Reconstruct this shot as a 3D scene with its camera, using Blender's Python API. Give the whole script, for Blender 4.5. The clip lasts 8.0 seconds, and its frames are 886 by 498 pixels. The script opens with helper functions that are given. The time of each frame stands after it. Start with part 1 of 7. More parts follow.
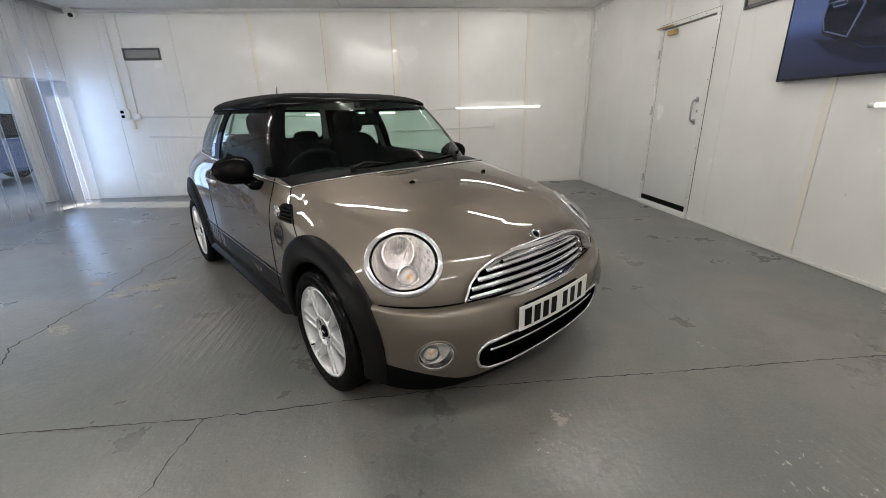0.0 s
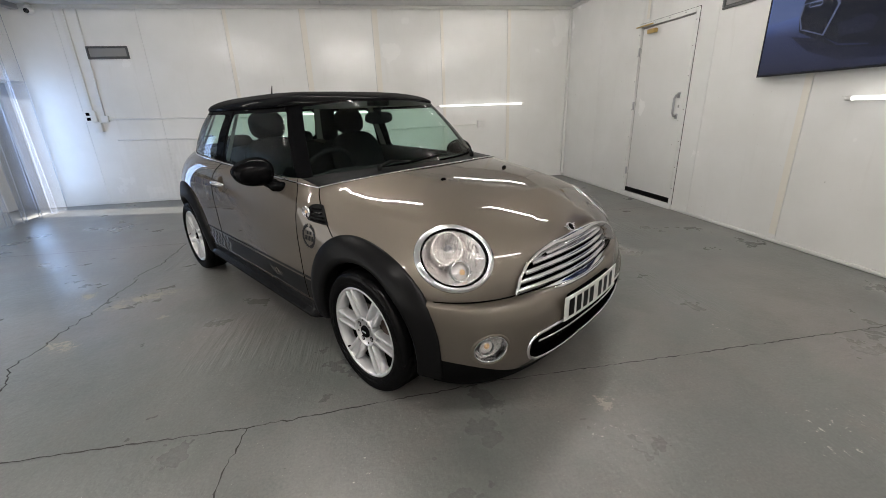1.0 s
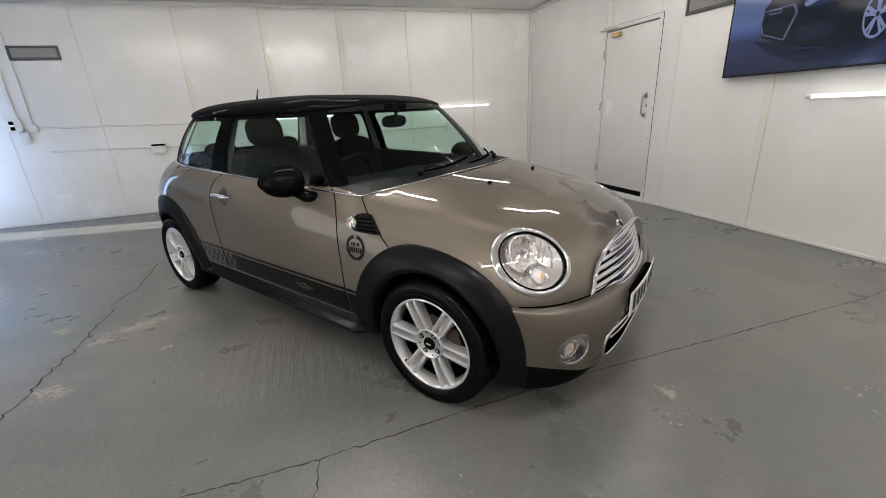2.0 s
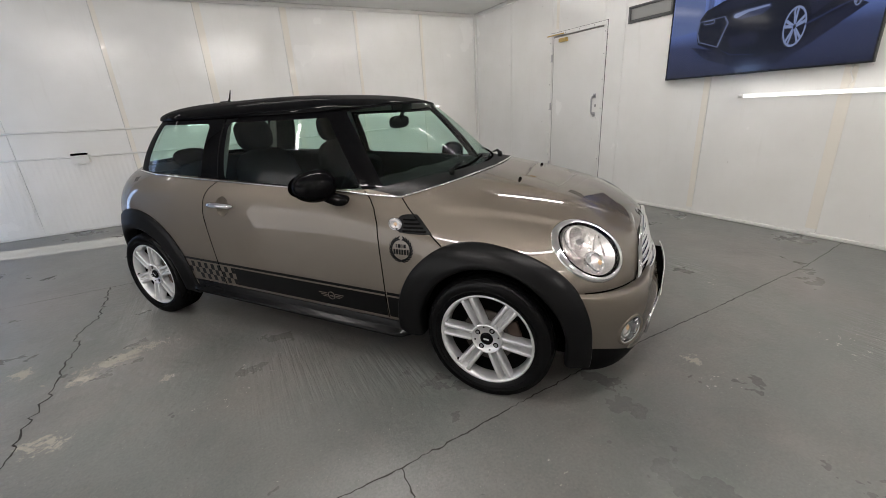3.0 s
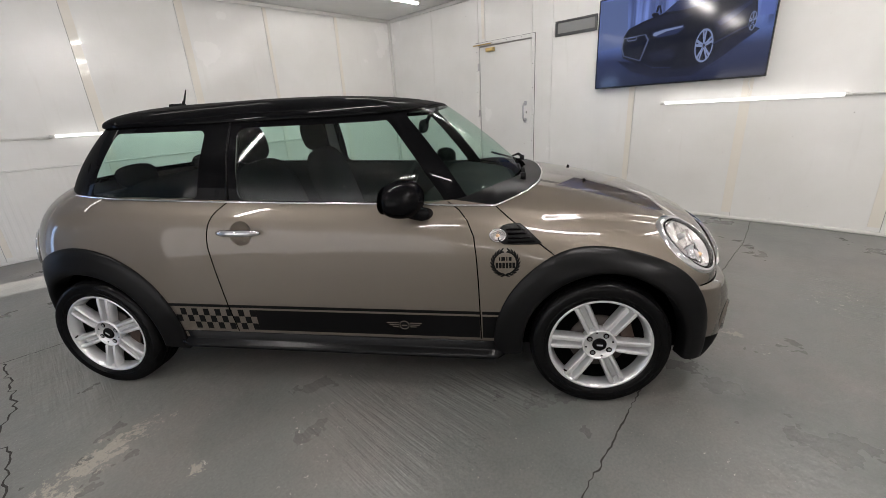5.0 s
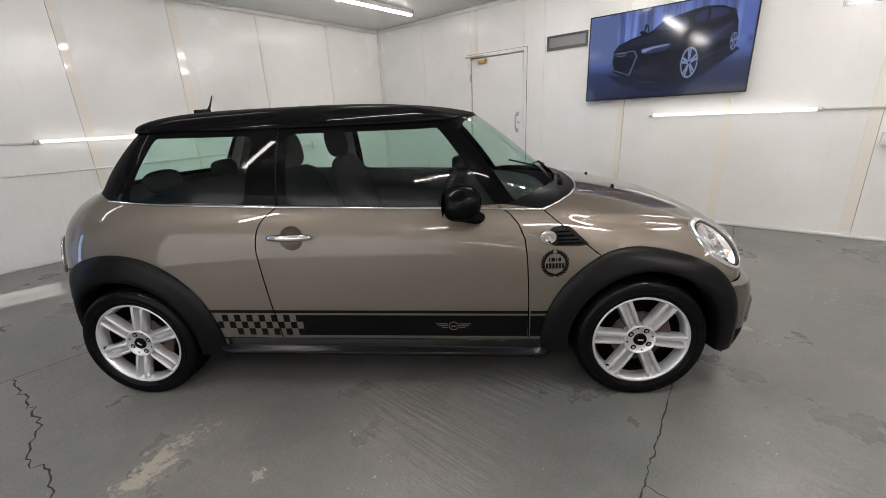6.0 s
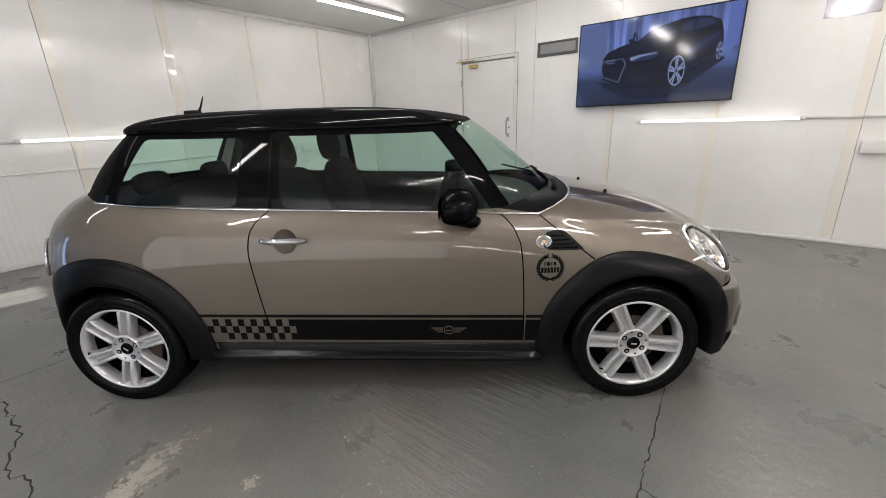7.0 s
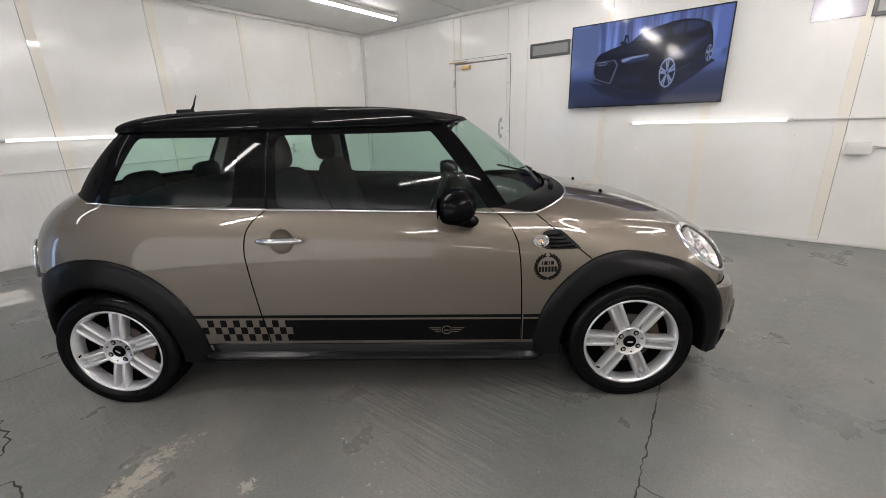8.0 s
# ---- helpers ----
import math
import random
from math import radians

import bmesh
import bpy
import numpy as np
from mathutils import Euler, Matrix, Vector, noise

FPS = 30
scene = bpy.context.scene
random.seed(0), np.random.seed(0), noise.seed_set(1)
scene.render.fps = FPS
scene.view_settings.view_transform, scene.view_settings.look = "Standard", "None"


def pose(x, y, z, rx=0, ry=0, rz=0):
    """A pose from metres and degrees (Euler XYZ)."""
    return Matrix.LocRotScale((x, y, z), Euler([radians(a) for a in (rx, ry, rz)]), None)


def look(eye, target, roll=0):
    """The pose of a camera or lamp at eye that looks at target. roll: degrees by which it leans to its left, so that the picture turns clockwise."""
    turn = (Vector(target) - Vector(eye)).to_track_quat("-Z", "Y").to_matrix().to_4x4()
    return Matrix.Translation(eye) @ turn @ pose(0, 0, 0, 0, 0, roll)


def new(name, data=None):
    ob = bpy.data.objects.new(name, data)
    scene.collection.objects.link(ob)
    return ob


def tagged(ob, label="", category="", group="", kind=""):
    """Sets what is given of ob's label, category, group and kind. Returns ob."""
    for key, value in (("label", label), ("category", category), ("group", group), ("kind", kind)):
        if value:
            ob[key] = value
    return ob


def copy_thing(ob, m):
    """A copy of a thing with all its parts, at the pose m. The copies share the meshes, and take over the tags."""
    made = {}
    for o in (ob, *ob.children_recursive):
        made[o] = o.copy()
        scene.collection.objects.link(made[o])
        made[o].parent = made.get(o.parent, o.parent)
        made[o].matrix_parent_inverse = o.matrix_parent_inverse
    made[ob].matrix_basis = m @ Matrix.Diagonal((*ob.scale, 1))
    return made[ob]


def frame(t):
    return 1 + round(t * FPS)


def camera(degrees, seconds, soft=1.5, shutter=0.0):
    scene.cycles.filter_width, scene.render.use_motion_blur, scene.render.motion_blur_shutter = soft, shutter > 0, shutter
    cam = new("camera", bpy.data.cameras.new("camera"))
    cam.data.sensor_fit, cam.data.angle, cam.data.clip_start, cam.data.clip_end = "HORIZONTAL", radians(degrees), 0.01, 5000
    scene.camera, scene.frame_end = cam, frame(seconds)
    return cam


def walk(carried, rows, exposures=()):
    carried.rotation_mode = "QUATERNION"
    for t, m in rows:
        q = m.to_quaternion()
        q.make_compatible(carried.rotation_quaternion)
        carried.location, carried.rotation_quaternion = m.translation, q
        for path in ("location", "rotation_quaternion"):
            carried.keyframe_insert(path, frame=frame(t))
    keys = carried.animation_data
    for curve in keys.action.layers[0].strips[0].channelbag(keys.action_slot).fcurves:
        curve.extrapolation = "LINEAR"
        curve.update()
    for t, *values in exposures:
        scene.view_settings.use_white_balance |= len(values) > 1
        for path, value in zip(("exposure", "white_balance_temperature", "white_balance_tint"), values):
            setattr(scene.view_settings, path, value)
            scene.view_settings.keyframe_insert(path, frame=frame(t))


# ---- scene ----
cam = camera(95.5, 8.0, 0.8)
PATH = [
    (0, (-0.24, -2.156, 1.233), (-0.076, -0.269, 0.592), -1.4),
    (0.5, (-0.383, -2.162, 1.246), (-0.159, -0.282, 0.602), -1.7),
    (1, (-0.554, -2.131, 1.236), (-0.245, -0.266, 0.584), -2.1),
    (1.5, (-0.795, -2.03, 1.243), (-0.368, -0.19, 0.586), -2.5),
    (1.7, (-0.885, -1.994, 1.255), (-0.405, -0.166, 0.599), -2.7),
    (2.8, (-1.448, -1.839, 1.265), (-0.636, -0.134, 0.605), -3.3),
    (3, (-1.53, -1.768, 1.272), (-0.652, -0.097, 0.61), -3.4),
    (3.5, (-1.722, -1.596, 1.284), (-0.695, -0.01, 0.629), -3.4),
    (4, (-1.948, -1.437, 1.279), (-0.791, 0.059, 0.628), -3.3),
    (5.3, (-2.247, -0.971, 1.29), (-0.864, 0.324, 0.647), -3.2),
    (5.5, (-2.31, -0.929, 1.29), (-0.905, 0.348, 0.662), -3.0),
    (6, (-2.464, -0.839, 1.3), (-1.015, 0.392, 0.68), -2.7),
    (6.5, (-2.482, -0.812, 1.301), (-1.006, 0.392, 0.691), -2.3),
    (7, (-2.48, -0.812, 1.3), (-0.991, 0.378, 0.696), -2.0),
    (7.5, (-2.481, -0.814, 1.3), (-0.981, 0.366, 0.7), -1.8),
    (8, (-2.498, -0.79, 1.295), (-0.982, 0.368, 0.694), -1.8),
]
walk(cam, [(t, look(eye, target, roll)) for t, eye, target, roll in PATH],
     [(0, 1.46, 6470, 9.5), (1.5, 1.51, 6460, 10), (3.5, 1.60, 6380, 11.5), (5.5, 1.66, 6380, 12), (8, 1.66, 6380, 12)])

# ---- light ----
world = bpy.data.worlds.new("World")
scene.world = world
world.use_nodes = True
wn = world.node_tree
sky = wn.nodes.new("ShaderNodeTexSky")
sky.sky_type = 'NISHITA'
sky.sun_disc = False
sky.sun_elevation = radians(27)
sky.sun_rotation = radians(-80)
wn.links.new(sky.outputs[0], wn.nodes["Background"].inputs[0])
wn.nodes["Background"].inputs[1].default_value = 0.15
sun_data = bpy.data.lights.new("sun", 'SUN')
sun_data.energy, sun_data.angle, sun_data.color = 5.0, radians(0.53), (1.0, 0.95, 0.88)
sun = new("sun", sun_data)
sun.matrix_world = look((0, 0, 0), (1.0, -0.17, -0.52))
# daylight that comes in through the strip curtain's opening
day = bpy.data.lights.new("opening_daylight", 'AREA')
day.shape, day.size, day.size_y, day.energy, day.color = 'RECTANGLE', 4.2, 1.78, 14.0, (1.0, 0.945, 0.87)
new("opening_daylight", day).matrix_world = look((-5.32, -0.5, 0.92), (0, -0.5, 0.92))
gap = bpy.data.lights.new("gap_daylight", 'AREA')
gap.shape, gap.size, gap.size_y, gap.energy, gap.color = 'RECTANGLE', 0.6, 1.7, 4.5, (0.42, 0.62, 1.0)
new("gap_daylight", gap).matrix_world = look((-5.33, 4.45, 1.05), (-3.0, 5.1, 0.9))
TUBE = 21.5          # emission of the lamps' diffusers


# ---- materials ----
def mat(name, color, rough=0.5, metal=0.0, coat=0.0, coat_rough=0.03, spec=0.5):
    m = bpy.data.materials.new(name)
    m.use_nodes = True
    b = m.node_tree.nodes["Principled BSDF"]
    b.inputs["Base Color"].default_value = (*color, 1)
    b.inputs["Roughness"].default_value = rough
    b.inputs["Metallic"].default_value = metal
    b.inputs["Coat Weight"].default_value = coat
    b.inputs["Coat Roughness"].default_value = coat_rough
    b.inputs["Specular IOR Level"].default_value = spec
    return m


def node(m, kind, **inputs):
    n = m.node_tree.nodes.new(kind)
    for k, v in inputs.items():
        n.inputs[k.replace("_", " ")].default_value = v
    return n


def wire(m, a, b):
    m.node_tree.links.new(a, b)


def bsdf(m):
    return m.node_tree.nodes["Principled BSDF"]


def coords(m, scale=(1, 1, 1), kind="Object"):
    c = m.node_tree.nodes.new("ShaderNodeTexCoord")
    p = m.node_tree.nodes.new("ShaderNodeMapping")
    p.inputs["Scale"].default_value = scale
    wire(m, c.outputs[kind], p.inputs["Vector"])
    return p.outputs["Vector"]


def noise_tex(m, vec, scale, detail=4.0, rough=0.55):
    n = node(m, "ShaderNodeTexNoise", Scale=scale, Detail=detail, Roughness=rough)
    wire(m, vec, n.inputs["Vector"])
    return n.outputs["Fac"]


def ramp(m, fac, stops):
    r = m.node_tree.nodes.new("ShaderNodeValToRGB")
    e = r.color_ramp.elements
    while len(e) < len(stops):
        e.new(0.5)
    for el, (p, c) in zip(e, stops):
        el.position, el.color = p, (*c, 1) if len(c) == 3 else c
    wire(m, fac, r.inputs["Fac"])
    return r.outputs["Color"]


def grey(v):
    return (v, v, v)


def mixc(m, fac, a, b, mode='MIX'):
    n = m.node_tree.nodes.new("ShaderNodeMix")
    n.data_type, n.blend_type = 'RGBA', mode
    for sock, v in ((n.inputs["Factor"], fac), (n.inputs["A"], a), (n.inputs["B"], b)):
        pass
    ins = [s for s in n.inputs if s.enabled]
    for sock, v in zip(ins, (fac, a, b)):
        if isinstance(v, (int, float)):
            sock.default_value = v
        elif isinstance(v, tuple):
            sock.default_value = (*v, 1)
        else:
            wire(m, v, sock)
    return [s for s in n.outputs if s.enabled][0]


def math_node(m, op, a, b=0.0, c=0.0):
    n = m.node_tree.nodes.new("ShaderNodeMath")
    n.operation = op
    for sock, v in zip(n.inputs, (a, b, c)):
        if isinstance(v, (int, float)):
            sock.default_value = v
        else:
            wire(m, v, sock)
    return n.outputs[0]


def bump(m, height, strength=0.2, distance=0.01, prev=None):
    n = node(m, "ShaderNodeBump", Strength=strength, Distance=distance)
    wire(m, height, n.inputs["Height"])
    if prev is not None:
        wire(m, prev, n.inputs["Normal"])
    wire(m, n.outputs[0], bsdf(m).inputs["Normal"])
    return n.outputs[0]


def emitter(name, color, strength):
    m = bpy.data.materials.new(name)
    m.use_nodes = True
    m.node_tree.nodes.clear()
    e = node(m, "ShaderNodeEmission", Color=(*color, 1), Strength=strength)
    o = m.node_tree.nodes.new("ShaderNodeOutputMaterial")
    wire(m, e.outputs[0], o.inputs["Surface"])
    return m


def glass_mat(name, tint, gloss=1.0, rough=0.0, ior=1.5, haze=0.0, haze_color=(1, 1, 1)):
    """A thin pane: tinted see-through with a Fresnel gloss and, if wanted, some milky scatter."""
    m = bpy.data.materials.new(name)
    m.use_nodes = True
    m.node_tree.nodes.clear()
    t = node(m, "ShaderNodeBsdfTransparent", Color=(*tint, 1))
    g = node(m, "ShaderNodeBsdfGlossy", Roughness=rough)
    f = node(m, "ShaderNodeLayerWeight", Blend=0.5)
    r0 = ((ior - 1) / (ior + 1)) ** 2 * 1.05
    k = math_node(m, 'MULTIPLY_ADD', math_node(m, 'POWER', f.outputs["Facing"], 5.0), 1.0 - r0, r0)
    k = math_node(m, 'MULTIPLY', k, gloss)
    base = t.outputs[0]
    if haze > 0:
        d = node(m, "ShaderNodeBsdfTranslucent", Color=(*haze_color, 1))
        d2 = node(m, "ShaderNodeBsdfDiffuse", Color=(*haze_color, 1))
        h = node(m, "ShaderNodeMixShader", Fac=0.35)
        wire(m, d.outputs[0], h.inputs[1]), wire(m, d2.outputs[0], h.inputs[2])
        x = node(m, "ShaderNodeMixShader", Fac=haze)
        wire(m, base, x.inputs[1]), wire(m, h.outputs[0], x.inputs[2])
        base = x.outputs[0]
    s = m.node_tree.nodes.new("ShaderNodeMixShader")
    wire(m, k, s.inputs["Fac"]), wire(m, base, s.inputs[1]), wire(m, g.outputs[0], s.inputs[2])
    o = m.node_tree.nodes.new("ShaderNodeOutputMaterial")
    wire(m, s.outputs[0], o.inputs["Surface"])
    return m


def paint_mat():
    m = mat("metallic_paint", (0.24, 0.198, 0.162), 0.5, 0.9, 1.0, 0.006)
    bsdf(m).inputs["Specular Tint"].default_value = (0.04, 0.035, 0.03, 1)
    v = coords(m)
    f = noise_tex(m, v, 1500.0, 1.0)
    wire(m, ramp(m, f, [(0.3, (0.155, 0.133, 0.111)), (0.7, (0.215, 0.184, 0.153))]), bsdf(m).inputs["Base Color"])
    g = noise_tex(m, v, 3.0, 3.0)
    wire(m, ramp(m, g, [(0.3, grey(0.52)), (0.7, grey(0.56))]), bsdf(m).inputs["Roughness"])
    return m


def plastic_mat(name, color, rough, scale=900.0):
    m = mat(name, color, rough, 0.0, spec=0.0)
    v = coords(m)
    f = noise_tex(m, v, scale, 2.0)
    bump(m, f, 0.25, 0.0006)
    g = noise_tex(m, v, 5.0, 4.0)
    wire(m, ramp(m, g, [(0.3, grey(rough - 0.07)), (0.75, grey(rough + 0.08))]), bsdf(m).inputs["Roughness"])
    return m


def wall_mat():
    m = mat("white_wall_panel", (0.80, 0.79, 0.76), 0.22, 0.0, 0.0)
    v = coords(m)
    a = noise_tex(m, v, 1.3, 5.0)
    c = ramp(m, a, [(0.3, (0.74, 0.73, 0.70)), (0.7, (0.82, 0.81, 0.79))])
    s = noise_tex(m, coords(m, (14, 14, 1.2)), 1.0, 5.0)
    c = mixc(m, ramp(m, s, [(0.62, grey(0.0)), (0.8, grey(0.25))]), c, (0.62, 0.60, 0.55))
    k = noise_tex(m, v, 26.0, 2.0)
    c = mixc(m, ramp(m, k, [(0.77, grey(0.0)), (0.79, grey(0.7))]), c, (0.36, 0.33, 0.29))
    wire(m, c, bsdf(m).inputs["Base Color"])
    wire(m, ramp(m, a, [(0.3, grey(0.16)), (0.75, grey(0.30))]), bsdf(m).inputs["Roughness"])
    w = noise_tex(m, v, 1.1, 2.0)
    bump(m, w, 0.30, 0.01)
    return m


def ovals(m, v, spots):
    """How far a point lies from the nearest of some ovals (x, y, half length, half width, turn): 1 on their rims."""
    total = None
    for x, y, sx, sy, turn in spots:
        mp = m.node_tree.nodes.new("ShaderNodeMapping")
        mp.vector_type = 'TEXTURE'
        mp.inputs["Location"].default_value = (x, y, 0)
        mp.inputs["Rotation"].default_value = (0, 0, radians(turn))
        mp.inputs["Scale"].default_value = (sx, sy, 1)
        wire(m, v, mp.inputs["Vector"])
        ln = m.node_tree.nodes.new("ShaderNodeVectorMath")
        ln.operation = 'LENGTH'
        wire(m, mp.outputs[0], ln.inputs[0])
        total = ln.outputs["Value"] if total is None else math_node(m, 'MINIMUM', total, ln.outputs["Value"])
    return math_node(m, 'MINIMUM', total, 6.0)


def floor_mat():
    m = mat("grey_floor_paint", (0.14, 0.145, 0.138), 0.35)
    v = coords(m)
    # greenish grey paint with warmer, older coats showing in broad patches
    big = noise_tex(m, v, 0.75, 5.0, 0.6)
    c = ramp(m, big, [(0.36, (0.120, 0.128, 0.120)), (0.50, (0.146, 0.147, 0.138)), (0.60, (0.167, 0.158, 0.147)), (0.70, (0.180, 0.166, 0.155))])
    scuff = noise_tex(m, v, 5.0, 6.0, 0.72)
    c = mixc(m, ramp(m, scuff, [(0.52, grey(0.0)), (0.78, grey(0.40))]), c, (0.160, 0.134, 0.120))
    stain = noise_tex(m, v, 2.2, 7.0, 0.68)
    c = mixc(m, ramp(m, stain, [(0.26, grey(0.6)), (0.52, grey(0.0))]), c, (0.080, 0.086, 0.080))
    grain = noise_tex(m, v, 90.0, 4.0, 0.7)
    c = mixc(m, 1.0, c, ramp(m, grain, [(0.3, grey(0.84)), (0.7, grey(1.16))]), 'MULTIPLY')
    # brushed ridges in the concrete, here and there
    zone = ovals(m, v, ((-0.95, -0.05, 0.36, 0.28, 0), (-1.40, 0.20, 0.28, 0.50, 0), (1.42, 0.08, 0.22, 0.42, 0), (1.35, -1.25, 0.42, 0.26, 10), (-2.2, 2.1, 0.35, 0.80, 0), (-0.2, 1.4, 0.8, 1.1, 0), (2.0, 1.7, 0.3, 0.6, 0)))
    zone = math_node(m, 'MULTIPLY_ADD', math_node(m, 'SUBTRACT', noise_tex(m, v, 3.2, 5.0, 0.65), 0.5), 2.2, zone)
    zone = ramp(m, zone, [(0.55, grey(1.0)), (1.0, grey(0.0))])
    streaks = None
    for turn, seed, sc in ((3, 0.0, 30.0), (-9, 5.0, 21.0)):
        mp = m.node_tree.nodes.new("ShaderNodeMapping")
        mp.inputs["Rotation"].default_value = (0, 0, radians(turn))
        mp.inputs["Scale"].default_value = (1.0, 0.07, 1.0)
        mp.inputs["Location"].default_value = (seed, 0, 0)
        wire(m, v, mp.inputs["Vector"])
        line = ramp(m, noise_tex(m, mp.outputs[0], sc, 2.5, 0.6), [(0.42, grey(0.0)), (0.66, grey(1.0))])
        streaks = line if streaks is None else math_node(m, 'MAXIMUM', streaks, line)
    streaks = math_node(m, 'MULTIPLY', streaks, math_node(m, 'MULTIPLY_ADD', zone, 0.94, 0.06))
    c = mixc(m, math_node(m, 'MULTIPLY', streaks, 0.05), c, (0.27, 0.26, 0.24))
    # chips down to pale concrete, with dark rims, and dark pits
    chips = noise_tex(m, v, 30.0, 6.0, 0.74)
    specks = noise_tex(m, v, 150.0, 2.0, 0.5)
    near = ovals(m, v, ((-2.01, 0.565, 0.05, 0.05, 0), (-1.79, 0.19, 0.13, 0.12, 0), (-1.30, 0.56, 0.10, 0.07, 0), (-1.34, -0.07, 0.10, 0.08, 0), (1.32, -0.38, 0.16, 0.09, 20), (-0.7, -0.95, 0.10, 0.10, 0),
                        (-1.55, 0.35, 0.22, 0.30, 0), (0.3, -1.0, 0.2, 0.12, 0), (1.2, -1.2, 0.35, 0.25, 0)))
    where = math_node(m, 'MAXIMUM', ramp(m, near, [(0.6, grey(1.0)), (1.3, grey(0.0))]), ramp(m, noise_tex(m, v, 1.3, 4.0, 0.65), [(0.56, grey(0.0)), (0.70, grey(0.6))]))
    spot = math_node(m, 'MULTIPLY_ADD', where, 0.07, chips)
    ch = ramp(m, spot, [(0.690, grey(0.0)), (0.702, grey(1.0))])
    rim = ramp(m, spot, [(0.672, grey(0.0)), (0.690, grey(0.15))])
    ch = math_node(m, 'MAXIMUM', ch, ramp(m, specks, [(0.735, grey(0.0)), (0.75, grey(0.7))]))
    c = mixc(m, rim, c, (0.07, 0.065, 0.058))
    c = mixc(m, ch, c, (0.50, 0.47, 0.42))
    pits = noise_tex(m, v, 48.0, 4.0, 0.65)
    pit = ramp(m, pits, [(0.255, grey(0.7)), (0.29, grey(0.0))])
    c = mixc(m, pit, c, (0.045, 0.042, 0.038))
    # larger worn patches
    wob = noise_tex(m, v, 17.0, 9.0, 0.80)
    far = ovals(m, v, ((-2.30, 0.925, 0.15, 0.050, 20), (-2.13, 0.975, 0.07, 0.03, 10), (-2.43, 0.79, 0.05, 0.04, 30), (-2.02, 0.55, 0.03, 0.02, 0), (-2.44, 0.285, 0.04, 0.075, 60), (-2.75, 1.05, 0.05, 0.04, 0),
                       (0.35, -0.82, 0.03, 0.03, 0), (-1.9, 2.8, 0.04, 0.08, 40)))
    worn = ramp(m, math_node(m, 'MULTIPLY_ADD', math_node(m, 'SUBTRACT', wob, 0.5), 6.0, math_node(m, 'MULTIPLY', far, 0.5)), [(0.40, grey(0.95)), (0.46, grey(0.0))])
    c = mixc(m, worn, c, mixc(m, grain, (0.25, 0.23, 0.19), (0.43, 0.40, 0.34)))
    wire(m, c, bsdf(m).inputs["Base Color"])
    r = ramp(m, noise_tex(m, v, 1.7, 5.0, 0.65), [(0.3, grey(0.25)), (0.7, grey(0.36))])
    wire(m, mixc(m, math_node(m, 'MAXIMUM', worn, ch), r, grey(0.8)), bsdf(m).inputs["Roughness"])
    n1 = bump(m, streaks, 0.7, 0.0034)
    n2 = bump(m, noise_tex(m, v, 26.0, 6.0, 0.62), 0.55, 0.004, n1)
    low = math_node(m, 'MAXIMUM', worn, ch)
    bump(m, math_node(m, 'SUBTRACT', noise_tex(m, v, 2.5, 4.0), math_node(m, 'MULTIPLY', low, 0.16)), 0.3, 0.012, n2)
    return m


PAINT = paint_mat()
GLOSS_BLACK = mat("gloss_black", (0.003, 0.003, 0.0035), 0.5, spec=0.0)


def add_gloss(m, base, edge, rough):
    """A lacquer coat on top of m, a little weaker at grazing angles than clean glass."""
    lw = node(m, "ShaderNodeLayerWeight", Blend=0.5)
    k = math_node(m, 'MULTIPLY_ADD', math_node(m, 'POWER', lw.outputs["Facing"], 5.0), edge, base)
    g = node(m, "ShaderNodeBsdfGlossy", Roughness=rough)
    x = m.node_tree.nodes.new("ShaderNodeMixShader")
    wire(m, k, x.inputs["Fac"]), wire(m, bsdf(m).outputs[0], x.inputs[1]), wire(m, g.outputs[0], x.inputs[2])
    wire(m, x.outputs[0], m.node_tree.nodes["Material Output"].inputs["Surface"])


add_gloss(GLOSS_BLACK, 0.009, 0.12, 0.015)
CLADDING = plastic_mat("black_plastic", (0.0050, 0.0050, 0.0053), 0.45)
SILL = plastic_mat("sill_plastic", (0.005, 0.005, 0.0055), 0.26)
add_gloss(SILL, 0.015, 0.30, 0.22)
add_gloss(CLADDING, 0.017, 0.20, 0.30)
DARK = mat("dark_void", (0.002, 0.002, 0.002), 0.8, spec=0.0)
CHROME = mat("chrome", (0.66, 0.66, 0.68), 0.05, 1.0)
LIP = plastic_mat("lower_lip_plastic", (0.004, 0.004, 0.0042), 0.5)
add_gloss(LIP, 0.006, 0.08, 0.3)
RUBBER = plastic_mat("tyre_rubber", (0.0035, 0.0035, 0.0038), 0.34, 300.0)
add_gloss(RUBBER, 0.013, 0.16, 0.22)
RIM = mat("silver_wheel_paint", (0.68, 0.68, 0.69), 0.30, 0.68, 0.5, 0.06)
STEEL = mat("brushed_steel", (0.45, 0.45, 0.46), 0.35, 1.0)
RUST = mat("rusty_iron", (0.05, 0.030, 0.022), 0.7, 0.2)
SCREEN = glass_mat("windscreen_glass", (0.76, 0.90, 0.84), 0.45)
GLASS = glass_mat("car_glass", (0.74, 0.90, 0.84), 0.8)
LENS = glass_mat("clear_lens", (0.95, 0.95, 0.95), 0.8)
FABRIC = mat("dark_fabric", (0.008, 0.008, 0.009), 0.9, spec=0.05)
LINING = mat("pale_lining", (0.24, 0.235, 0.215), 0.85)
TRIM_IN = plastic_mat("interior_plastic", (0.009, 0.009, 0.010), 0.5)
add_gloss(TRIM_IN, 0.010, 0.08, 0.4)
DECAL = mat("black_vinyl", (0.003, 0.003, 0.0033), 0.3, spec=0.10)
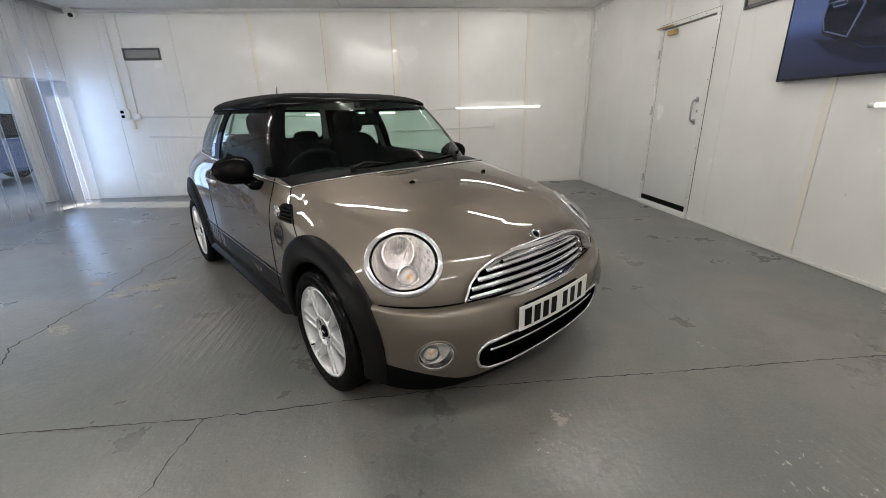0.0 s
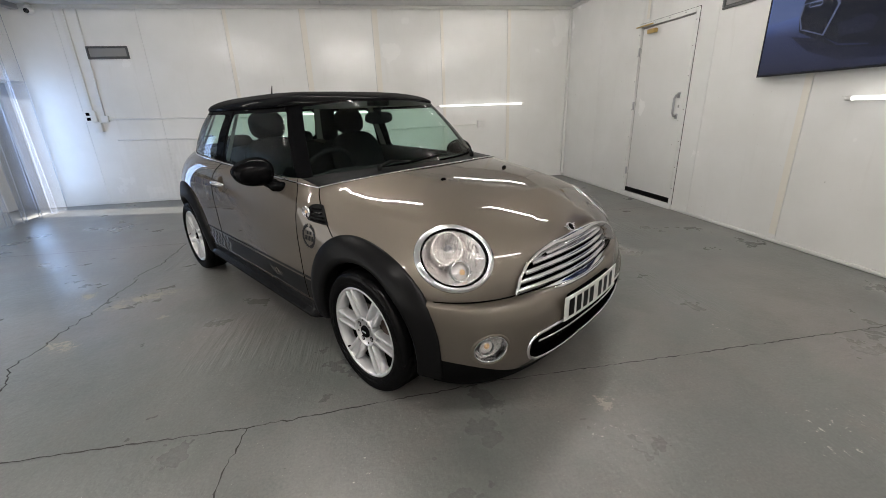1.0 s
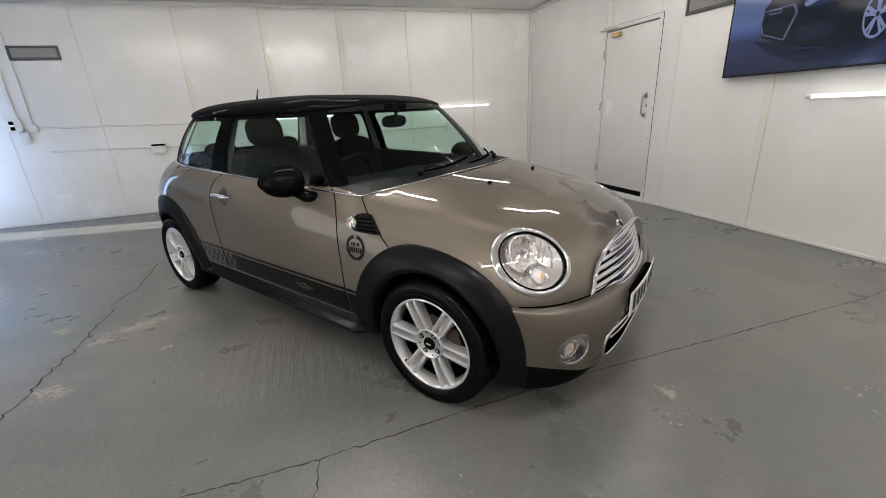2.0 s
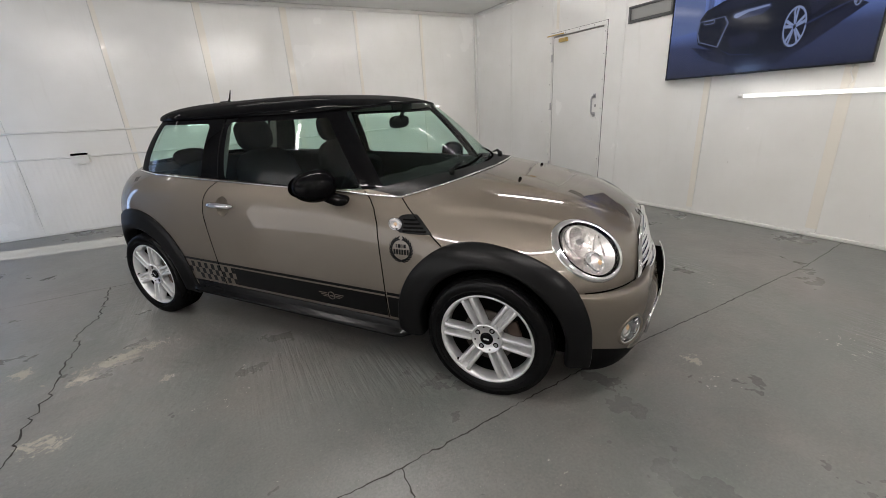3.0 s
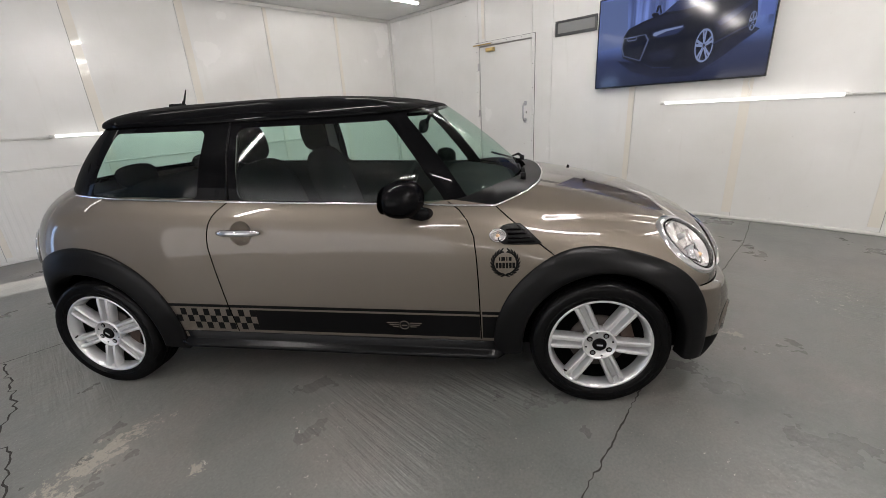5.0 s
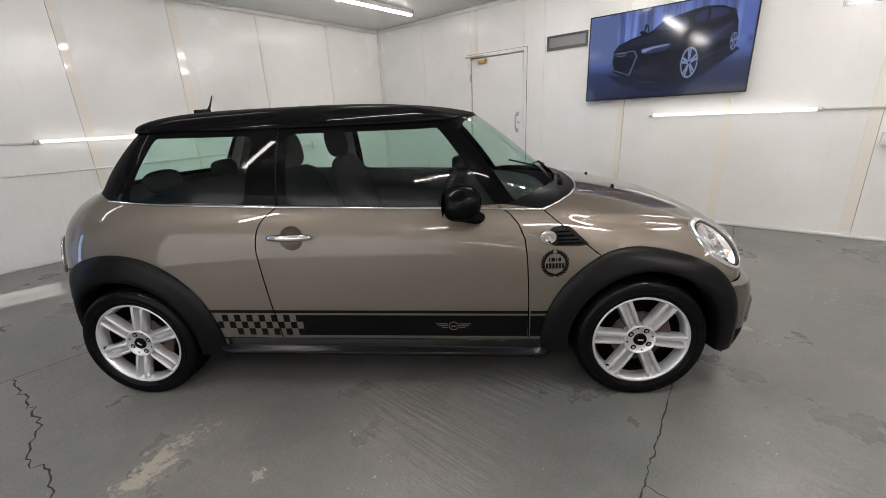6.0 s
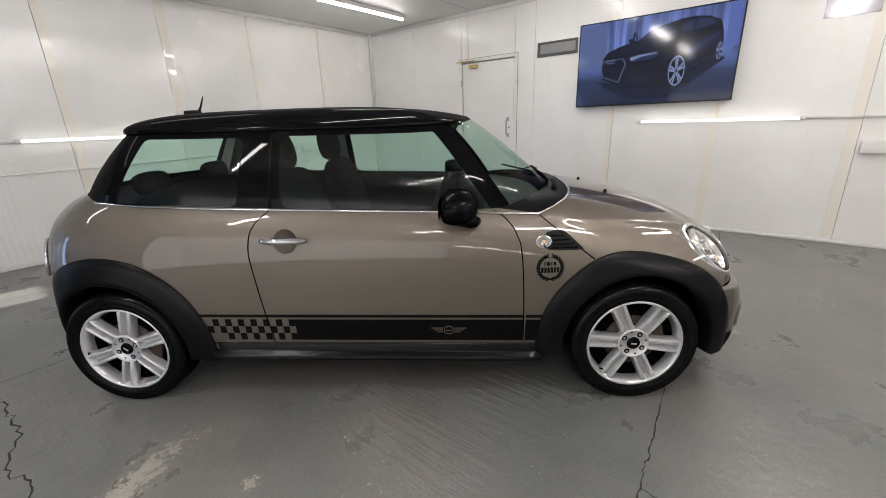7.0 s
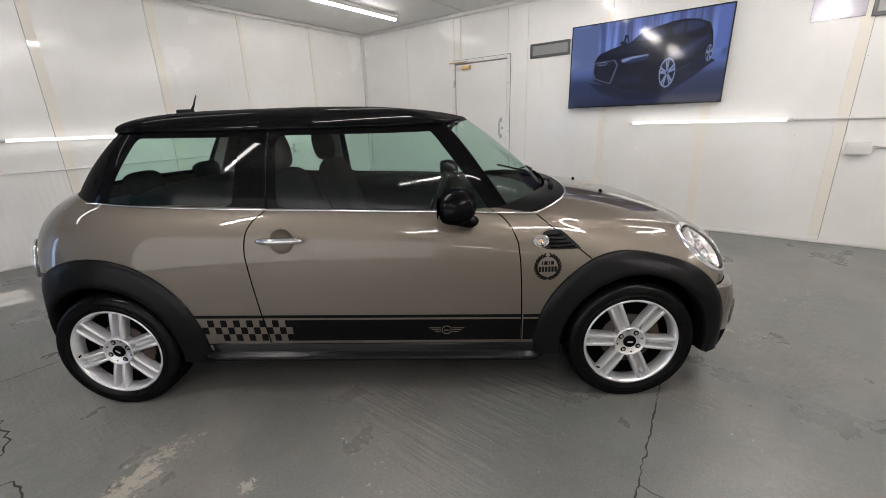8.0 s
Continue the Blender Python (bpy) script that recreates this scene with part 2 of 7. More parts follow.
REFLECTOR = mat("lamp_reflector", (0.84, 0.80, 0.79), 0.20, 0.75)
fct = node(REFLECTOR, "ShaderNodeTexWave", Scale=26.0, Distortion=1.5)
wire(REFLECTOR, coords(REFLECTOR), fct.inputs["Vector"])
bump(REFLECTOR, fct.outputs["Fac"], 0.25, 0.003)
FLUTED = mat("fluted_lens", (0.85, 0.80, 0.78), 0.12, 0.35)
AMBER = mat("amber_bulb", (0.78, 0.52, 0.30), 0.2)
PLATE = mat("plate_white", (0.78, 0.78, 0.75), 0.3)
WALL = wall_mat()
STRIP = mat("cream_joint_strip", (0.78, 0.74, 0.67), 0.055)
CEIL = mat("white_ceiling", (0.78, 0.78, 0.76), 0.4)
wire(CEIL, ramp(CEIL, noise_tex(CEIL, coords(CEIL), 1.2, 5.0), [(0.3, (0.70, 0.70, 0.68)), (0.7, (0.80, 0.80, 0.78))]), bsdf(CEIL).inputs["Base Color"])
FLOOR = floor_mat()
CRACK = mat("crack_dirt", (0.026, 0.023, 0.020), 0.9)
WHITE_PLASTIC = mat("white_plastic", (0.72, 0.71, 0.68), 0.35)
GREY_METAL = mat("grey_metal", (0.30, 0.30, 0.29), 0.4, 0.6)
BRASS = mat("brass", (0.55, 0.40, 0.16), 0.3, 1.0)
TV_BLACK = mat("tv_bezel", (0.006, 0.006, 0.007), 0.25)
# ceiling tubes of unequal strength, set only to balance light on walls and car
LAMP = emitter("tube_light", (1.0, 0.955, 0.905), TUBE * 1.35)
LAMP_LOW = emitter("low_tube_light", (1.0, 0.955, 0.89), TUBE * 0.50)
LAMP_STRONG = emitter("strong_tube_light", (1.0, 0.95, 0.90), TUBE * 1.68)
LAMP_DIM = emitter("dim_tube_light", (1.0, 0.95, 0.89), TUBE * 0.16)
WALL_LAMP = emitter("wall_tube_light", (1.0, 0.97, 0.92), 1.0)
FLANK_FILL = emitter("flank_fill_light", (1.0, 0.96, 0.90), 8.0)
PVC = glass_mat("clear_pvc", (0.985, 0.99, 1.0), 1.0, 0.05, 1.5, 0.085, (0.76, 0.84, 1.0))
PVC_EDGE = glass_mat("pvc_edge", (0.84, 0.88, 0.94), 1.0, 0.15, 1.5, 0.5, (0.86, 0.89, 0.95))


# ---- mesh helpers ----
def mesh_object(name, V, F, material, smooth=True, parent=None, label=""):
    me = bpy.data.meshes.new(name)
    me.from_pydata([tuple(float(c) for c in v) for v in V], [], [tuple(int(i) for i in f) for f in F])
    me.materials.append(material)
    me.validate()
    if smooth:
        me.polygons.foreach_set("use_smooth", [True] * len(me.polygons))
    me.update()
    ob = new(name, me)
    if parent is not None:
        ob.parent = parent
    if label:
        ob["label"] = label
    return ob


def part(name, bm, material, parent=None, label="", smooth=True):
    me = bpy.data.meshes.new(name)
    bmesh.ops.recalc_face_normals(bm, faces=bm.faces)
    bm.to_mesh(me)
    bm.free()
    me.materials.append(material)
    if smooth:
        me.polygons.foreach_set("use_smooth", [True] * len(me.polygons))
    me.update()
    if smooth:
        me.set_sharp_from_angle(angle=radians(38))
    ob = new(name, me)
    if parent is not None:
        ob.parent = parent
    if label:
        ob["label"] = label
    return ob


def box_bm(x0, x1, y0, y1, z0, z1, bevel=0.0, seg=2, bm=None):
    own = bmesh.new()
    bmesh.ops.create_cube(own, size=1.0)
    for v in own.verts:
        v.co = Vector(((x0 + x1) / 2 + v.co.x * (x1 - x0), (y0 + y1) / 2 + v.co.y * (y1 - y0), (z0 + z1) / 2 + v.co.z * (z1 - z0)))
    if bevel > 0:
        bmesh.ops.bevel(own, geom=own.edges[:], offset=bevel, segments=seg, profile=0.6, affect='EDGES')
    if bm is None:
        return own
    tmp = bpy.data.meshes.new("tmp")
    own.to_mesh(tmp)
    own.free()
    bm.from_mesh(tmp)
    bpy.data.meshes.remove(tmp)
    return bm


def tube_mesh(path, radius, sides=8, closed=False, flat=1.0, up=(0, 0, 1)):
    """A round or flattened tube along a path: verts and faces."""
    P = [Vector(p) for p in path]
    n = len(P)
    V, F = [], []
    for i, p in enumerate(P):
        a = P[(i - 1) % n] if closed or i > 0 else p
        b = P[(i + 1) % n] if closed or i < n - 1 else p
        t = (b - a).normalized()
        side = t.cross(Vector(up))
        if side.length < 1e-4:
            side = t.cross(Vector((1, 0, 0)))
        side.normalize()
        top = side.cross(t).normalized()
        r = radius[i] if isinstance(radius, (list, tuple)) else radius
        for k in range(sides):
            w = 2 * math.pi * k / sides
            V.append(p + side * (math.cos(w) * r) + top * (math.sin(w) * r * flat))
    for i in range(n if closed else n - 1):
        j = (i + 1) % n
        for k in range(sides):
            l = (k + 1) % sides
            F.append((i * sides + k, i * sides + l, j * sides + l, j * sides + k))
    if not closed:
        F.append(tuple(range(sides))[::-1])
        F.append(tuple((n - 1) * sides + k for k in range(sides)))
    return V, F


def lathe(profile, segs=64, axis='x'):
    """Turns (radius, along) pairs round an axis: verts and faces."""
    V, F = [], []
    m = len(profile)
    for i in range(segs):
        a = 2 * math.pi * i / segs
        for r, h in profile:
            V.append((h, r * math.cos(a), r * math.sin(a)) if axis == 'x' else (r * math.cos(a), r * math.sin(a), h))
    for i in range(segs):
        j = (i + 1) % segs
        for k in range(m - 1):
            F.append((i * m + k, j * m + k, j * m + k + 1, i * m + k + 1))
    return V, F


def smooth_curve(xs, ys):
    """A monotone-safe cubic through (xs, ys), for arrays."""
    xs, ys = np.array(xs, float), np.array(ys, float)
    h = np.diff(xs)
    s = np.diff(ys) / h
    d = np.zeros_like(ys)
    d[0], d[-1] = s[0], s[-1]
    for i in range(1, len(xs) - 1):
        if s[i - 1] * s[i] > 0:
            w1, w2 = 2 * h[i] + h[i - 1], h[i] + 2 * h[i - 1]
            d[i] = (w1 + w2) / (w1 / s[i - 1] + w2 / s[i])

    def f(x):
        x = np.clip(np.asarray(x, float), xs[0], xs[-1])
        i = np.clip(np.searchsorted(xs, x, side='right') - 1, 0, len(xs) - 2)
        t = (x - xs[i]) / h[i]
        return ((2 * t**3 - 3 * t**2 + 1) * ys[i] + (t**3 - 2 * t**2 + t) * h[i] * d[i]
                + (-2 * t**3 + 3 * t**2) * ys[i + 1] + (t**3 - t**2) * h[i] * d[i + 1])
    return f


def natural_spline(xs, ys):
    """A cubic with continuous curvature through (xs, ys)."""
    xs, ys = np.array(xs, float), np.array(ys, float)
    n = len(xs)
    h = np.diff(xs)
    A, b = np.zeros((n, n)), np.zeros(n)
    A[0, 0] = A[-1, -1] = 1
    for i in range(1, n - 1):
        A[i, i - 1], A[i, i], A[i, i + 1] = h[i - 1], 2 * (h[i - 1] + h[i]), h[i]
        b[i] = 6 * ((ys[i + 1] - ys[i]) / h[i] - (ys[i] - ys[i - 1]) / h[i - 1])
    M = np.linalg.solve(A, b)

    def f(x):
        x = np.clip(np.asarray(x, float), xs[0], xs[-1])
        i = np.clip(np.searchsorted(xs, x, side='right') - 1, 0, n - 2)
        a, c = xs[i + 1] - x, x - xs[i]
        return (M[i] * a**3 + M[i + 1] * c**3) / (6 * h[i]) + (ys[i] / h[i] - M[i] * h[i] / 6) * a + (ys[i + 1] / h[i] - M[i + 1] * h[i] / 6) * c
    return f


def inside_distance(px, py, poly):
    """Signed distance to a polygon, negative inside, for arrays."""
    px, py = np.asarray(px, float), np.asarray(py, float)
    best = np.full(px.shape, 1e9)
    inside = np.zeros(px.shape, bool)
    n = len(poly)
    for i in range(n):
        (ax, ay), (bx, by) = poly[i], poly[(i + 1) % n]
        dx, dy = bx - ax, by - ay
        t = np.clip(((px - ax) * dx + (py - ay) * dy) / (dx * dx + dy * dy + 1e-12), 0, 1)
        best = np.minimum(best, np.hypot(px - ax - t * dx, py - ay - t * dy))
        cross = ((ay > py) != (by > py)) & (px < (bx - ax) * (py - ay) / (by - ay + 1e-15) + ax)
        inside ^= cross
    return np.where(inside, -best, best)


def split(V, F, f):
    """Cuts a mesh along f = 0. Returns the part where f < 0 and the part where f > 0, each as (V, F)."""
    V = np.asarray(V, float)
    out = [list(map(tuple, V)), None]
    pts = [tuple(v) for v in V]
    f = np.where(np.abs(f) < 1e-7, 1e-7, f)
    cache = {}
    neg, pos = [], []

    def crossing(a, b):
        key = (a, b) if a < b else (b, a)
        if key not in cache:
            t = f[key[0]] / (f[key[0]] - f[key[1]])
            cache[key] = len(pts)
            pts.append(tuple(V[key[0]] + (V[key[1]] - V[key[0]]) * t))
        return cache[key]

    for face in F:
        s = [f[i] < 0 for i in face]
        if all(s):
            neg.append(face)
        elif not any(s):
            pos.append(face)
        else:
            A, B = [], []
            for k, i in enumerate(face):
                j = face[(k + 1) % len(face)]
                (A if f[i] < 0 else B).append(i)
                if (f[i] < 0) != (f[j] < 0):
                    c = crossing(i, j)
                    A.append(c)
                    B.append(c)
            if len(A) > 2:
                neg.append(tuple(A))
            if len(B) > 2:
                pos.append(tuple(B))
    P = np.array(pts)

    def tidy(faces):
        used = sorted({i for fc in faces for i in fc})
        to = {u: k for k, u in enumerate(used)}
        return (P[used] if used else np.zeros((0, 3))), [tuple(to[i] for i in fc) for fc in faces]
    return tidy(neg), tidy(pos)


def mirrored(V, F):
    W = np.array(V, float).copy()
    W[:, 0] *= -1
    return W, [tuple(reversed(f)) for f in F]


def joined(*meshes, weld=True):
    V, F, base = [], [], 0
    for v, f in meshes:
        V += [tuple(p) for p in v]
        F += [tuple(i + base for i in fc) for fc in f]
        base += len(v)
    if weld:
        seen, to, W = {}, [], []
        for p in V:
            key = (round(p[0], 5), round(p[1], 5), round(p[2], 5))
            if key not in seen:
                seen[key] = len(W)
                W.append(p)
            to.append(seen[key])
        F = [tuple(dict.fromkeys(to[i] for i in fc)) for fc in F]
        F = [fc for fc in F if len(fc) > 2]
        V = W
    return V, F


def grid_faces(nu, nv, closed_u=False):
    F = []
    for i in range(nu if closed_u else nu - 1):
        j = (i + 1) % nu
        for k in range(nv - 1):
            F.append((i * nv + k, j * nv + k, j * nv + k + 1, i * nv + k + 1))
    return F


# ---- the room ----
XR, YB, H = 2.969, 5.039, 2.80          # right wall, back wall, ceiling
XL, YF = -5.15, -6.00                   # curtain side, wall behind the camera


def structure(ob, label, category):
    return tagged(ob, label, category, kind="structure")


def thing(name, label, category, group="", at=None):
    e = new(name)
    if at is not None:
        e.matrix_world = at
    return tagged(e, label, category, group)


floor = structure(part("floor", box_bm(XL - 0.15, XR + 0.1, YF - 0.1, YB + 0.1, -0.12, 0.0), FLOOR, smooth=False),
                  "grey painted concrete floor, scuffed and patchily worn", "floor")


def crack(name, pts, width, wobble, seed, label, step=0.022, level=0.0):
    """A jagged dark line in the floor, as a thin uneven ribbon."""
    rnd = random.Random(seed)
    line = []
    for (ax, ay), (bx, by) in zip(pts, pts[1:]):
        n = max(2, int(math.hypot(bx - ax, by - ay) / step))
        nx, ny = -(by - ay), bx - ax
        l = math.hypot(nx, ny)
        for i in range(n):
            t = i / n
            w = rnd.gauss(0, wobble)
            line.append((ax + (bx - ax) * t + nx / l * w, ay + (by - ay) * t + ny / l * w))
    line.append(pts[-1])
    V, F = [], []
    for i, (x, y) in enumerate(line):
        a, b = line[max(0, i - 1)], line[min(len(line) - 1, i + 1)]
        nx, ny = -(b[1] - a[1]), b[0] - a[0]
        l = math.hypot(nx, ny) or 1
        w = width * rnd.uniform(0.35, 1.25) / 2
        up = 0.0015 if level == 0 else -0.0015
        V += [(x + nx / l * w, y + ny / l * w, level + up), (x, y, level + up * 1.4), (x - nx / l * w, y - ny / l * w, level + up)]
    for i in range(len(line) - 1):
        for k in (0, 1):
            F.append((3 * i + k, 3 * i + 3 + k, 3 * i + 4 + k, 3 * i + 1 + k))
    return structure(mesh_object(name, V, F, CRACK, False), label, "floor crack")


crack("floor_joint", [(XL, -0.70), (-3.2, -0.66), (-1.99, -0.637), (-1.17, -0.645), (-0.6, -0.607), (-0.08, -0.577), (0.9, -0.585), (2.171, -0.59), (XR, -0.53)],
      0.0065, 0.003, 3, "dirty straight joint between the floor slabs")
crack("floor_joint", [(-1.17, -0.645), (-1.19, -0.80), (-1.207, -1.021), (-1.25, -1.8), (-1.22, -2.6)], 0.006, 0.006, 4, "dirty slab joint branching from the long one")
crack("floor_crack", [(-2.44, -0.30), (-2.46, -0.09), (-2.575, 0.09), (-2.55, 0.33), (-2.56, 0.44), (-2.545, 0.68), (-2.54, 0.91), (-2.555, 1.06), (-2.535, 1.27), (-2.585, 1.38), (-2.58, 1.46), (-2.52, 1.63), (-2.525, 1.90), (-2.545, 2.10), (-2.56, 2.31)],
      0.0085, 0.008, 5, "jagged dark crack through the floor paint", 0.026)
crack("floor_joint", [(XL, 2.42), (-3.785, 2.33), (-2.4, 2.33), (0, 2.30), (XR, 2.28)], 0.006, 0.002, 6, "faint joint between the floor slabs")

wall_right = structure(part("wall_right", box_bm(XR + 0.016, XR + 0.12, YF - 0.1, YB + 0.12, -0.1, H + 0.1), mat("joint_shadow", (0.30, 0.29, 0.275), 0.7), smooth=False),
                       "white panelled wall with a door and a screen", "wall")
wall_back = structure(part("wall_back", box_bm(XL - 0.9, XR + 0.016, YB + 0.016, YB + 0.12, -0.1, H + 0.1), bpy.data.materials["joint_shadow"], smooth=False),
                      "white panelled wall with conduits and tube lights", "wall")
wall_front = structure(part("wall_front", box_bm(XL - 0.9, XR + 0.016, YF - 0.12, YF, -0.1, H + 0.1), WALL, smooth=False), "plain white panelled wall", "wall")
wall_left = structure(part("wall_left", box_bm(XL - 0.22, XL + 0.02, YF, -2.6, 0.0, H + 0.1), WALL, smooth=False), "plain white wall beside the strip curtain", "wall")

SEAMS_R = [YB, 4.0, 2.93, 1.85, 0.77, -0.334, -1.46, -2.56, -3.66, YF]
DY0, DY1, DZ0, DZ1 = 2.148, 3.055, 0.06, 2.125
GAP = 0.0018


def panel_r(y0, y1, z0, z1):
    part("panel", box_bm(XR, XR + 0.015, y0 + GAP, y1 - GAP, z0, z1, 0.001, 1), WALL, wall_right, smooth=False)


for a, b in zip(SEAMS_R, SEAMS_R[1:]):
    if b >= DY1 or a <= DY0:
        panel_r(b, a, 0.0, H)
    else:
        if a > DY1:
            panel_r(DY1, a, 0.0, H)
        panel_r(max(b, DY0), min(a, DY1), DZ1, H)
        if b < DY0:
            panel_r(b, DY0, 0.0, H)
panel_r(DY0, DY1, 0.0, DZ0)
for y, w, z0 in ((0.805, 0.062, 0.07), (-0.295, 0.085, 0.07), (-1.415, 0.085, 0.07), (-2.53, 0.085, 0.07), (2.965, 0.05, DZ1 + 0.09)):
    part("joint_strip", box_bm(XR - 0.003, XR, y - w / 2, y + w / 2, z0, H - 0.05, 0.0008, 1), STRIP, wall_right, "glossy cream strip over a panel joint")

SEAMS_B = [XR, 1.85, 0.72, -0.36, -1.44, -2.53, -3.68, -4.72, -5.6]
for a, b in zip(SEAMS_B, SEAMS_B[1:]):
    part("panel", box_bm(b + GAP, a - GAP, YB, YB + 0.015, 0.0, H, 0.001, 1), WALL, wall_back, smooth=False)
for x, w in ((1.88, 0.05), (0.75, 0.045), (-0.31, 0.085), (-1.395, 0.085), (-2.50, 0.05)):
    part("joint_strip", box_bm(x - w / 2, x + w / 2, YB - 0.003, YB, 0.07, H - 0.05, 0.0008, 1), STRIP, wall_back, "glossy cream strip over a panel joint")


def ribbed_panel(x0, x1):
    """The lower sheet with fine upright ribs."""
    n = int((x1 - x0) / 0.055)
    V, F = [], []
    for i in range(n + 1):
        x = x0 + (x1 - x0) * i / n
        for dx, d in ((-0.020, 0.0035), (-0.010, 0.0055), (0.010, 0.0055), (0.020, 0.0035)):
            for z in (0.075, 0.955):
                V.append((min(max(x + dx, x0), x1), YB - d, z))
    for k in range(len(V) // 2 - 1):
        F.append((2 * k, 2 * k + 2, 2 * k + 3, 2 * k + 1))
    mesh_object("ribbed_panel", V, F, WALL, False, wall_back, "white sheet with fine upright ribs")


for a, b in ((-4.30, -3.70), (-3.66, -2.55), (-2.47, -1.46)):
    ribbed_panel(a, b)


def skirting(name, x0, x1, y0, y1):
    bm = box_bm(x0, x1, y0, y1, 0.0, 0.032, 0.008, 3)
    return structure(part(name, bm, WHITE_PLASTIC), "low white cove trim along the wall's foot", "skirting")


skirting("baseboard", XR - 0.012, XR - 0.001, YF, DY0 - 0.06)
skirting("baseboard", XR - 0.012, XR - 0.001, DY1 + 0.06, YB)
skirting("baseboard", XL, XR - 0.02, YB - 0.012, YB - 0.001)
skirting("baseboard", XL, XR - 0.02, YF + 0.001, YF + 0.018)
structure(part("trim", box_bm(XR - 0.045, XR - 0.001, YB - 0.045, YB - 0.001, 0.05, H - 0.001, 0.008, 2), WHITE_PLASTIC), "white corner trim where the two walls meet", "trim")
structure(part("trim", box_bm(XL, XR, YB - 0.03, YB - 0.001, H - 0.05, H - 0.001, 0.006, 2), WHITE_PLASTIC), "white trim under the ceiling", "trim")
structure(part("trim", box_bm(XR - 0.03, XR - 0.001, YF, YB - 0.046, H - 0.05, H - 0.001, 0.006, 2), WHITE_PLASTIC), "white trim under the ceiling", "trim")

bm = bmesh.new()
box_bm(XL - 0.9, XR + 0.1, YF - 0.1, YB + 0.1, H + 0.012, H + 0.10, bm=bm)
for i in range(9):
    y1 = YB - 1.1 * i
    for x0, x1 in ((XL - 0.2, -1.1), (-1.1, XR)):
        box_bm(x0 + 0.003, x1 - 0.003, max(y1 - 1.1, YF) + 0.003, y1 - 0.003, H, H + 0.011, 0.002, 1, bm)
structure(part("ceiling", bm, CEIL, smooth=False), "white panelled ceiling with thin joints", "ceiling")
for k, (x0, x1, y) in enumerate(((-1.2, 0.4, YB - 0.034), (0.55, 1.5, YB - 0.034), (1.7, 2.9, YB - 0.034), (-1.05, 1.0, YB - 1.1), (1.15, 2.92, YB - 1.1), (0.2, 2.9, YB - 2.2))):
    crack("ceiling_gap", [(x0, y), (x1, y)], 0.006, 0.0012, 20 + k, "dark uneven gap between ceiling sheets", 0.05, H)
crack("ceiling_gap", [(-1.1, 4.95), (-1.1, 2.0)], 0.006, 0.001, 31, "dark uneven gap between ceiling sheets", 0.05, H)
crack("ceiling_gap", [(XR - 0.034, 4.9), (XR - 0.034, 2.2)], 0.006, 0.0012, 32, "dark uneven gap along the ceiling's edge", 0.05, H)


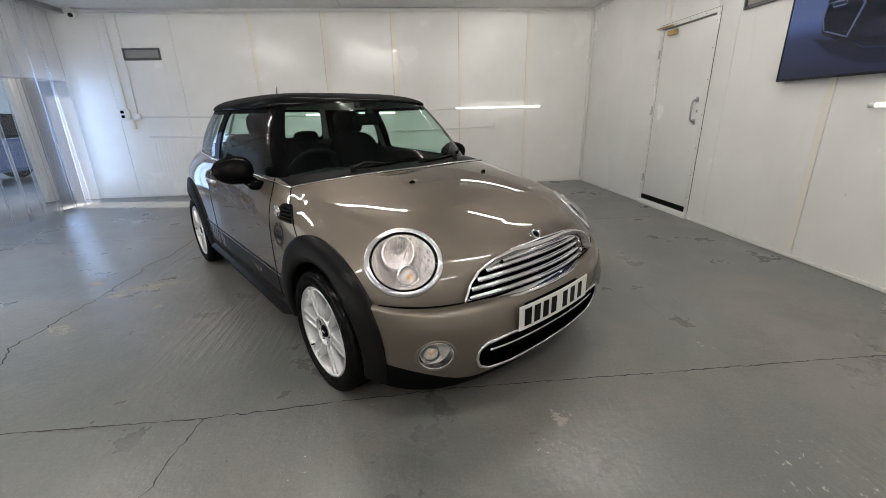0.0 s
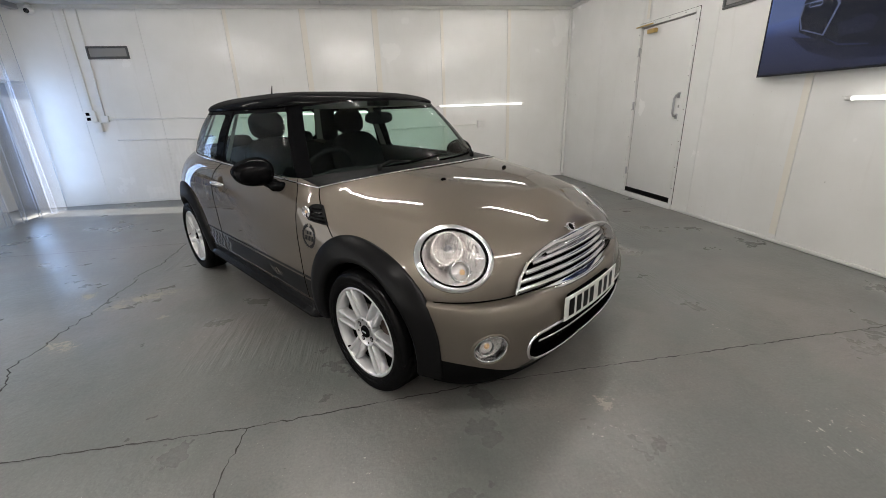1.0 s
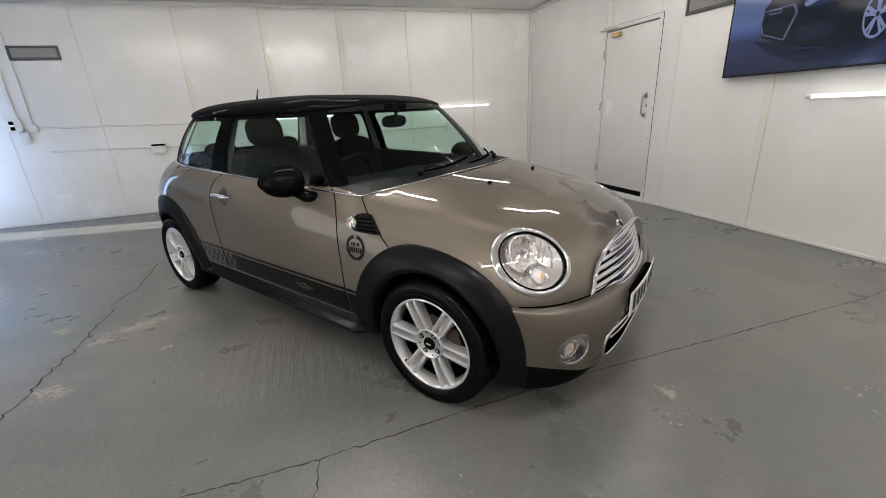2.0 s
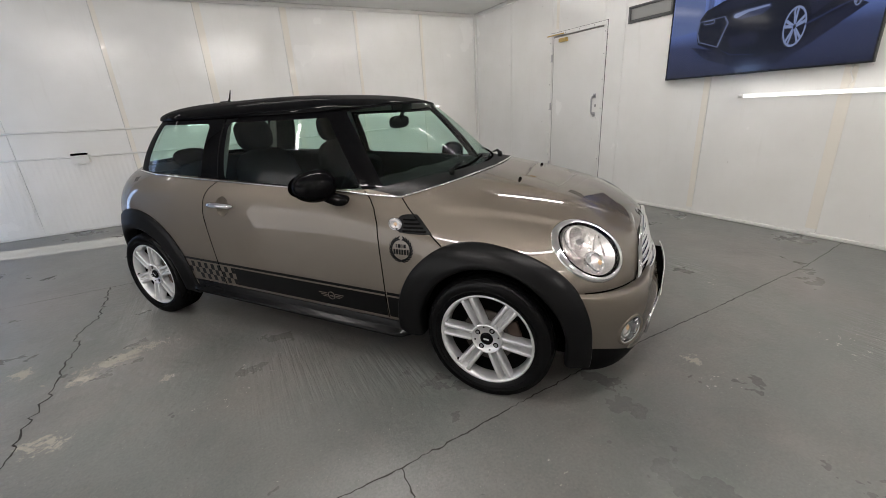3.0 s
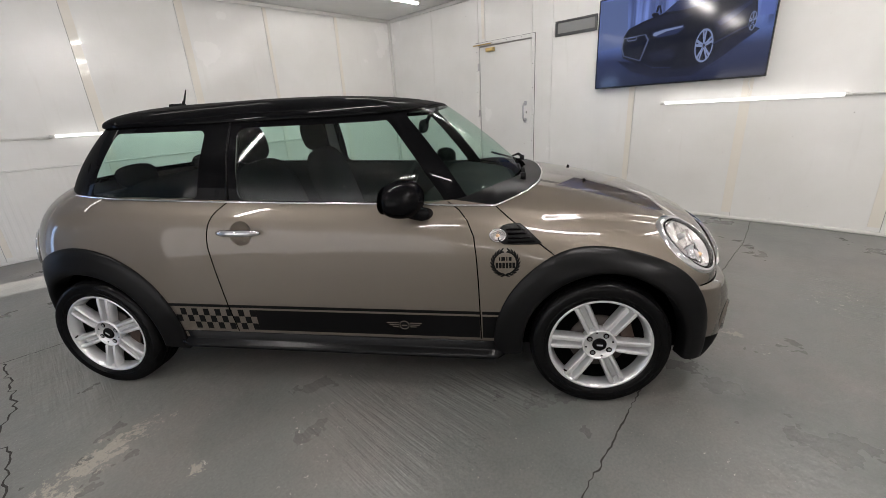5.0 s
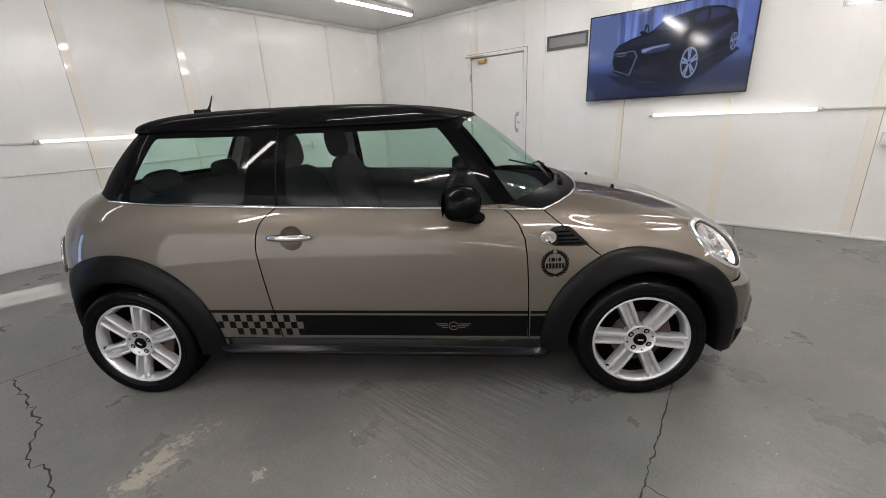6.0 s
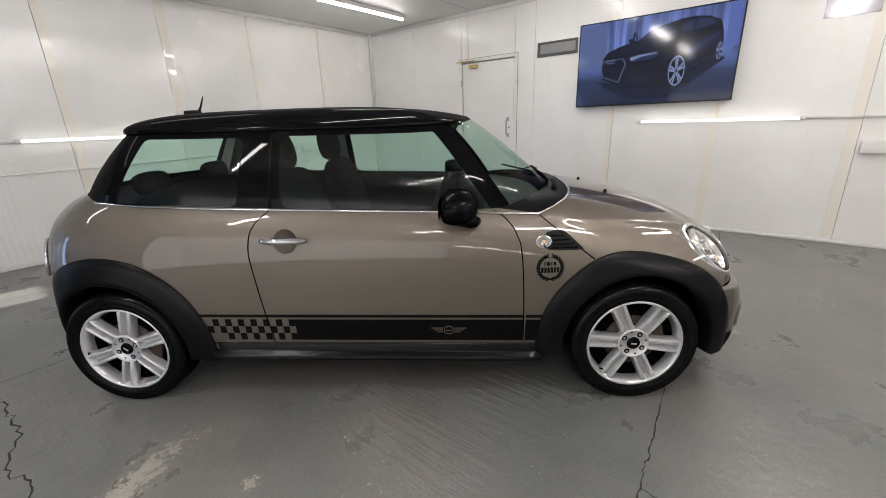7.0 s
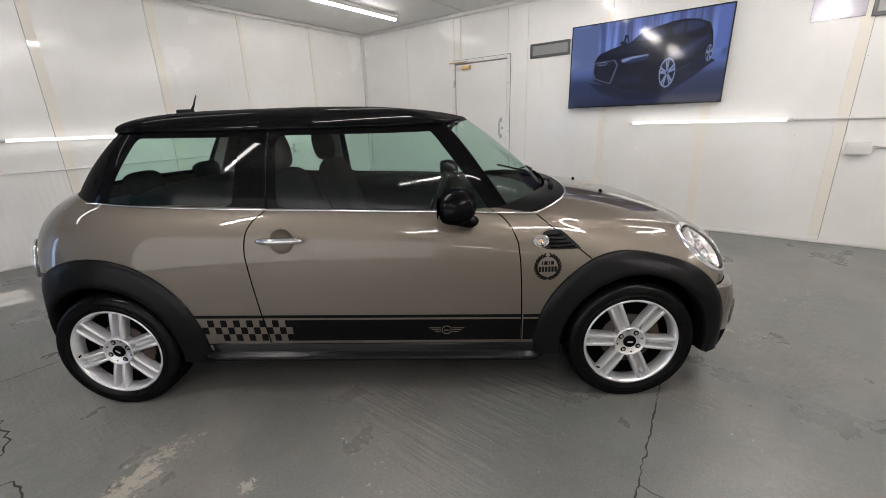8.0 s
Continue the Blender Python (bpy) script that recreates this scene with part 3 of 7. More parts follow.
# ---- door ----
def make_door():
    d = structure(new("door_1"), "closed white door with a grey pull handle and brass closer", "door")
    x = XR
    for y0, y1, z0, z1 in ((DY0 - 0.045, DY0, 0.055, DZ1 + 0.045), (DY1, DY1 + 0.045, 0.055, DZ1 + 0.045), (DY0, DY1, DZ1, DZ1 + 0.045)):
        part("door_frame", box_bm(x - 0.014, x + 0.03, y0, y1, z0, z1, 0.004, 2), WALL, d)
    leaf = part("door_leaf", box_bm(x + 0.010, x + 0.045, DY0 + 0.016, DY1 - 0.014, 0.125, DZ1 - 0.016, 0.003, 2), WALL, d)
    for y0, y1, z0, z1 in ((DY0 - 0.050, DY0 - 0.045, 0.06, DZ1 + 0.050), (DY1 + 0.045, DY1 + 0.050, 0.06, DZ1 + 0.050), (DY0 - 0.045, DY1 + 0.045, DZ1 + 0.045, DZ1 + 0.050)):
        part("frame_joint", box_bm(x - 0.003, x + 0.001, y0, y1, z0, z1), CRACK, d, "dirty joint round the door frame", False)
    part("door_gap", box_bm(x + 0.046, x + 0.06, DY0, DY1, DZ0, DZ1), DARK, d)
    part("threshold", box_bm(x - 0.03, x + 0.04, DY0 - 0.045, DY1 + 0.045, 0.0, DZ0 + 0.005, 0.006, 2), WALL, d, "scuffed white step under the door")
    part("rubber_seal", box_bm(x - 0.004, x + 0.03, DY0 + 0.008, DY1 - 0.008, DZ0 + 0.006, 0.124, 0.004, 2), RUBBER, d, "black rubber seal")
    V, F = tube_mesh([(x - 0.0, 2.245, 1.075), (x - 0.035, 2.245, 1.08), (x - 0.052, 2.245, 1.11), (x - 0.052, 2.245, 1.27), (x - 0.035, 2.245, 1.30), (x, 2.245, 1.305)], 0.012, 10, up=(0, 1, 0))
    h = mesh_object("pull_handle", V, F, STEEL, True, d, "grey metal pull handle")
    for z in (1.075, 1.305):
        part("rose", box_bm(x - 0.006, x + 0.004, 2.222, 2.268, z - 0.03, z + 0.03, 0.006, 2), STEEL, d)
    part("lock", box_bm(x - 0.004, x + 0.004, 2.215, 2.235, 1.17, 1.20, 0.002, 1), GREY_METAL, d)
    part("door_closer", box_bm(x - 0.045, x + 0.003, 2.76, 2.90, 2.035, 2.085, 0.01, 2), BRASS, d, "brass door closer")
    part("closer_arm", box_bm(x - 0.05, x - 0.035, 2.80, 3.12, 2.13, 2.145, 0.003, 1), BRASS, d)
    for z in (0.35, 1.20, 1.85):
        part("hinge", box_bm(x - 0.02, x - 0.002, DY1 - 0.012, DY1 + 0.012, z - 0.05, z + 0.05, 0.005, 2), STEEL, d)
    for z in (0.25, 0.5, 0.8, 1.15, 1.5, 1.8, 2.05):
        for y in (DY0 - 0.024, DY1 + 0.024):
            part("screw", box_bm(x - 0.018, x - 0.013, y - 0.006, y + 0.006, z - 0.006, z + 0.006, 0.002, 1), GREY_METAL, d)
    for y in (2.3, 2.55, 2.8):
        part("screw", box_bm(x - 0.018, x - 0.013, y - 0.006, y + 0.006, DZ1 + 0.017, DZ1 + 0.029, 0.002, 1), GREY_METAL, d)


make_door()


# ---- lamps ----
def tube_lamp(name, p0, p1, normal, label, batten=False, glow=None):
    """A slim tube light from p0 to p1 on a wall or ceiling whose normal is given."""
    t = thing(name, label, "tube light", "tube lights")
    p0, p1, n = Vector(p0), Vector(p1), Vector(normal)
    ax = (p1 - p0).normalized()
    V, F = tube_mesh([p0 + ax * 0.02, p1 - ax * 0.02], 0.016, 10)
    if batten:
        # a wide, shallow cover that throws its light downwards
        V, F = [], []
        prof = [(-0.022, 0.004), (-0.020, -0.010), (-0.010, -0.019), (0.010, -0.019), (0.020, -0.010), (0.022, 0.004)]
        for p in (p0 + ax * 0.02, p1 - ax * 0.02):
            V += [(p.x, p.y + a, p.z + b) for a, b in prof]
        F = [(k, k + 1, k + 7, k + 6) for k in range(5)]
    mesh_object("diffuser", V, F, glow or (LAMP if batten else WALL_LAMP), True, t, "glowing white tube")
    for p in (p0, p1):
        V, F = tube_mesh([p - ax * 0.022, p + ax * 0.022], 0.018, 10)
        mesh_object("end_cap", V, F, WHITE_PLASTIC, True, t)
    w = 0.045 if batten else 0.014
    a, b = p0 - n * (0.005 if batten else 0.02), p1 - n * (0.052 if batten else 0.045)
    lo = [min(a[i], b[i]) for i in range(3)]
    hi = [max(a[i], b[i]) for i in range(3)]
    for i in range(3):
        if abs(ax[i]) < 0.5 and abs(n[i]) < 0.5:
            lo[i], hi[i] = lo[i] - w, hi[i] + w
    part("batten", box_bm(lo[0], hi[0], lo[1], hi[1], lo[2], hi[2], 0.004, 2), WHITE_PLASTIC, t, "white mounting batten")
    return t


tube_lamp("wall_tube_light", (XR - 0.05, 0.44, 1.216), (XR - 0.05, -1.03, 1.216), (-1, 0, 0), "lit white tube light level on the wall under the screen")
tube_lamp("wall_tube_light", (0.64, YB - 0.05, 1.30), (2.13, YB - 0.05, 1.30), (0, -1, 0), "lit white tube light level on the panelled wall")
tube_lamp("wall_tube_light", (-1.84, YB - 0.05, 1.25), (-0.35, YB - 0.05, 1.25), (0, -1, 0), "lit white tube light level on the panelled wall")
# two added tubes out of view, extra strong, as side light for the car
for y in (-2.75, -4.4):
    tube_lamp("wall_tube_light", (XL + 0.07, y, 1.28), (XL + 0.07, y - 1.49, 1.28), (1, 0, 0), "unseen tube light added on the plain wall to light the car flank", glow=FLANK_FILL)
CEILING_TUBES = [(x, y) for y in (3.70, 1.12, -1.45) for x in (0.92, -1.68, -4.28)] + [(0.92, -3.6), (-1.68, -3.6)]
# strength chosen by row: weak near the back wall, strong on the curtain side
for x, y in CEILING_TUBES:
    tube_lamp("ceiling_light", (x, y, H - 0.055), (x + 1.5, y, H - 0.055), (0, 0, -1), "lit white tube light on a batten under the ceiling", True,
              (LAMP_LOW if x > 0 else LAMP_DIM) if y > 3 else LAMP if x > 0 else LAMP_STRONG)


# ---- things on the walls ----
def conduit(pts, r, label):
    V, F = tube_mesh(pts, r, 8)
    return tagged(mesh_object("conduit", V, F, WHITE_PLASTIC), label, "conduit")


conduit([(-4.50, YB - 0.012, 1.280), (-3.0, YB - 0.012, 1.250), (-1.85, YB - 0.012, 1.238)], 0.011, "white conduit pipe along the panelled wall")
conduit([(-4.35, YB - 0.012, 0.970), (-3.0, YB - 0.012, 0.938), (-1.4, YB - 0.012, 0.935), (1.33, YB - 0.012, 0.985)], 0.010, "thin white conduit pipe along the panelled wall")
conduit([(-0.3, YB - 0.012, 1.25), (0.6, YB - 0.012, 1.30)], 0.008, "thin white cable conduit between two tube lights")
conduit([(XR - 0.012, -1.06, 1.216), (XR - 0.012, YF + 0.1, 1.216)], 0.010, "white conduit pipe from the tube light")
conduit([(XR - 0.012, -1.66, 0.955), (XR - 0.012, YF + 0.1, 0.955)], 0.010, "white conduit pipe from the junction box")
conduit([(-4.42, YB - 0.010, 2.74), (-4.44, YB - 0.010, 1.32)], 0.009, "thin upright white conduit pipe")
V, F = tube_mesh([(XR - 0.03, -0.31, 1.41), (XR - 0.02, -0.30, 1.36), (XR - 0.012, -0.325, 1.30), (XR - 0.02, -0.31, 1.24)], 0.004, 6)
tagged(mesh_object("cable", V, F, WHITE_PLASTIC), "short white cable hanging below the screen", "cable")


def wall_box(name, x0, x1, y0, y1, z0, z1, label, category, material=None, bevel=0.008):
    return tagged(part(name, box_bm(x0, x1, y0, y1, z0, z1, bevel, 2), material or WHITE_PLASTIC), label, category)


wall_box("trunking", -4.63, -4.575, YB - 0.022, YB - 0.001, 1.38, H - 0.06, "white upright cable trunking on the wall", "trunking", bevel=0.003)
wall_box("junction_box", XR - 0.06, XR - 0.001, -1.66, -1.485, 0.89, 1.0, "pale grey junction box on the wall", "junction box")
wall_box("junction_box", 1.32, 1.45, YB - 0.055, YB - 0.001, 0.925, 1.045, "white junction box at the end of a conduit", "junction box")
wall_box("junction_box", -4.60, -4.50, YB - 0.06, YB - 0.001, 1.10, 1.23, "small white junction box below the socket", "junction box")
wall_box("junction_box", -4.49, -4.39, YB - 0.04, YB - 0.001, 1.24, 1.33, "small white box on the conduit", "junction box", bevel=0.005)
jb = thing("junction_box", "white junction box with an open dark top, on the conduit", "junction box")
part("body", box_bm(-3.15, -2.98, YB - 0.075, YB - 0.001, 0.862, 0.962, 0.006, 2), WHITE_PLASTIC, jb)
part("slot", box_bm(-3.152, -2.992, YB - 0.070, YB - 0.002, 0.963, 0.986, 0.003, 1), DARK, jb, "dark open slot")
part("lip", box_bm(-3.10, -3.03, YB - 0.079, YB - 0.070, 0.848, 0.866, 0.003, 1), WHITE_PLASTIC, jb)
so = thing("power_socket", "white double power socket with dark outlets", "socket")
part("body", box_bm(-4.70, -4.54, YB - 0.05, YB - 0.001, 1.25, 1.40, 0.008, 2), WHITE_PLASTIC, so)
for z in (1.29, 1.36):
    part("outlet", box_bm(-4.665, -4.615, YB - 0.058, YB - 0.049, z - 0.022, z + 0.022, 0.004, 2), DARK, so, "dark outlet")


DARK_METAL = mat("dark_grey_metal", (0.13, 0.13, 0.13), 0.45, 0.5)


def wall_vent(to_world, w, h, label):
    v = thing("wall_vent", label, "vent", "wall vents")
    v.matrix_world = to_world
    for a in ((-w / 2, w / 2, -0.02, 0, h / 2 - 0.02, h / 2), (-w / 2, w / 2, -0.02, 0, -h / 2, -h / 2 + 0.02), (-w / 2, -w / 2 + 0.022, -0.02, 0, -h / 2 + 0.02, h / 2 - 0.02),
              (w / 2 - 0.022, w / 2, -0.02, 0, -h / 2 + 0.02, h / 2 - 0.02)):
        part("frame", box_bm(*a, 0.003, 1), DARK_METAL, v, "dark grey frame")
    part("backing", box_bm(-w / 2 + 0.02, w / 2 - 0.02, -0.004, -0.001, -h / 2 + 0.02, h / 2 - 0.02), DARK_METAL, v)
    part("flap", box_bm(-w / 2 + 0.030, w / 2 - 0.030, -0.010, -0.004, -h / 2 + 0.034, h / 2 - 0.026, 0.003, 1), GREY_METAL, v, "plain grey flap")
    return v


wall_vent(pose(-4.165, YB - 0.001, 2.187), 0.54, 0.17, "grey metal vent with a closed flap high on the panelled wall")
wall_vent(pose(XR - 0.001, 1.535, 2.155, 0, 0, -90), 0.54, 0.175, "grey metal vent with a closed flap beside the screen")
wall_vent(pose(XR - 0.001, -1.70, 2.155, 0, 0, -90), 0.54, 0.175, "grey metal vent with a closed flap high on the wall")
pl = thing("metal_plate", "pale grey metal sheet screwed to the wall", "metal plate")
part("sheet", box_bm(XR - 0.006, XR - 0.001, -1.395, -1.02, 2.08, 2.45, 0.002, 1), mat("plate_metal", (0.50, 0.48, 0.53), 0.14, 0.35), pl)
for y in (-1.04, -1.375):
    part("screw", box_bm(XR - 0.010, XR - 0.005, y - 0.007, y + 0.007, 2.093, 2.107, 0.002, 1), GREY_METAL, pl)

cc = thing("security_camera", "white dome security camera with a dark lens", "camera", at=pose(-4.95, YB - 0.075, H - 0.085))
bm = bmesh.new()
bmesh.ops.create_uvsphere(bm, u_segments=20, v_segments=12, radius=0.058)
part("ball", bm, WHITE_PLASTIC, cc)
V, F = tube_mesh([(0, 0.07, 0.02), (0, 0.0, 0.05), (0, 0.0, 0.083)], 0.03, 12)
mesh_object("mount", V, F, WHITE_PLASTIC, True, cc)
V, F = tube_mesh([(0, -0.03, -0.012), (0.004, -0.062, -0.022)], 0.030, 14)
mesh_object("lens", V, F, TV_BLACK, True, cc, "dark lens")


# ---- screen on the wall, showing a still of a dark car in a blue-lit bay ----
def screen_mat():
    m = bpy.data.materials.new("screen_picture")
    m.use_nodes = True
    b = bsdf(m)
    b.inputs["Base Color"].default_value = (0.004, 0.004, 0.006, 1)
    b.inputs["Roughness"].default_value = 0.09
    v = coords(m)
    sep = m.node_tree.nodes.new("ShaderNodeSeparateXYZ")
    wire(m, v, sep.inputs[0])
    up = ramp(m, sep.outputs["Z"], [(0.0, (0.014, 0.018, 0.045)), (0.30, (0.030, 0.042, 0.11)), (0.42, (0.09, 0.14, 0.36)), (0.7, (0.13, 0.19, 0.46)), (0.94, (0.10, 0.14, 0.36))])
    wv = node(m, "ShaderNodeTexNoise", Scale=1.0, Detail=3.0)
    wire(m, coords(m, (1, 16, 0.6)), wv.inputs["Vector"])
    streak = ramp(m, wv.outputs["Fac"], [(0.4, grey(0.55)), (0.66, grey(1.5))])
    mask = ramp(m, sep.outputs["Z"], [(0.42, grey(0.0)), (0.5, grey(1.0))])
    c = mixc(m, mask, up, mixc(m, 1.0, up, streak, 'MULTIPLY'))
    wire(m, c, b.inputs["Emission Color"])
    b.inputs["Emission Strength"].default_value = 0.26
    return m


def picture_mat(name, color, strength=0.26):
    m = mat(name, (0.004, 0.004, 0.006), 0.09)
    bsdf(m).inputs["Emission Color"].default_value = (*color, 1)
    bsdf(m).inputs["Emission Strength"].default_value = strength
    return m


def make_tv():
    t = thing("wall_screen", "large flat wall screen showing a dark car in blue light", "television", at=pose(XR - 0.07, 0.395, 1.413))
    W, HH = 1.65, 0.94
    part("casing", box_bm(0.002, 0.05, -W / 2, W / 2, 0, HH, 0.006, 2), TV_BLACK, t, "thin black casing")
    part("mount", box_bm(0.05, 0.069, -0.3, 0.3, 0.25, 0.7), TV_BLACK, t)
    part("picture", box_bm(-0.0005, 0.0015, -W / 2 + 0.012, W / 2 - 0.012, 0.016, HH - 0.012), screen_mat(), t, "blue picture", False)
    for y0, y1, z0, z1 in ((-W / 2, W / 2, 0, 0.015), (-W / 2, W / 2, HH - 0.011, HH), (-W / 2, -W / 2 + 0.011, 0.015, HH - 0.011), (W / 2 - 0.011, W / 2, 0.015, HH - 0.011)):
        part("bezel", box_bm(-0.004, 0.002, y0, y1, z0, z1, 0.001, 1), TV_BLACK, t)
    # the picture's flat shapes; u runs to the viewer's right, 0..1, w up, 0..1
    dark = picture_mat("picture_dark", (0.004, 0.006, 0.016))
    mid = picture_mat("picture_mid", (0.02, 0.03, 0.085))
    deep = picture_mat("picture_deep", (0.010, 0.013, 0.034))
    rim_m = picture_mat("picture_rim", (0.10, 0.125, 0.22))
    pale = picture_mat("picture_pale", (0.20, 0.25, 0.42))

    def flat(name, pts, material, lift):
        V = [(-0.001 - lift, W / 2 - 0.012 - u * (W - 0.024), 0.016 + w * (HH - 0.03)) for u, w in pts]
        mesh_object(name, V, [tuple(range(len(V)))], material, False, t)

    def oval(u, w, ru, rw, n=24):
        return [(u + ru * math.cos(2 * math.pi * i / n), w + rw * math.sin(2 * math.pi * i / n)) for i in range(n)]

    flat("wall_picture", [(0.005, 0.985), (0.187, 0.985), (0.202, 0.463), (0.008, 0.434)], picture_mat("picture_wall", (0.10, 0.14, 0.30)), -0.0003)
    flat("post_picture", [(0.927, 0.995), (0.990, 0.995), (0.994, 0.556), (0.927, 0.565)], picture_mat("picture_post", (0.10, 0.15, 0.42)), -0.0003)
    flat("car_picture", [(0.164, 0.436), (0.18, 0.323), (0.257, 0.256), (0.376, 0.157), (0.524, 0.132), (0.627, 0.15), (0.701, 0.185), (0.779, 0.366), (0.868, 0.444), (0.91, 0.488), (0.918, 0.558), (0.908, 0.728),
                         (0.887, 0.841), (0.82, 0.897), (0.742, 0.918), (0.664, 0.91), (0.568, 0.877), (0.486, 0.835), (0.414, 0.74), (0.296, 0.694), (0.207, 0.638), (0.175, 0.56)], dark, 0.0)
    flat("windscreen_picture", [(0.424, 0.75), (0.487, 0.823), (0.569, 0.859), (0.62, 0.835), (0.649, 0.77), (0.592, 0.748), (0.508, 0.74)], mid, 0.0006)
    flat("window_picture", [(0.689, 0.76), (0.666, 0.829), (0.713, 0.88), (0.79, 0.888), (0.845, 0.863), (0.859, 0.809), (0.783, 0.778)], mid, 0.0006)
    flat("pillar_picture", [(0.735, 0.765), (0.745, 0.885), (0.757, 0.887), (0.752, 0.770)], dark, 0.0012)
    flat("bonnet_picture", [(0.243, 0.619), (0.315, 0.674), (0.422, 0.72), (0.544, 0.711), (0.597, 0.67), (0.497, 0.636), (0.374, 0.606)], deep, 0.0006)
    flat("flank_picture", [(0.701, 0.588), (0.775, 0.66), (0.848, 0.714), (0.894, 0.746), (0.908, 0.63), (0.859, 0.562), (0.787, 0.483), (0.736, 0.418)], deep, 0.0006)
    flat("flank_glint", [(0.72, 0.565), (0.80, 0.65), (0.88, 0.72), (0.885, 0.69), (0.82, 0.60), (0.745, 0.52)], mid, 0.0012)
    flat("grille_picture", [(0.172, 0.544), (0.321, 0.556), (0.344, 0.487), (0.301, 0.263), (0.183, 0.34), (0.164, 0.436)], rim_m, 0.0006)
    flat("grille_dark", [(0.180, 0.535), (0.314, 0.546), (0.333, 0.484), (0.294, 0.278), (0.190, 0.348), (0.173, 0.436)], dark, 0.0012)
    for k in range(4):
        flat("badge_picture", oval(0.212 + 0.014 * k, 0.523, 0.010, 0.022, 14), pale, 0.0018)
        flat("badge_gap", oval(0.212 + 0.014 * k, 0.523, 0.007, 0.015, 14), dark, 0.0024)
        flat("grille_line", [(0.185, 0.47 - 0.04 * k), (0.318 - 0.008 * k, 0.465 - 0.05 * k), (0.318 - 0.008 * k, 0.460 - 0.05 * k), (0.185, 0.464 - 0.04 * k)], deep, 0.0018)
    flat("lamp_picture", [(0.357, 0.561), (0.429, 0.582), (0.544, 0.593), (0.551, 0.558), (0.507, 0.505), (0.397, 0.497), (0.363, 0.526)], mid, 0.0006)
    flat("lamp_glint", [(0.370, 0.552), (0.430, 0.572), (0.540, 0.583), (0.538, 0.566), (0.440, 0.548), (0.380, 0.512), (0.366, 0.526)], pale, 0.0012)
    flat("mirror_picture", [(0.345, 0.755), (0.359, 0.767), (0.384, 0.759), (0.393, 0.726), (0.376, 0.711), (0.352, 0.723)], dark, 0.0006)
    flat("door_edge", [(0.37, 0.768), (0.377, 0.834), (0.395, 0.83), (0.408, 0.747), (0.399, 0.743), (0.389, 0.813), (0.382, 0.765)], dark, 0.0006)
    flat("intake_picture", [(0.349, 0.341), (0.475, 0.37), (0.513, 0.323), (0.5, 0.248), (0.372, 0.24)], deep, 0.0006)
    for u, w, ru, rw in ((0.670, 0.348, 0.050, 0.170), (0.900, 0.522, 0.018, 0.090)):
        flat("wheel_picture", oval(u, w, ru, rw), pale, 0.0006)
        flat("wheel_gap", oval(u, w, ru * 0.86, rw * 0.88), dark, 0.0012)
        for i in range(5):
            for tw in (-0.16, 0.16):
                a = 2 * math.pi * i / 5 + 0.4 + tw
                flat("spoke_picture", [(u + r * ru * 0.9 * math.cos(a + d), w + r * rw * 0.92 * math.sin(a + d)) for r, d in ((0.15, -0.6), (1.0, -0.09), (1.0, 0.09), (0.15, 0.6))], pale, 0.0018)
    for pts in ([(0.715, 0.362), (0.836, 0.459), (0.909, 0.503), (0.91, 0.494), (0.837, 0.444), (0.716, 0.343)], [(0.42, 0.745), (0.487, 0.832), (0.568, 0.874), (0.664, 0.905), (0.66, 0.895), (0.57, 0.862), (0.49, 0.822), (0.43, 0.745)],
                [(0.30, 0.255), (0.376, 0.172), (0.50, 0.150), (0.50, 0.160), (0.38, 0.186)]):
        flat("glint_picture", pts, mid, 0.0024)
    flat("shadow_picture", [(0.14, 0.30), (0.24, 0.16), (0.40, 0.06), (0.62, 0.05), (0.76, 0.20), (0.94, 0.44), (0.90, 0.48), (0.70, 0.30), (0.40, 0.20)], picture_mat("picture_shadow", (0.008, 0.011, 0.032)), -0.0002)


make_tv()


# ---- clear strip curtain and the yard behind it ----
cu = thing("strip_curtain", "clear plastic strip curtain hanging over a wide opening", "strip curtain")
part("rail", box_bm(XL - 0.05, XL + 0.05, -2.6, YB - 0.02, H - 0.07, H - 0.005, 0.006, 2), STEEL, cu, "steel hanging rail")
rnd = random.Random(11)
for i in range(29):
    y1 = 4.74 - i * 0.255
    n = 9
    V, F = [], []
    lean = rnd.uniform(-0.03, 0.03)
    curl = rnd.uniform(0.012, 0.045) * rnd.choice((-1, 1))
    for j in range(10):
        z = 0.012 + (H - 0.06 - 0.012) * j / 9
        for k in range(n):
            u = k / (n - 1)
            y = y1 - 0.30 * u
            x = XL + 0.022 * (i % 2) + curl * math.sin(math.pi * u) + lean * (1 - j / 9) + 0.014 * math.sin(5.0 * u + z * 1.3 + 2.1 * i)
            V.append((x, y, z))
    F = grid_faces(10, n)
    s = mesh_object("plastic_strip", V, F, PVC, True, cu)
    for k in (0, n - 1):
        mesh_object("strip_edge", *tube_mesh([V[j * n + k] for j in range(10)], 0.0035, 5, up=(1, 0, 0)), PVC_EDGE, True, s)

ground_m = mat("yard_concrete", (0.34, 0.33, 0.31), 0.85)
wire(ground_m, ramp(ground_m, noise_tex(ground_m, coords(ground_m), 0.9, 6.0), [(0.3, (0.26, 0.255, 0.24)), (0.7, (0.40, 0.39, 0.37))]), bsdf(ground_m).inputs["Base Color"])
structure(part("ground", box_bm(-400, XL - 0.151, -400, 400, -0.4, -0.02), ground_m, smooth=False), "pale worn concrete yard outside", "ground")
brick_m = mat("yard_wall", (0.5, 0.5, 0.5), 0.8)
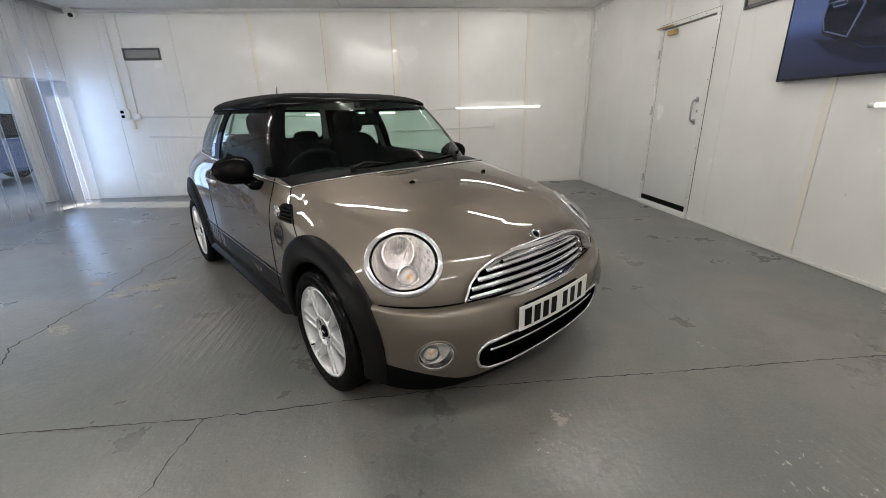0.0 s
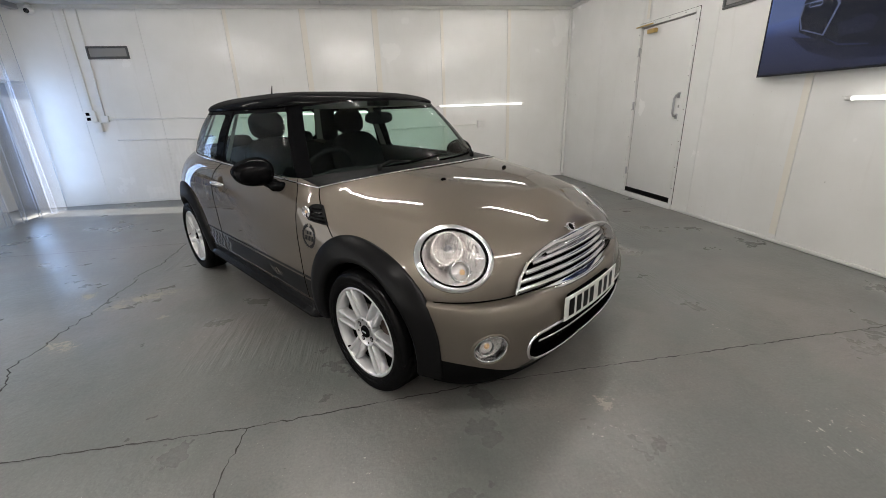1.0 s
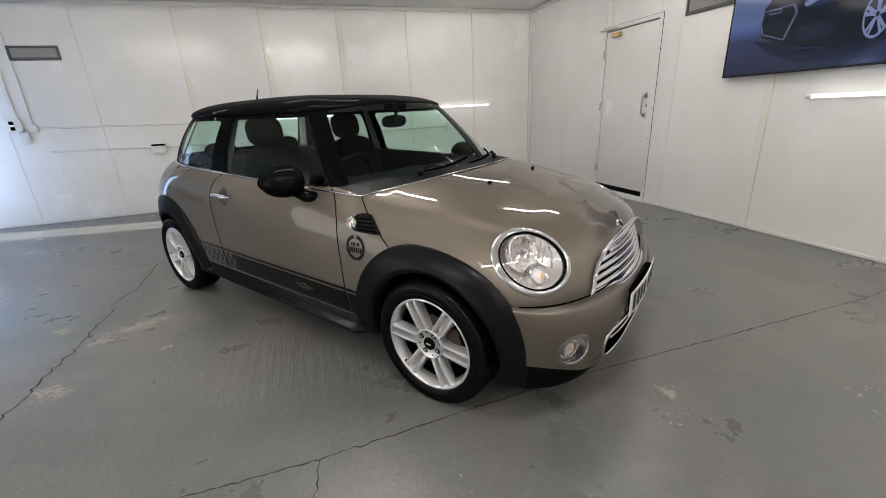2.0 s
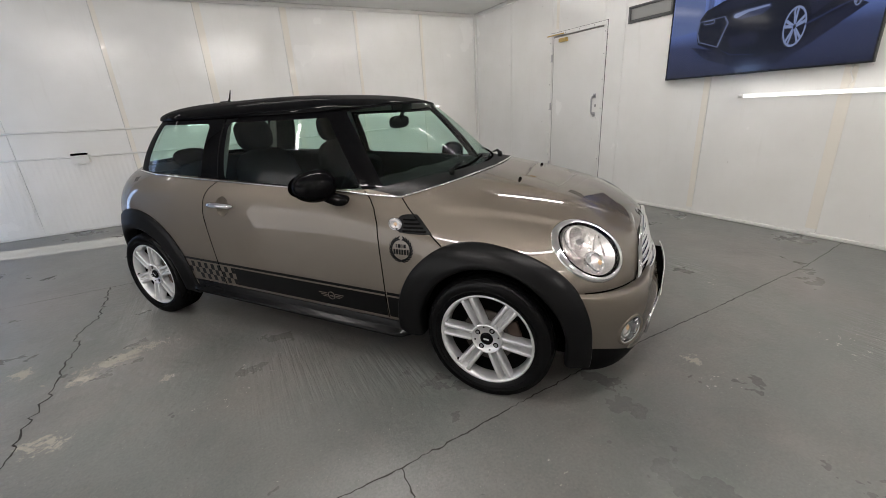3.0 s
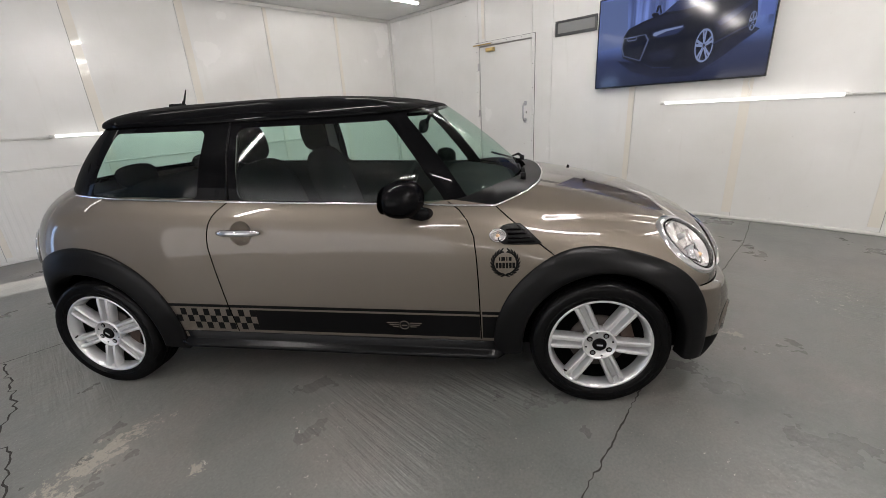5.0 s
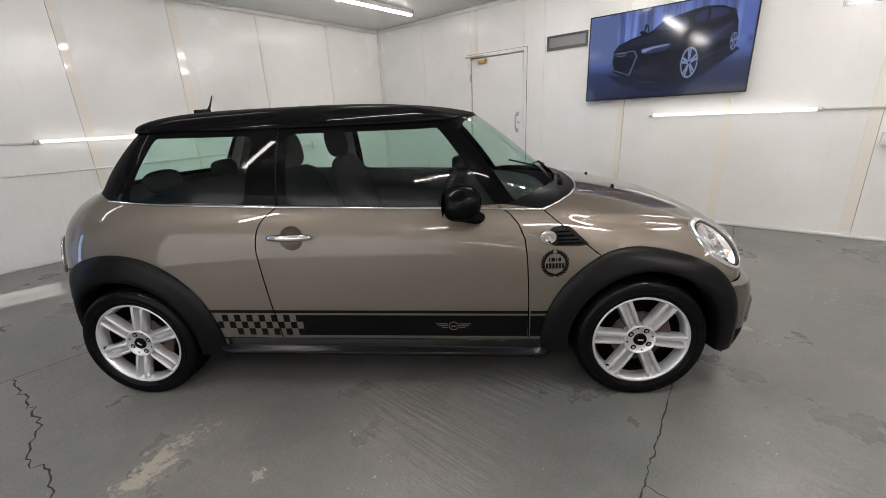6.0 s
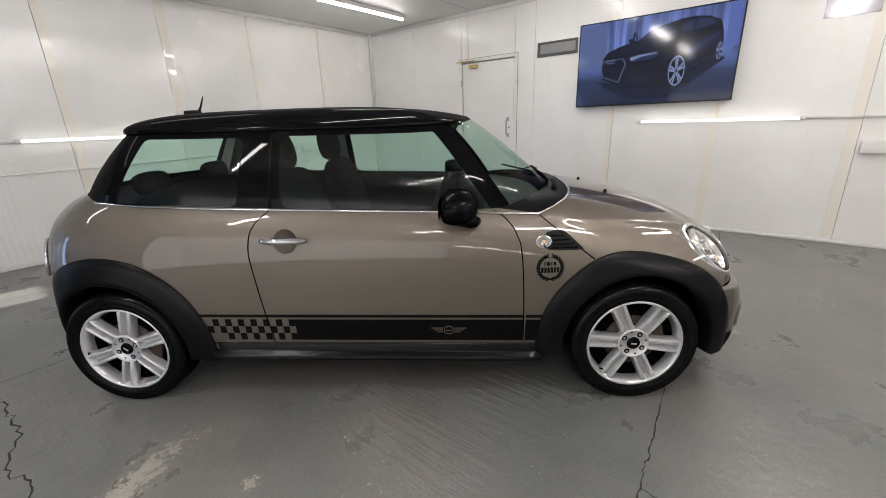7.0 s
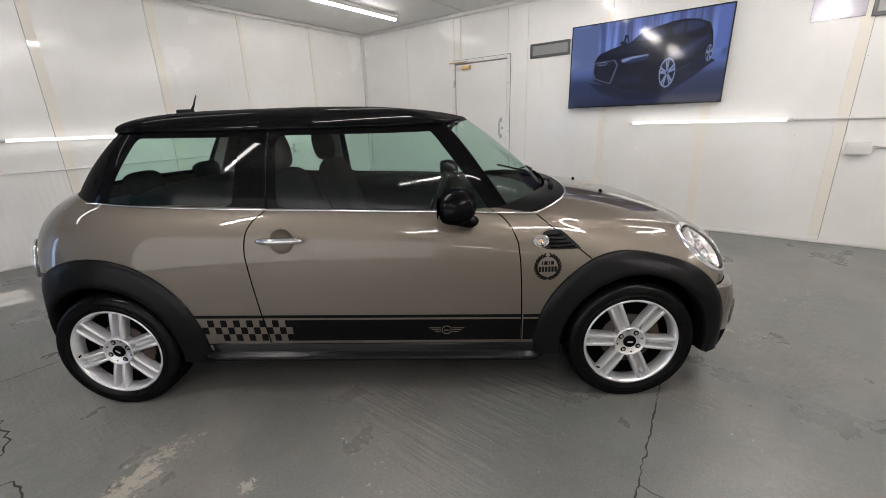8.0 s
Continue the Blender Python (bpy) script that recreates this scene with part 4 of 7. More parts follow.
wire(brick_m, ramp(brick_m, noise_tex(brick_m, coords(brick_m), 2.2, 6.0), [(0.3, (0.42, 0.42, 0.42)), (0.7, (0.58, 0.58, 0.57))]), bsdf(brick_m).inputs["Base Color"])
# invented building with roof and roller doors; blocks the sun except near the back wall
bay = thing("neighbour_unit", "grey building added beside the yard to keep the sun out", "building", at=pose(-8.2, 0, 0))
part("wall", box_bm(-6, 0, -16, 4.80, -0.02, 7.5, 0.02, 1), brick_m, bay)
part("roof", box_bm(-6.2, 0.2, -16.2, 5.1, 7.5, 7.7, 0.03, 1), GREY_METAL, bay)
for y in (-9.5, -4.0, 2.2):
    sh = part("roller_door", box_bm(0.0, 0.05, y - 1.9, y + 1.9, 0, 3.6, 0.01, 1), GREY_METAL, bay, "grey roller door")
    for i in range(12):
        part("slat", box_bm(0.05, 0.07, y - 1.88, y + 1.88, 0.02 + i * 0.3, 0.28 + i * 0.3, 0.008, 1), GREY_METAL, sh)
# added beam; its lower edge sets how high the sun patch reaches
structure(part("lintel", box_bm(-5.62, -5.35, -2.6, YB + 0.012, 1.82, H + 0.05, 0.01, 1), WALL), "white beam added over the opening to cut off the high sun", "lintel")
structure(part("door_jamb", box_bm(-6.12, -6.02, 4.87, YB + 0.12, 0, H, 0.01, 1), WALL), "white jamb post at the opening's outer edge", "jamb")
fw = thing("yard_wall", "grey wall along the far side of the yard", "wall", at=pose(-13.2, 0, 0))
part("wall", box_bm(-0.4, 0, 4.8, 24, -0.02, 3.85, 0.02, 1), brick_m, fw)
part("coping", box_bm(-0.5, 0.1, 4.8, 24, 3.85, 3.92, 0.02, 1), GREY_METAL, fw)


def parked_car(at, label, paint):
    """A plain hatchback outside, seen only dimly through the curtain."""
    c = thing("parked_car", label, "car", at=at)
    side = [(-2.0, 0.35), (-2.05, 0.62), (-1.9, 0.80), (-1.1, 0.92), (1.75, 0.96), (2.0, 0.85), (2.05, 0.45), (2.0, 0.30), (-1.9, 0.27)]
    top = [(-1.15, 0.93), (-0.45, 1.40), (0.2, 1.46), (1.1, 1.43), (1.8, 0.98)]
    for nm, pts, w0, m_ in (("body", side, 0.84, paint), ("glasshouse", top, 0.70, GLOSS_BLACK)):
        bm = bmesh.new()
        a = [bm.verts.new((x, -w0, z)) for x, z in pts]
        b = [bm.verts.new((x, w0, z)) for x, z in pts]
        bm.faces.new(a), bm.faces.new(b[::-1])
        for i in range(len(pts)):
            j = (i + 1) % len(pts)
            bm.faces.new((a[j], a[i], b[i], b[j]))
        bmesh.ops.bevel(bm, geom=bm.edges[:], offset=0.06, segments=3, affect='EDGES')
        part(nm, bm, m_, c)
    for x in (-1.3, 1.25):
        for y in (-0.78, 0.78):
            V, F = lathe([(0.0, -0.1), (0.20, -0.1), (0.23, -0.09), (0.30, -0.09), (0.31, -0.06), (0.31, 0.09), (0.0, 0.1)], 24)
            mesh_object("wheel", [(x + b, y + a, 0.31 + d) for a, b, d in V], F, RUBBER, True, c)


parked_car(pose(-9.3, 7.2, -0.02, 0, 0, 70), "dark blue hatchback parked in the yard", mat("blue_paint", (0.02, 0.05, 0.16), 0.3, 0.3, 0.6))


# ---- the car: x across (camera side negative), y from the front axle backwards, z up ----
from mathutils.bvhtree import BVHTree
WB, HUB = 2.467, 0.288
car = thing("car", "brown-grey metallic three-door hatchback with a gloss black roof", "car", at=pose(0, 0, 0, 0, 0, 36.07))

# the glasshouse's foot and head lines: x, y, z at steps from the middle of the front round to the middle of the back
LOOP_S = [0, 0.5, 1, 1.5, 2, 3, 3.5, 4, 4.5, 5]
FOOT = [(0, 0.285, 0.938), (0.36, 0.345, 0.930), (0.635, 0.535, 0.903), (0.698, 0.65, 0.908), (0.716, 0.76, 0.914), (0.722, 1.66, 0.948), (0.700, 2.20, 0.969),
        (0.622, 2.56, 0.985), (0.40, 2.76, 0.99), (0, 2.84, 0.99)]
HEAD = [(0, 0.745, 1.320), (0.28, 0.768, 1.313), (0.490, 0.850, 1.297), (0.556, 0.935, 1.291), (0.578, 1.03, 1.288), (0.588, 1.65, 1.289), (0.573, 2.08, 1.292),
        (0.508, 2.37, 1.297), (0.33, 2.50, 1.303), (0, 2.55, 1.306)]


def loop_splines(pts):
    s = [-x for x in LOOP_S[2:0:-1]] + LOOP_S + [10 - x for x in LOOP_S[-2:-4:-1]]
    p = [(-a, b, c) for a, b, c in pts[2:0:-1]] + list(pts) + [(-a, b, c) for a, b, c in pts[-2:-4:-1]]
    return [natural_spline(s, [q[i] for q in p]) for i in range(3)]


foot_f, head_f = loop_splines(FOOT), loop_splines(HEAD)


def loop_at(f, s):
    return np.stack([g(s) for g in f], -1)


# body sections
front_w = lambda y: 0.805 * (1 - np.clip((-0.15 - y) / 0.475, 0, 1) ** 2.45) ** (1 / 2.45)
rear_w = lambda y: 0.812 * (1 - np.clip((y - 2.3) / 0.695, 0, 1) ** 3.3) ** (1 / 3.3)
side_w = smooth_curve([-0.15, 0.3, 1.0, 1.7, 2.3], [0.805, 0.810, 0.812, 0.813, 0.812])


def half_width(y):
    return np.where(y < -0.15, front_w(y), np.where(y > 2.3, rear_w(y), side_w(y)))


crown_h = smooth_curve([-0.625, -0.615, -0.60, -0.585, -0.57, -0.53, -0.48, -0.417, -0.29, -0.045, 0.2, 0.35, 0.5, 0.7, 1.2, 1.7, 2.3, 2.6, 2.8, 2.88, 2.94, 2.97, 2.995],
                       [0.52, 0.565, 0.620, 0.662, 0.690, 0.727, 0.756, 0.783, 0.826, 0.886, 0.930, 0.955, 0.98, 1.0, 1.02, 1.04, 1.06, 1.06, 1.02, 0.97, 0.85, 0.72, 0.58])
CH_Y = [0.45, 0.55, 0.66, 0.76, 1.20, 1.66, 2.20, 2.56]
chrome_x = smooth_curve(CH_Y, [0.690, 0.706, 0.717, 0.723, 0.727, 0.728, 0.708, 0.632])
chrome_z = smooth_curve(CH_Y, [0.890, 0.897, 0.904, 0.911, 0.928, 0.946, 0.967, 0.983])
ZM = 0.50


def solve_power(y):
    w, h, x, z = float(half_width(np.array(y))), float(crown_h(y)), float(chrome_x(y)), float(chrome_z(y))
    lo, hi = 1.5, 14.0
    for _ in range(40):
        n = (lo + hi) / 2
        if (x / w) ** n + ((z - ZM) / (h - ZM)) ** n > 1:
            lo = n
        else:
            hi = n
    return n


KY = [-0.63, -0.4, -0.2, 0.0, 0.25] + [0.45, 0.6, 0.76, 1.0, 1.3, 1.66, 2.0, 2.3, 2.56, 3.03]
KN = [2.0, 2.4, 2.75, 3.05, 3.4] + [solve_power(y) for y in (0.45, 0.6, 0.76, 1.0, 1.3, 1.66, 2.0, 2.3, 2.56)] + [3.0]
power = smooth_curve(KY, KN)


def section(y, m):
    """Half of the body's cross-section at y, from the sill's foot to the middle of the top, in m even steps."""
    w, h, n = float(half_width(np.array(y))), float(crown_h(y)), float(power(y))
    u = np.linspace(0, 1, 400)
    ph = np.concatenate([(math.pi / 4) * u ** 4, math.pi / 2 - (math.pi / 4) * (1 - u[1:]) ** 4])
    x = w * np.cos(ph) ** (2 / n)
    z = ZM + (h - ZM) * np.sin(ph) ** (2 / n)
    t = np.linspace(1, 0, 60, endpoint=False)
    x = np.concatenate([w * (1 - 0.035 * t ** 2.2), x])
    z = np.concatenate([ZM - 0.285 * t, z])
    if y < 0.5:
        # the raised middle of the bonnet, with a soft step along each side
        edge = 0.525 + 0.175 * np.clip((y + 0.5) / 0.75, 0, 1)
        fade = np.clip((y + 0.46) / 0.16, 0, 1) * np.clip((0.46 - y) / 0.14, 0, 1)
        q = np.clip((edge + 0.020 - x) / 0.040, 0, 1)
        z = z + np.where(z > ZM, 0.013 * fade * q * q * (3 - 2 * q), 0)
    d = np.concatenate([[0], np.cumsum(np.hypot(np.diff(x), np.diff(z)) + 1e-9)])
    q = np.linspace(0, d[-1], m)
    return np.interp(q, d, x), np.interp(q, d, z)


c1 = 1 - np.cos(np.linspace(0, math.pi / 2, 34))
ys = np.concatenate([-0.625 + 0.225 * c1[:-1], np.arange(-0.40, 2.60, 0.011), 2.995 - 0.395 * c1[::-1]])
M = 150
shell_V = []
for y in ys:
    sx, sz = section(y, M)
    shell_V.append(np.stack([sx, np.full(M, y), sz], -1))
shell_V = np.concatenate(shell_V)
shell_F = grid_faces(len(ys), M)


def cut_z(y):
    return 0.540 + 0.16 * (y + 0.383)


# front bumper: slices of the plan, from the side to the middle
nose_y = smooth_curve([0.10, 0.15, 0.20, 0.26, 0.34, 0.41, 0.46, 0.50, 0.525, 0.532, 0.536], [-0.57, -0.615, -0.645, -0.668, -0.682, -0.684, -0.678, -0.664, -0.648, -0.635, -0.585])
bumper_V = []
BZ = np.concatenate([np.linspace(0.10, 0.515, 60), np.linspace(0.518, 0.536, 14)])
for z in BZ:
    W = 0.805 - 0.05 * max(0, (0.26 - z) / 0.16) ** 2
    if z > 0.525:
        W -= 0.03 * ((z - 0.525) / 0.011) ** 2
    f = np.linspace(0, 1, 130)
    ph = np.where(f < 0.5, (math.pi / 4) * (2 * f) ** 1.6, math.pi / 2 - (math.pi / 4) * (2 - 2 * f) ** 1.6)
    p = 2.75
    x = W * np.cos(ph) ** (2 / p)
    x[-1] = 0
    y = -0.15 + (float(nose_y(z)) + 0.15) * np.sin(ph) ** (2 / p)
    zz = 0.10 + (z - 0.10) * (cut_z(y) + 0.004 - 0.10) / (0.536 - 0.10)
    bumper_V.append(np.stack([x, y, zz], -1))
bumper_V = np.concatenate(bumper_V)
bumper_F = grid_faces(len(BZ), 130)

solid_V, solid_F = joined((shell_V, shell_F), mirrored(shell_V, shell_F), (bumper_V, bumper_F), mirrored(bumper_V, bumper_F), weld=False)
skin = BVHTree.FromPolygons([Vector(v) for v in solid_V], solid_F)


def on_side(y, z, lift=0.0, side=-1):
    p, n, _, _ = skin.ray_cast(Vector((side * 1.5, y, z)), Vector((-side, 0, 0)))
    if p is None:
        p, n = Vector((side * 0.8, y, z)), Vector((side, 0, 0))
    if n.x * side < 0:
        n = -n
    return p + n * lift


def on_front(x, z, lift=0.0):
    p, n, _, _ = skin.ray_cast(Vector((x if abs(x) > 0.0008 else 0.0008, -1.5, z)), Vector((0, 1, 0)))
    if p is None:
        p, n = Vector((x, -0.6, z)), Vector((0, -1, 0))
    if n.y > 0:
        n = -n
    return p + n * lift


def on_top(x, y, lift=0.0):
    p, n, _, _ = skin.ray_cast(Vector((x if abs(x) > 0.0008 else 0.0008, y, 2)), Vector((0, 0, -1)))
    if n.z < 0:
        n = -n
    return p + n * lift


# ---- cutting the body into its panels ----
DOOR = [(0.516, 0.20), (0.520, 0.45), (0.524, 0.597), (0.530, 0.70), (0.539, 0.782), (0.566, 0.845), (0.601, 0.884), (0.650, 0.915), (0.70, 0.99), (0.70, 1.3), (1.63, 1.3),
        (1.63, 0.965), (1.665, 0.938), (1.709, 0.902), (1.735, 0.86), (1.746, 0.812), (1.750, 0.76), (1.745, 0.705), (1.734, 0.60), (1.719, 0.477), (1.703, 0.36), (1.690, 0.20)]


def rounded(pts, n=4):
    """A smooth curve through the points."""
    o = []
    for i in range(len(pts) - 1):
        p0, p1, p2, p3 = (np.array(pts[max(0, min(len(pts) - 1, i + k))]) for k in (-1, 0, 1, 2))
        for k in range(n):
            t = k / n
            o.append(tuple(0.5 * (2 * p1 + (p2 - p0) * t + (2 * p0 - 5 * p1 + 4 * p2 - p3) * t * t + (3 * p1 - p0 - 3 * p2 + p3) * t ** 3)))
    return o + [pts[-1]]


DOOR = DOOR[:11] + rounded(DOOR[11:])
COWL = [(-0.2, 0.203), (0.0, 0.203), (0.2, 0.21), (0.35, 0.23), (0.45, 0.255), (0.55, 0.30), (0.63, 0.365), (0.672, 0.42), (0.69, 0.45), (0.69, 0.80), (-0.2, 0.80)]
GRILLE = [(-0.3, 0.668), (0.0, 0.668), (0.18, 0.664), (0.29, 0.650), (0.37, 0.624), (0.42, 0.590), (0.445, 0.55), (0.452, 0.49), (0.45, 0.40), (-0.3, 0.40)]
LOWGRILLE = [(-0.3, 0.362), (0.0, 0.362), (0.30, 0.362), (0.41, 0.356), (0.448, 0.334), (0.456, 0.295), (0.440, 0.252), (0.39, 0.222), (0.25, 0.203), (0.0, 0.197), (-0.3, 0.197)]


def arch_f(V, r=0.405):
    d = np.minimum(np.hypot(V[:, 1], V[:, 2] - HUB), np.hypot(V[:, 1] - WB, V[:, 2] - HUB)) - r
    return np.where(np.abs(V[:, 0]) > 0.35, d, 1.0)


V, F = shell_V, shell_F
_, (V, F) = split(V, F, np.maximum(V[:, 1] + 0.28, V[:, 2] - cut_z(V[:, 1])))
_, (V, F) = split(V, F, arch_f(V))
s = np.linspace(0, 5, 120)
fp = loop_at(foot_f, s)
cabin = [(-0.3, fp[0][1])] + [(a, b) for a, b, c in fp] + [(-0.3, fp[-1][1])]
_, (V, F) = split(V, F, np.where(V[:, 2] > 0.8, inside_distance(V[:, 0], V[:, 1], cabin) + 0.006, 1.0))
bon = lambda V: V[:, 1] - (0.45 - (0.89 - np.minimum(V[:, 2], 0.89)) * 1.25)
cowl_mesh, (V, F) = split(V, F, np.where((V[:, 2] > 0.8), inside_distance(V[:, 0], V[:, 1], COWL), 1.0))
(bonnet_V, bonnet_F), (V, F) = split(V, F, bon(V))
sill_mesh, (V, F) = split(V, F, np.maximum(V[:, 2] - 0.280, np.maximum(0.35 - V[:, 1], V[:, 1] - 2.2)))
door_mesh, (V, F) = split(V, F, inside_distance(V[:, 1], V[:, 2], DOOR))
fender_mesh, (V, F) = split(V, F, V[:, 1] - 1.0)
_, (V, F) = split(V, F, np.maximum(2.55 - V[:, 1], V[:, 2] - 0.285))
rear_bumper_mesh, (V, F) = split(V, F, np.maximum(2.55 - V[:, 1], V[:, 2] - 0.53))
quarter_mesh, tailgate_mesh = split(V, F, V[:, 1] - 2.80)
_, (bonnet_V, bonnet_F) = split(bonnet_V, bonnet_F, np.where(bonnet_V[:, 1] < -0.4, inside_distance(bonnet_V[:, 0], bonnet_V[:, 2], GRILLE), 1.0))

def soft_step(t):
    t = np.clip(t, 0, 1)
    return t * t * (3 - 2 * t)


# headlamp: an oval on the corner of the bonnet
HL = on_front(-0.613, 0.693)
HN = Vector((-0.432, -0.841, 0.569)).normalized()
HU = HN.cross(Vector((0, 0, 1))).normalized()
HVv = HU.cross(HN).normalized()
TILT_H = radians(26)
HU, HVv = HU * math.cos(TILT_H) + HVv * math.sin(TILT_H), HVv * math.cos(TILT_H) - HU * math.sin(TILT_H)
RU, RV = 0.146, 0.139


def on_lamp(a, q, lift=0.0, ru=RU, rv=RV):
    o = HL + HU * (math.cos(a) * ru * q) + HVv * (math.sin(a) * rv * q)
    p, n, _, _ = skin.ray_cast(o + HN * 0.5, -HN)
    if p is None:
        p, n = o, HN
    return p + HN * lift


bm_pos = bonnet_V * np.array([-1, 1, 1])
rel = bm_pos - np.array(HL)
oval_f = np.hypot(rel @ np.array(HU) / (RU * 0.97), rel @ np.array(HVv) / (RV * 0.97)) - 1
_, (bonnet_V, bonnet_F) = split(bonnet_V, bonnet_F, np.where(bonnet_V[:, 1] < -0.05, oval_f, 1.0))

V, F = bumper_V, bumper_F
(V, F), _ = split(V, F, V[:, 1] + 0.25)
_, (V, F) = split(V, F, arch_f(V))
_, (V, F) = split(V, F, np.where(V[:, 1] < -0.4, inside_distance(V[:, 0], V[:, 2], LOWGRILLE), 1.0))
FOG = (0.612, 0.344, 0.058)
_, (V, F) = split(V, F, np.where(V[:, 1] < -0.4, np.hypot(V[:, 0] - FOG[0], V[:, 2] - FOG[1]) - FOG[2], 1.0))
_, (V, F) = split(V, F, V[:, 2] - 0.148 - 0.055 * np.clip((V[:, 1] + 0.60) / 0.25, 0, 1))
chin_mesh, bumper_mesh = split(V, F, V[:, 2] - 0.188 - 0.125 * soft_step((np.abs(V[:, 0]) - 0.40) / 0.42))


def both(m):
    return joined(m, mirrored(*m))


def panel_pair(name, m, material, label=""):
    r = mesh_object(name, *mirrored(*m), material, True, car, label)
    l = mesh_object(name, *m, material, True, car, label)
    return r, l


bonnet = mesh_object("bonnet", *both((bonnet_V, bonnet_F)), PAINT, True, car)
front_bumper = mesh_object("front_bumper", *both(bumper_mesh), PAINT, True, car)
mesh_object("chin_spoiler", *both(chin_mesh), LIP, True, car, "matt black lower lip")
mesh_object("cowl_panel", *both(cowl_mesh), CLADDING, True, car, "black panel below the windscreen")
_, door_mesh = split(*door_mesh, np.hypot(door_mesh[0][:, 1] - 1.580, door_mesh[0][:, 2] - 0.815) - 0.0545)
doors = panel_pair("door", door_mesh, PAINT)
panel_pair("front_wing", fender_mesh, PAINT)
panel_pair("quarter_panel", quarter_mesh, PAINT)
panel_pair("sill", sill_mesh, CLADDING, "black sill trim")
mesh_object("tailgate", *both(tailgate_mesh), PAINT, True, car)
low_m, high_m = split(*rear_bumper_mesh, rear_bumper_mesh[0][:, 2] - 0.43)
mesh_object("rear_bumper", *both(high_m), PAINT, True, car)
mesh_object("rear_skirt", *both(low_m), CLADDING, True, car, "matt black lower rear bumper")

# ---- glasshouse and roof ----
ns, nv = 420, 36
gs, gv = np.meshgrid(np.linspace(0, 5, ns), np.linspace(0, 1, nv), indexing='ij')
lo, hi = loop_at(foot_f, gs), loop_at(head_f, gs)
P = lo + (hi - lo) * gv[..., None]
out = np.stack([np.cos(0 * gs), 0 * gs, 0 * gs], -1)
tan = np.gradient(P, axis=0)
nrm = np.stack([tan[..., 1], -tan[..., 0], 0 * gs], -1)
nrm /= np.linalg.norm(nrm, axis=-1, keepdims=True) + 1e-9
P = P + nrm * (0.022 * 4 * gv * (1 - gv))[..., None]
house_V = np.concatenate([P.reshape(-1, 3), gs.reshape(-1, 1), gv.reshape(-1, 1)], 1)
house_F = grid_faces(ns, nv)


def soft_box(V, s0, s1, v0, v1, r, ks):
    """Signed distance to a rounded box in (s, v), s scaled by ks metres and v by 0.4 metres."""
    cs, cv = (s0 + s1) / 2, (v0 + v1) / 2
    dx = np.abs(V[:, 3] - cs) * ks - ((s1 - s0) / 2 * ks - r)
    dy = np.abs(V[:, 4] - cv) * 0.4 - ((v1 - v0) / 2 * 0.4 - r)
    return np.hypot(np.maximum(dx, 0), np.maximum(dy, 0)) + np.minimum(np.maximum(dx, dy), 0) - r


V, F = house_V, house_F
screen_g, (V, F) = split(V, F, soft_box(V, -1.07, 1.07, 0.012, 0.965, 0.03, 0.6))
door_g, (V, F) = split(V, F, soft_box(V, 1.54, 2.955, 0.015, 0.915, 0.035, 0.75))
quarter_g, (V, F) = split(V, F, soft_box(V, 3.135, 3.77, 0.02, 0.905, 0.03, 0.8))
rear_g, (V, F) = split(V, F, soft_box(V, 4.22, 5.78, 0.10, 0.90, 0.04, 0.6))
apil, (V, F) = split(V, F, V[:, 3] - 2.5)
bpil, cpil = split(V, F, V[:, 3] - 3.5)
xyz = lambda m: (m[0][:, :3], m[1])
windscreen = mesh_object("windscreen", *both(xyz(screen_g)), SCREEN, True, car, "tinted windscreen")
mesh_object("rear_window", *both(xyz(rear_g)), GLASS, True, car, "tinted rear window")
for i, (m, o) in enumerate(((mirrored(*xyz(door_g)), doors[0]), (xyz(door_g), doors[1]))):
    mesh_object("door_window", *m, GLASS, True, o, "tinted side window")
panel_pair("side_window", xyz(quarter_g), GLASS, "tinted side window")
for nm, m in (("front_pillar", apil), ("middle_pillar", bpil), ("rear_pillar", cpil)):
    panel_pair(nm, xyz(m), GLOSS_BLACK, "gloss black pillar")
for s0, s1, v0, v1 in ((2.985, 3.012, 0.0, 1.0),):
    for side in (-1, 1):
        pts = []
        for v in np.linspace(0.0, 0.98, 12):
            a, b = loop_at(foot_f, np.array(3.0)), loop_at(head_f, np.array(3.0))
            p = a + (b - a) * v + np.array([0.022 * 4 * v * (1 - v) + 0.002, 0, 0])
            pts.append((side * p[0], p[1], p[2]))
        mesh_object("window_seal", *tube_mesh(pts, 0.006, 6, flat=0.5), RUBBER, True, car)

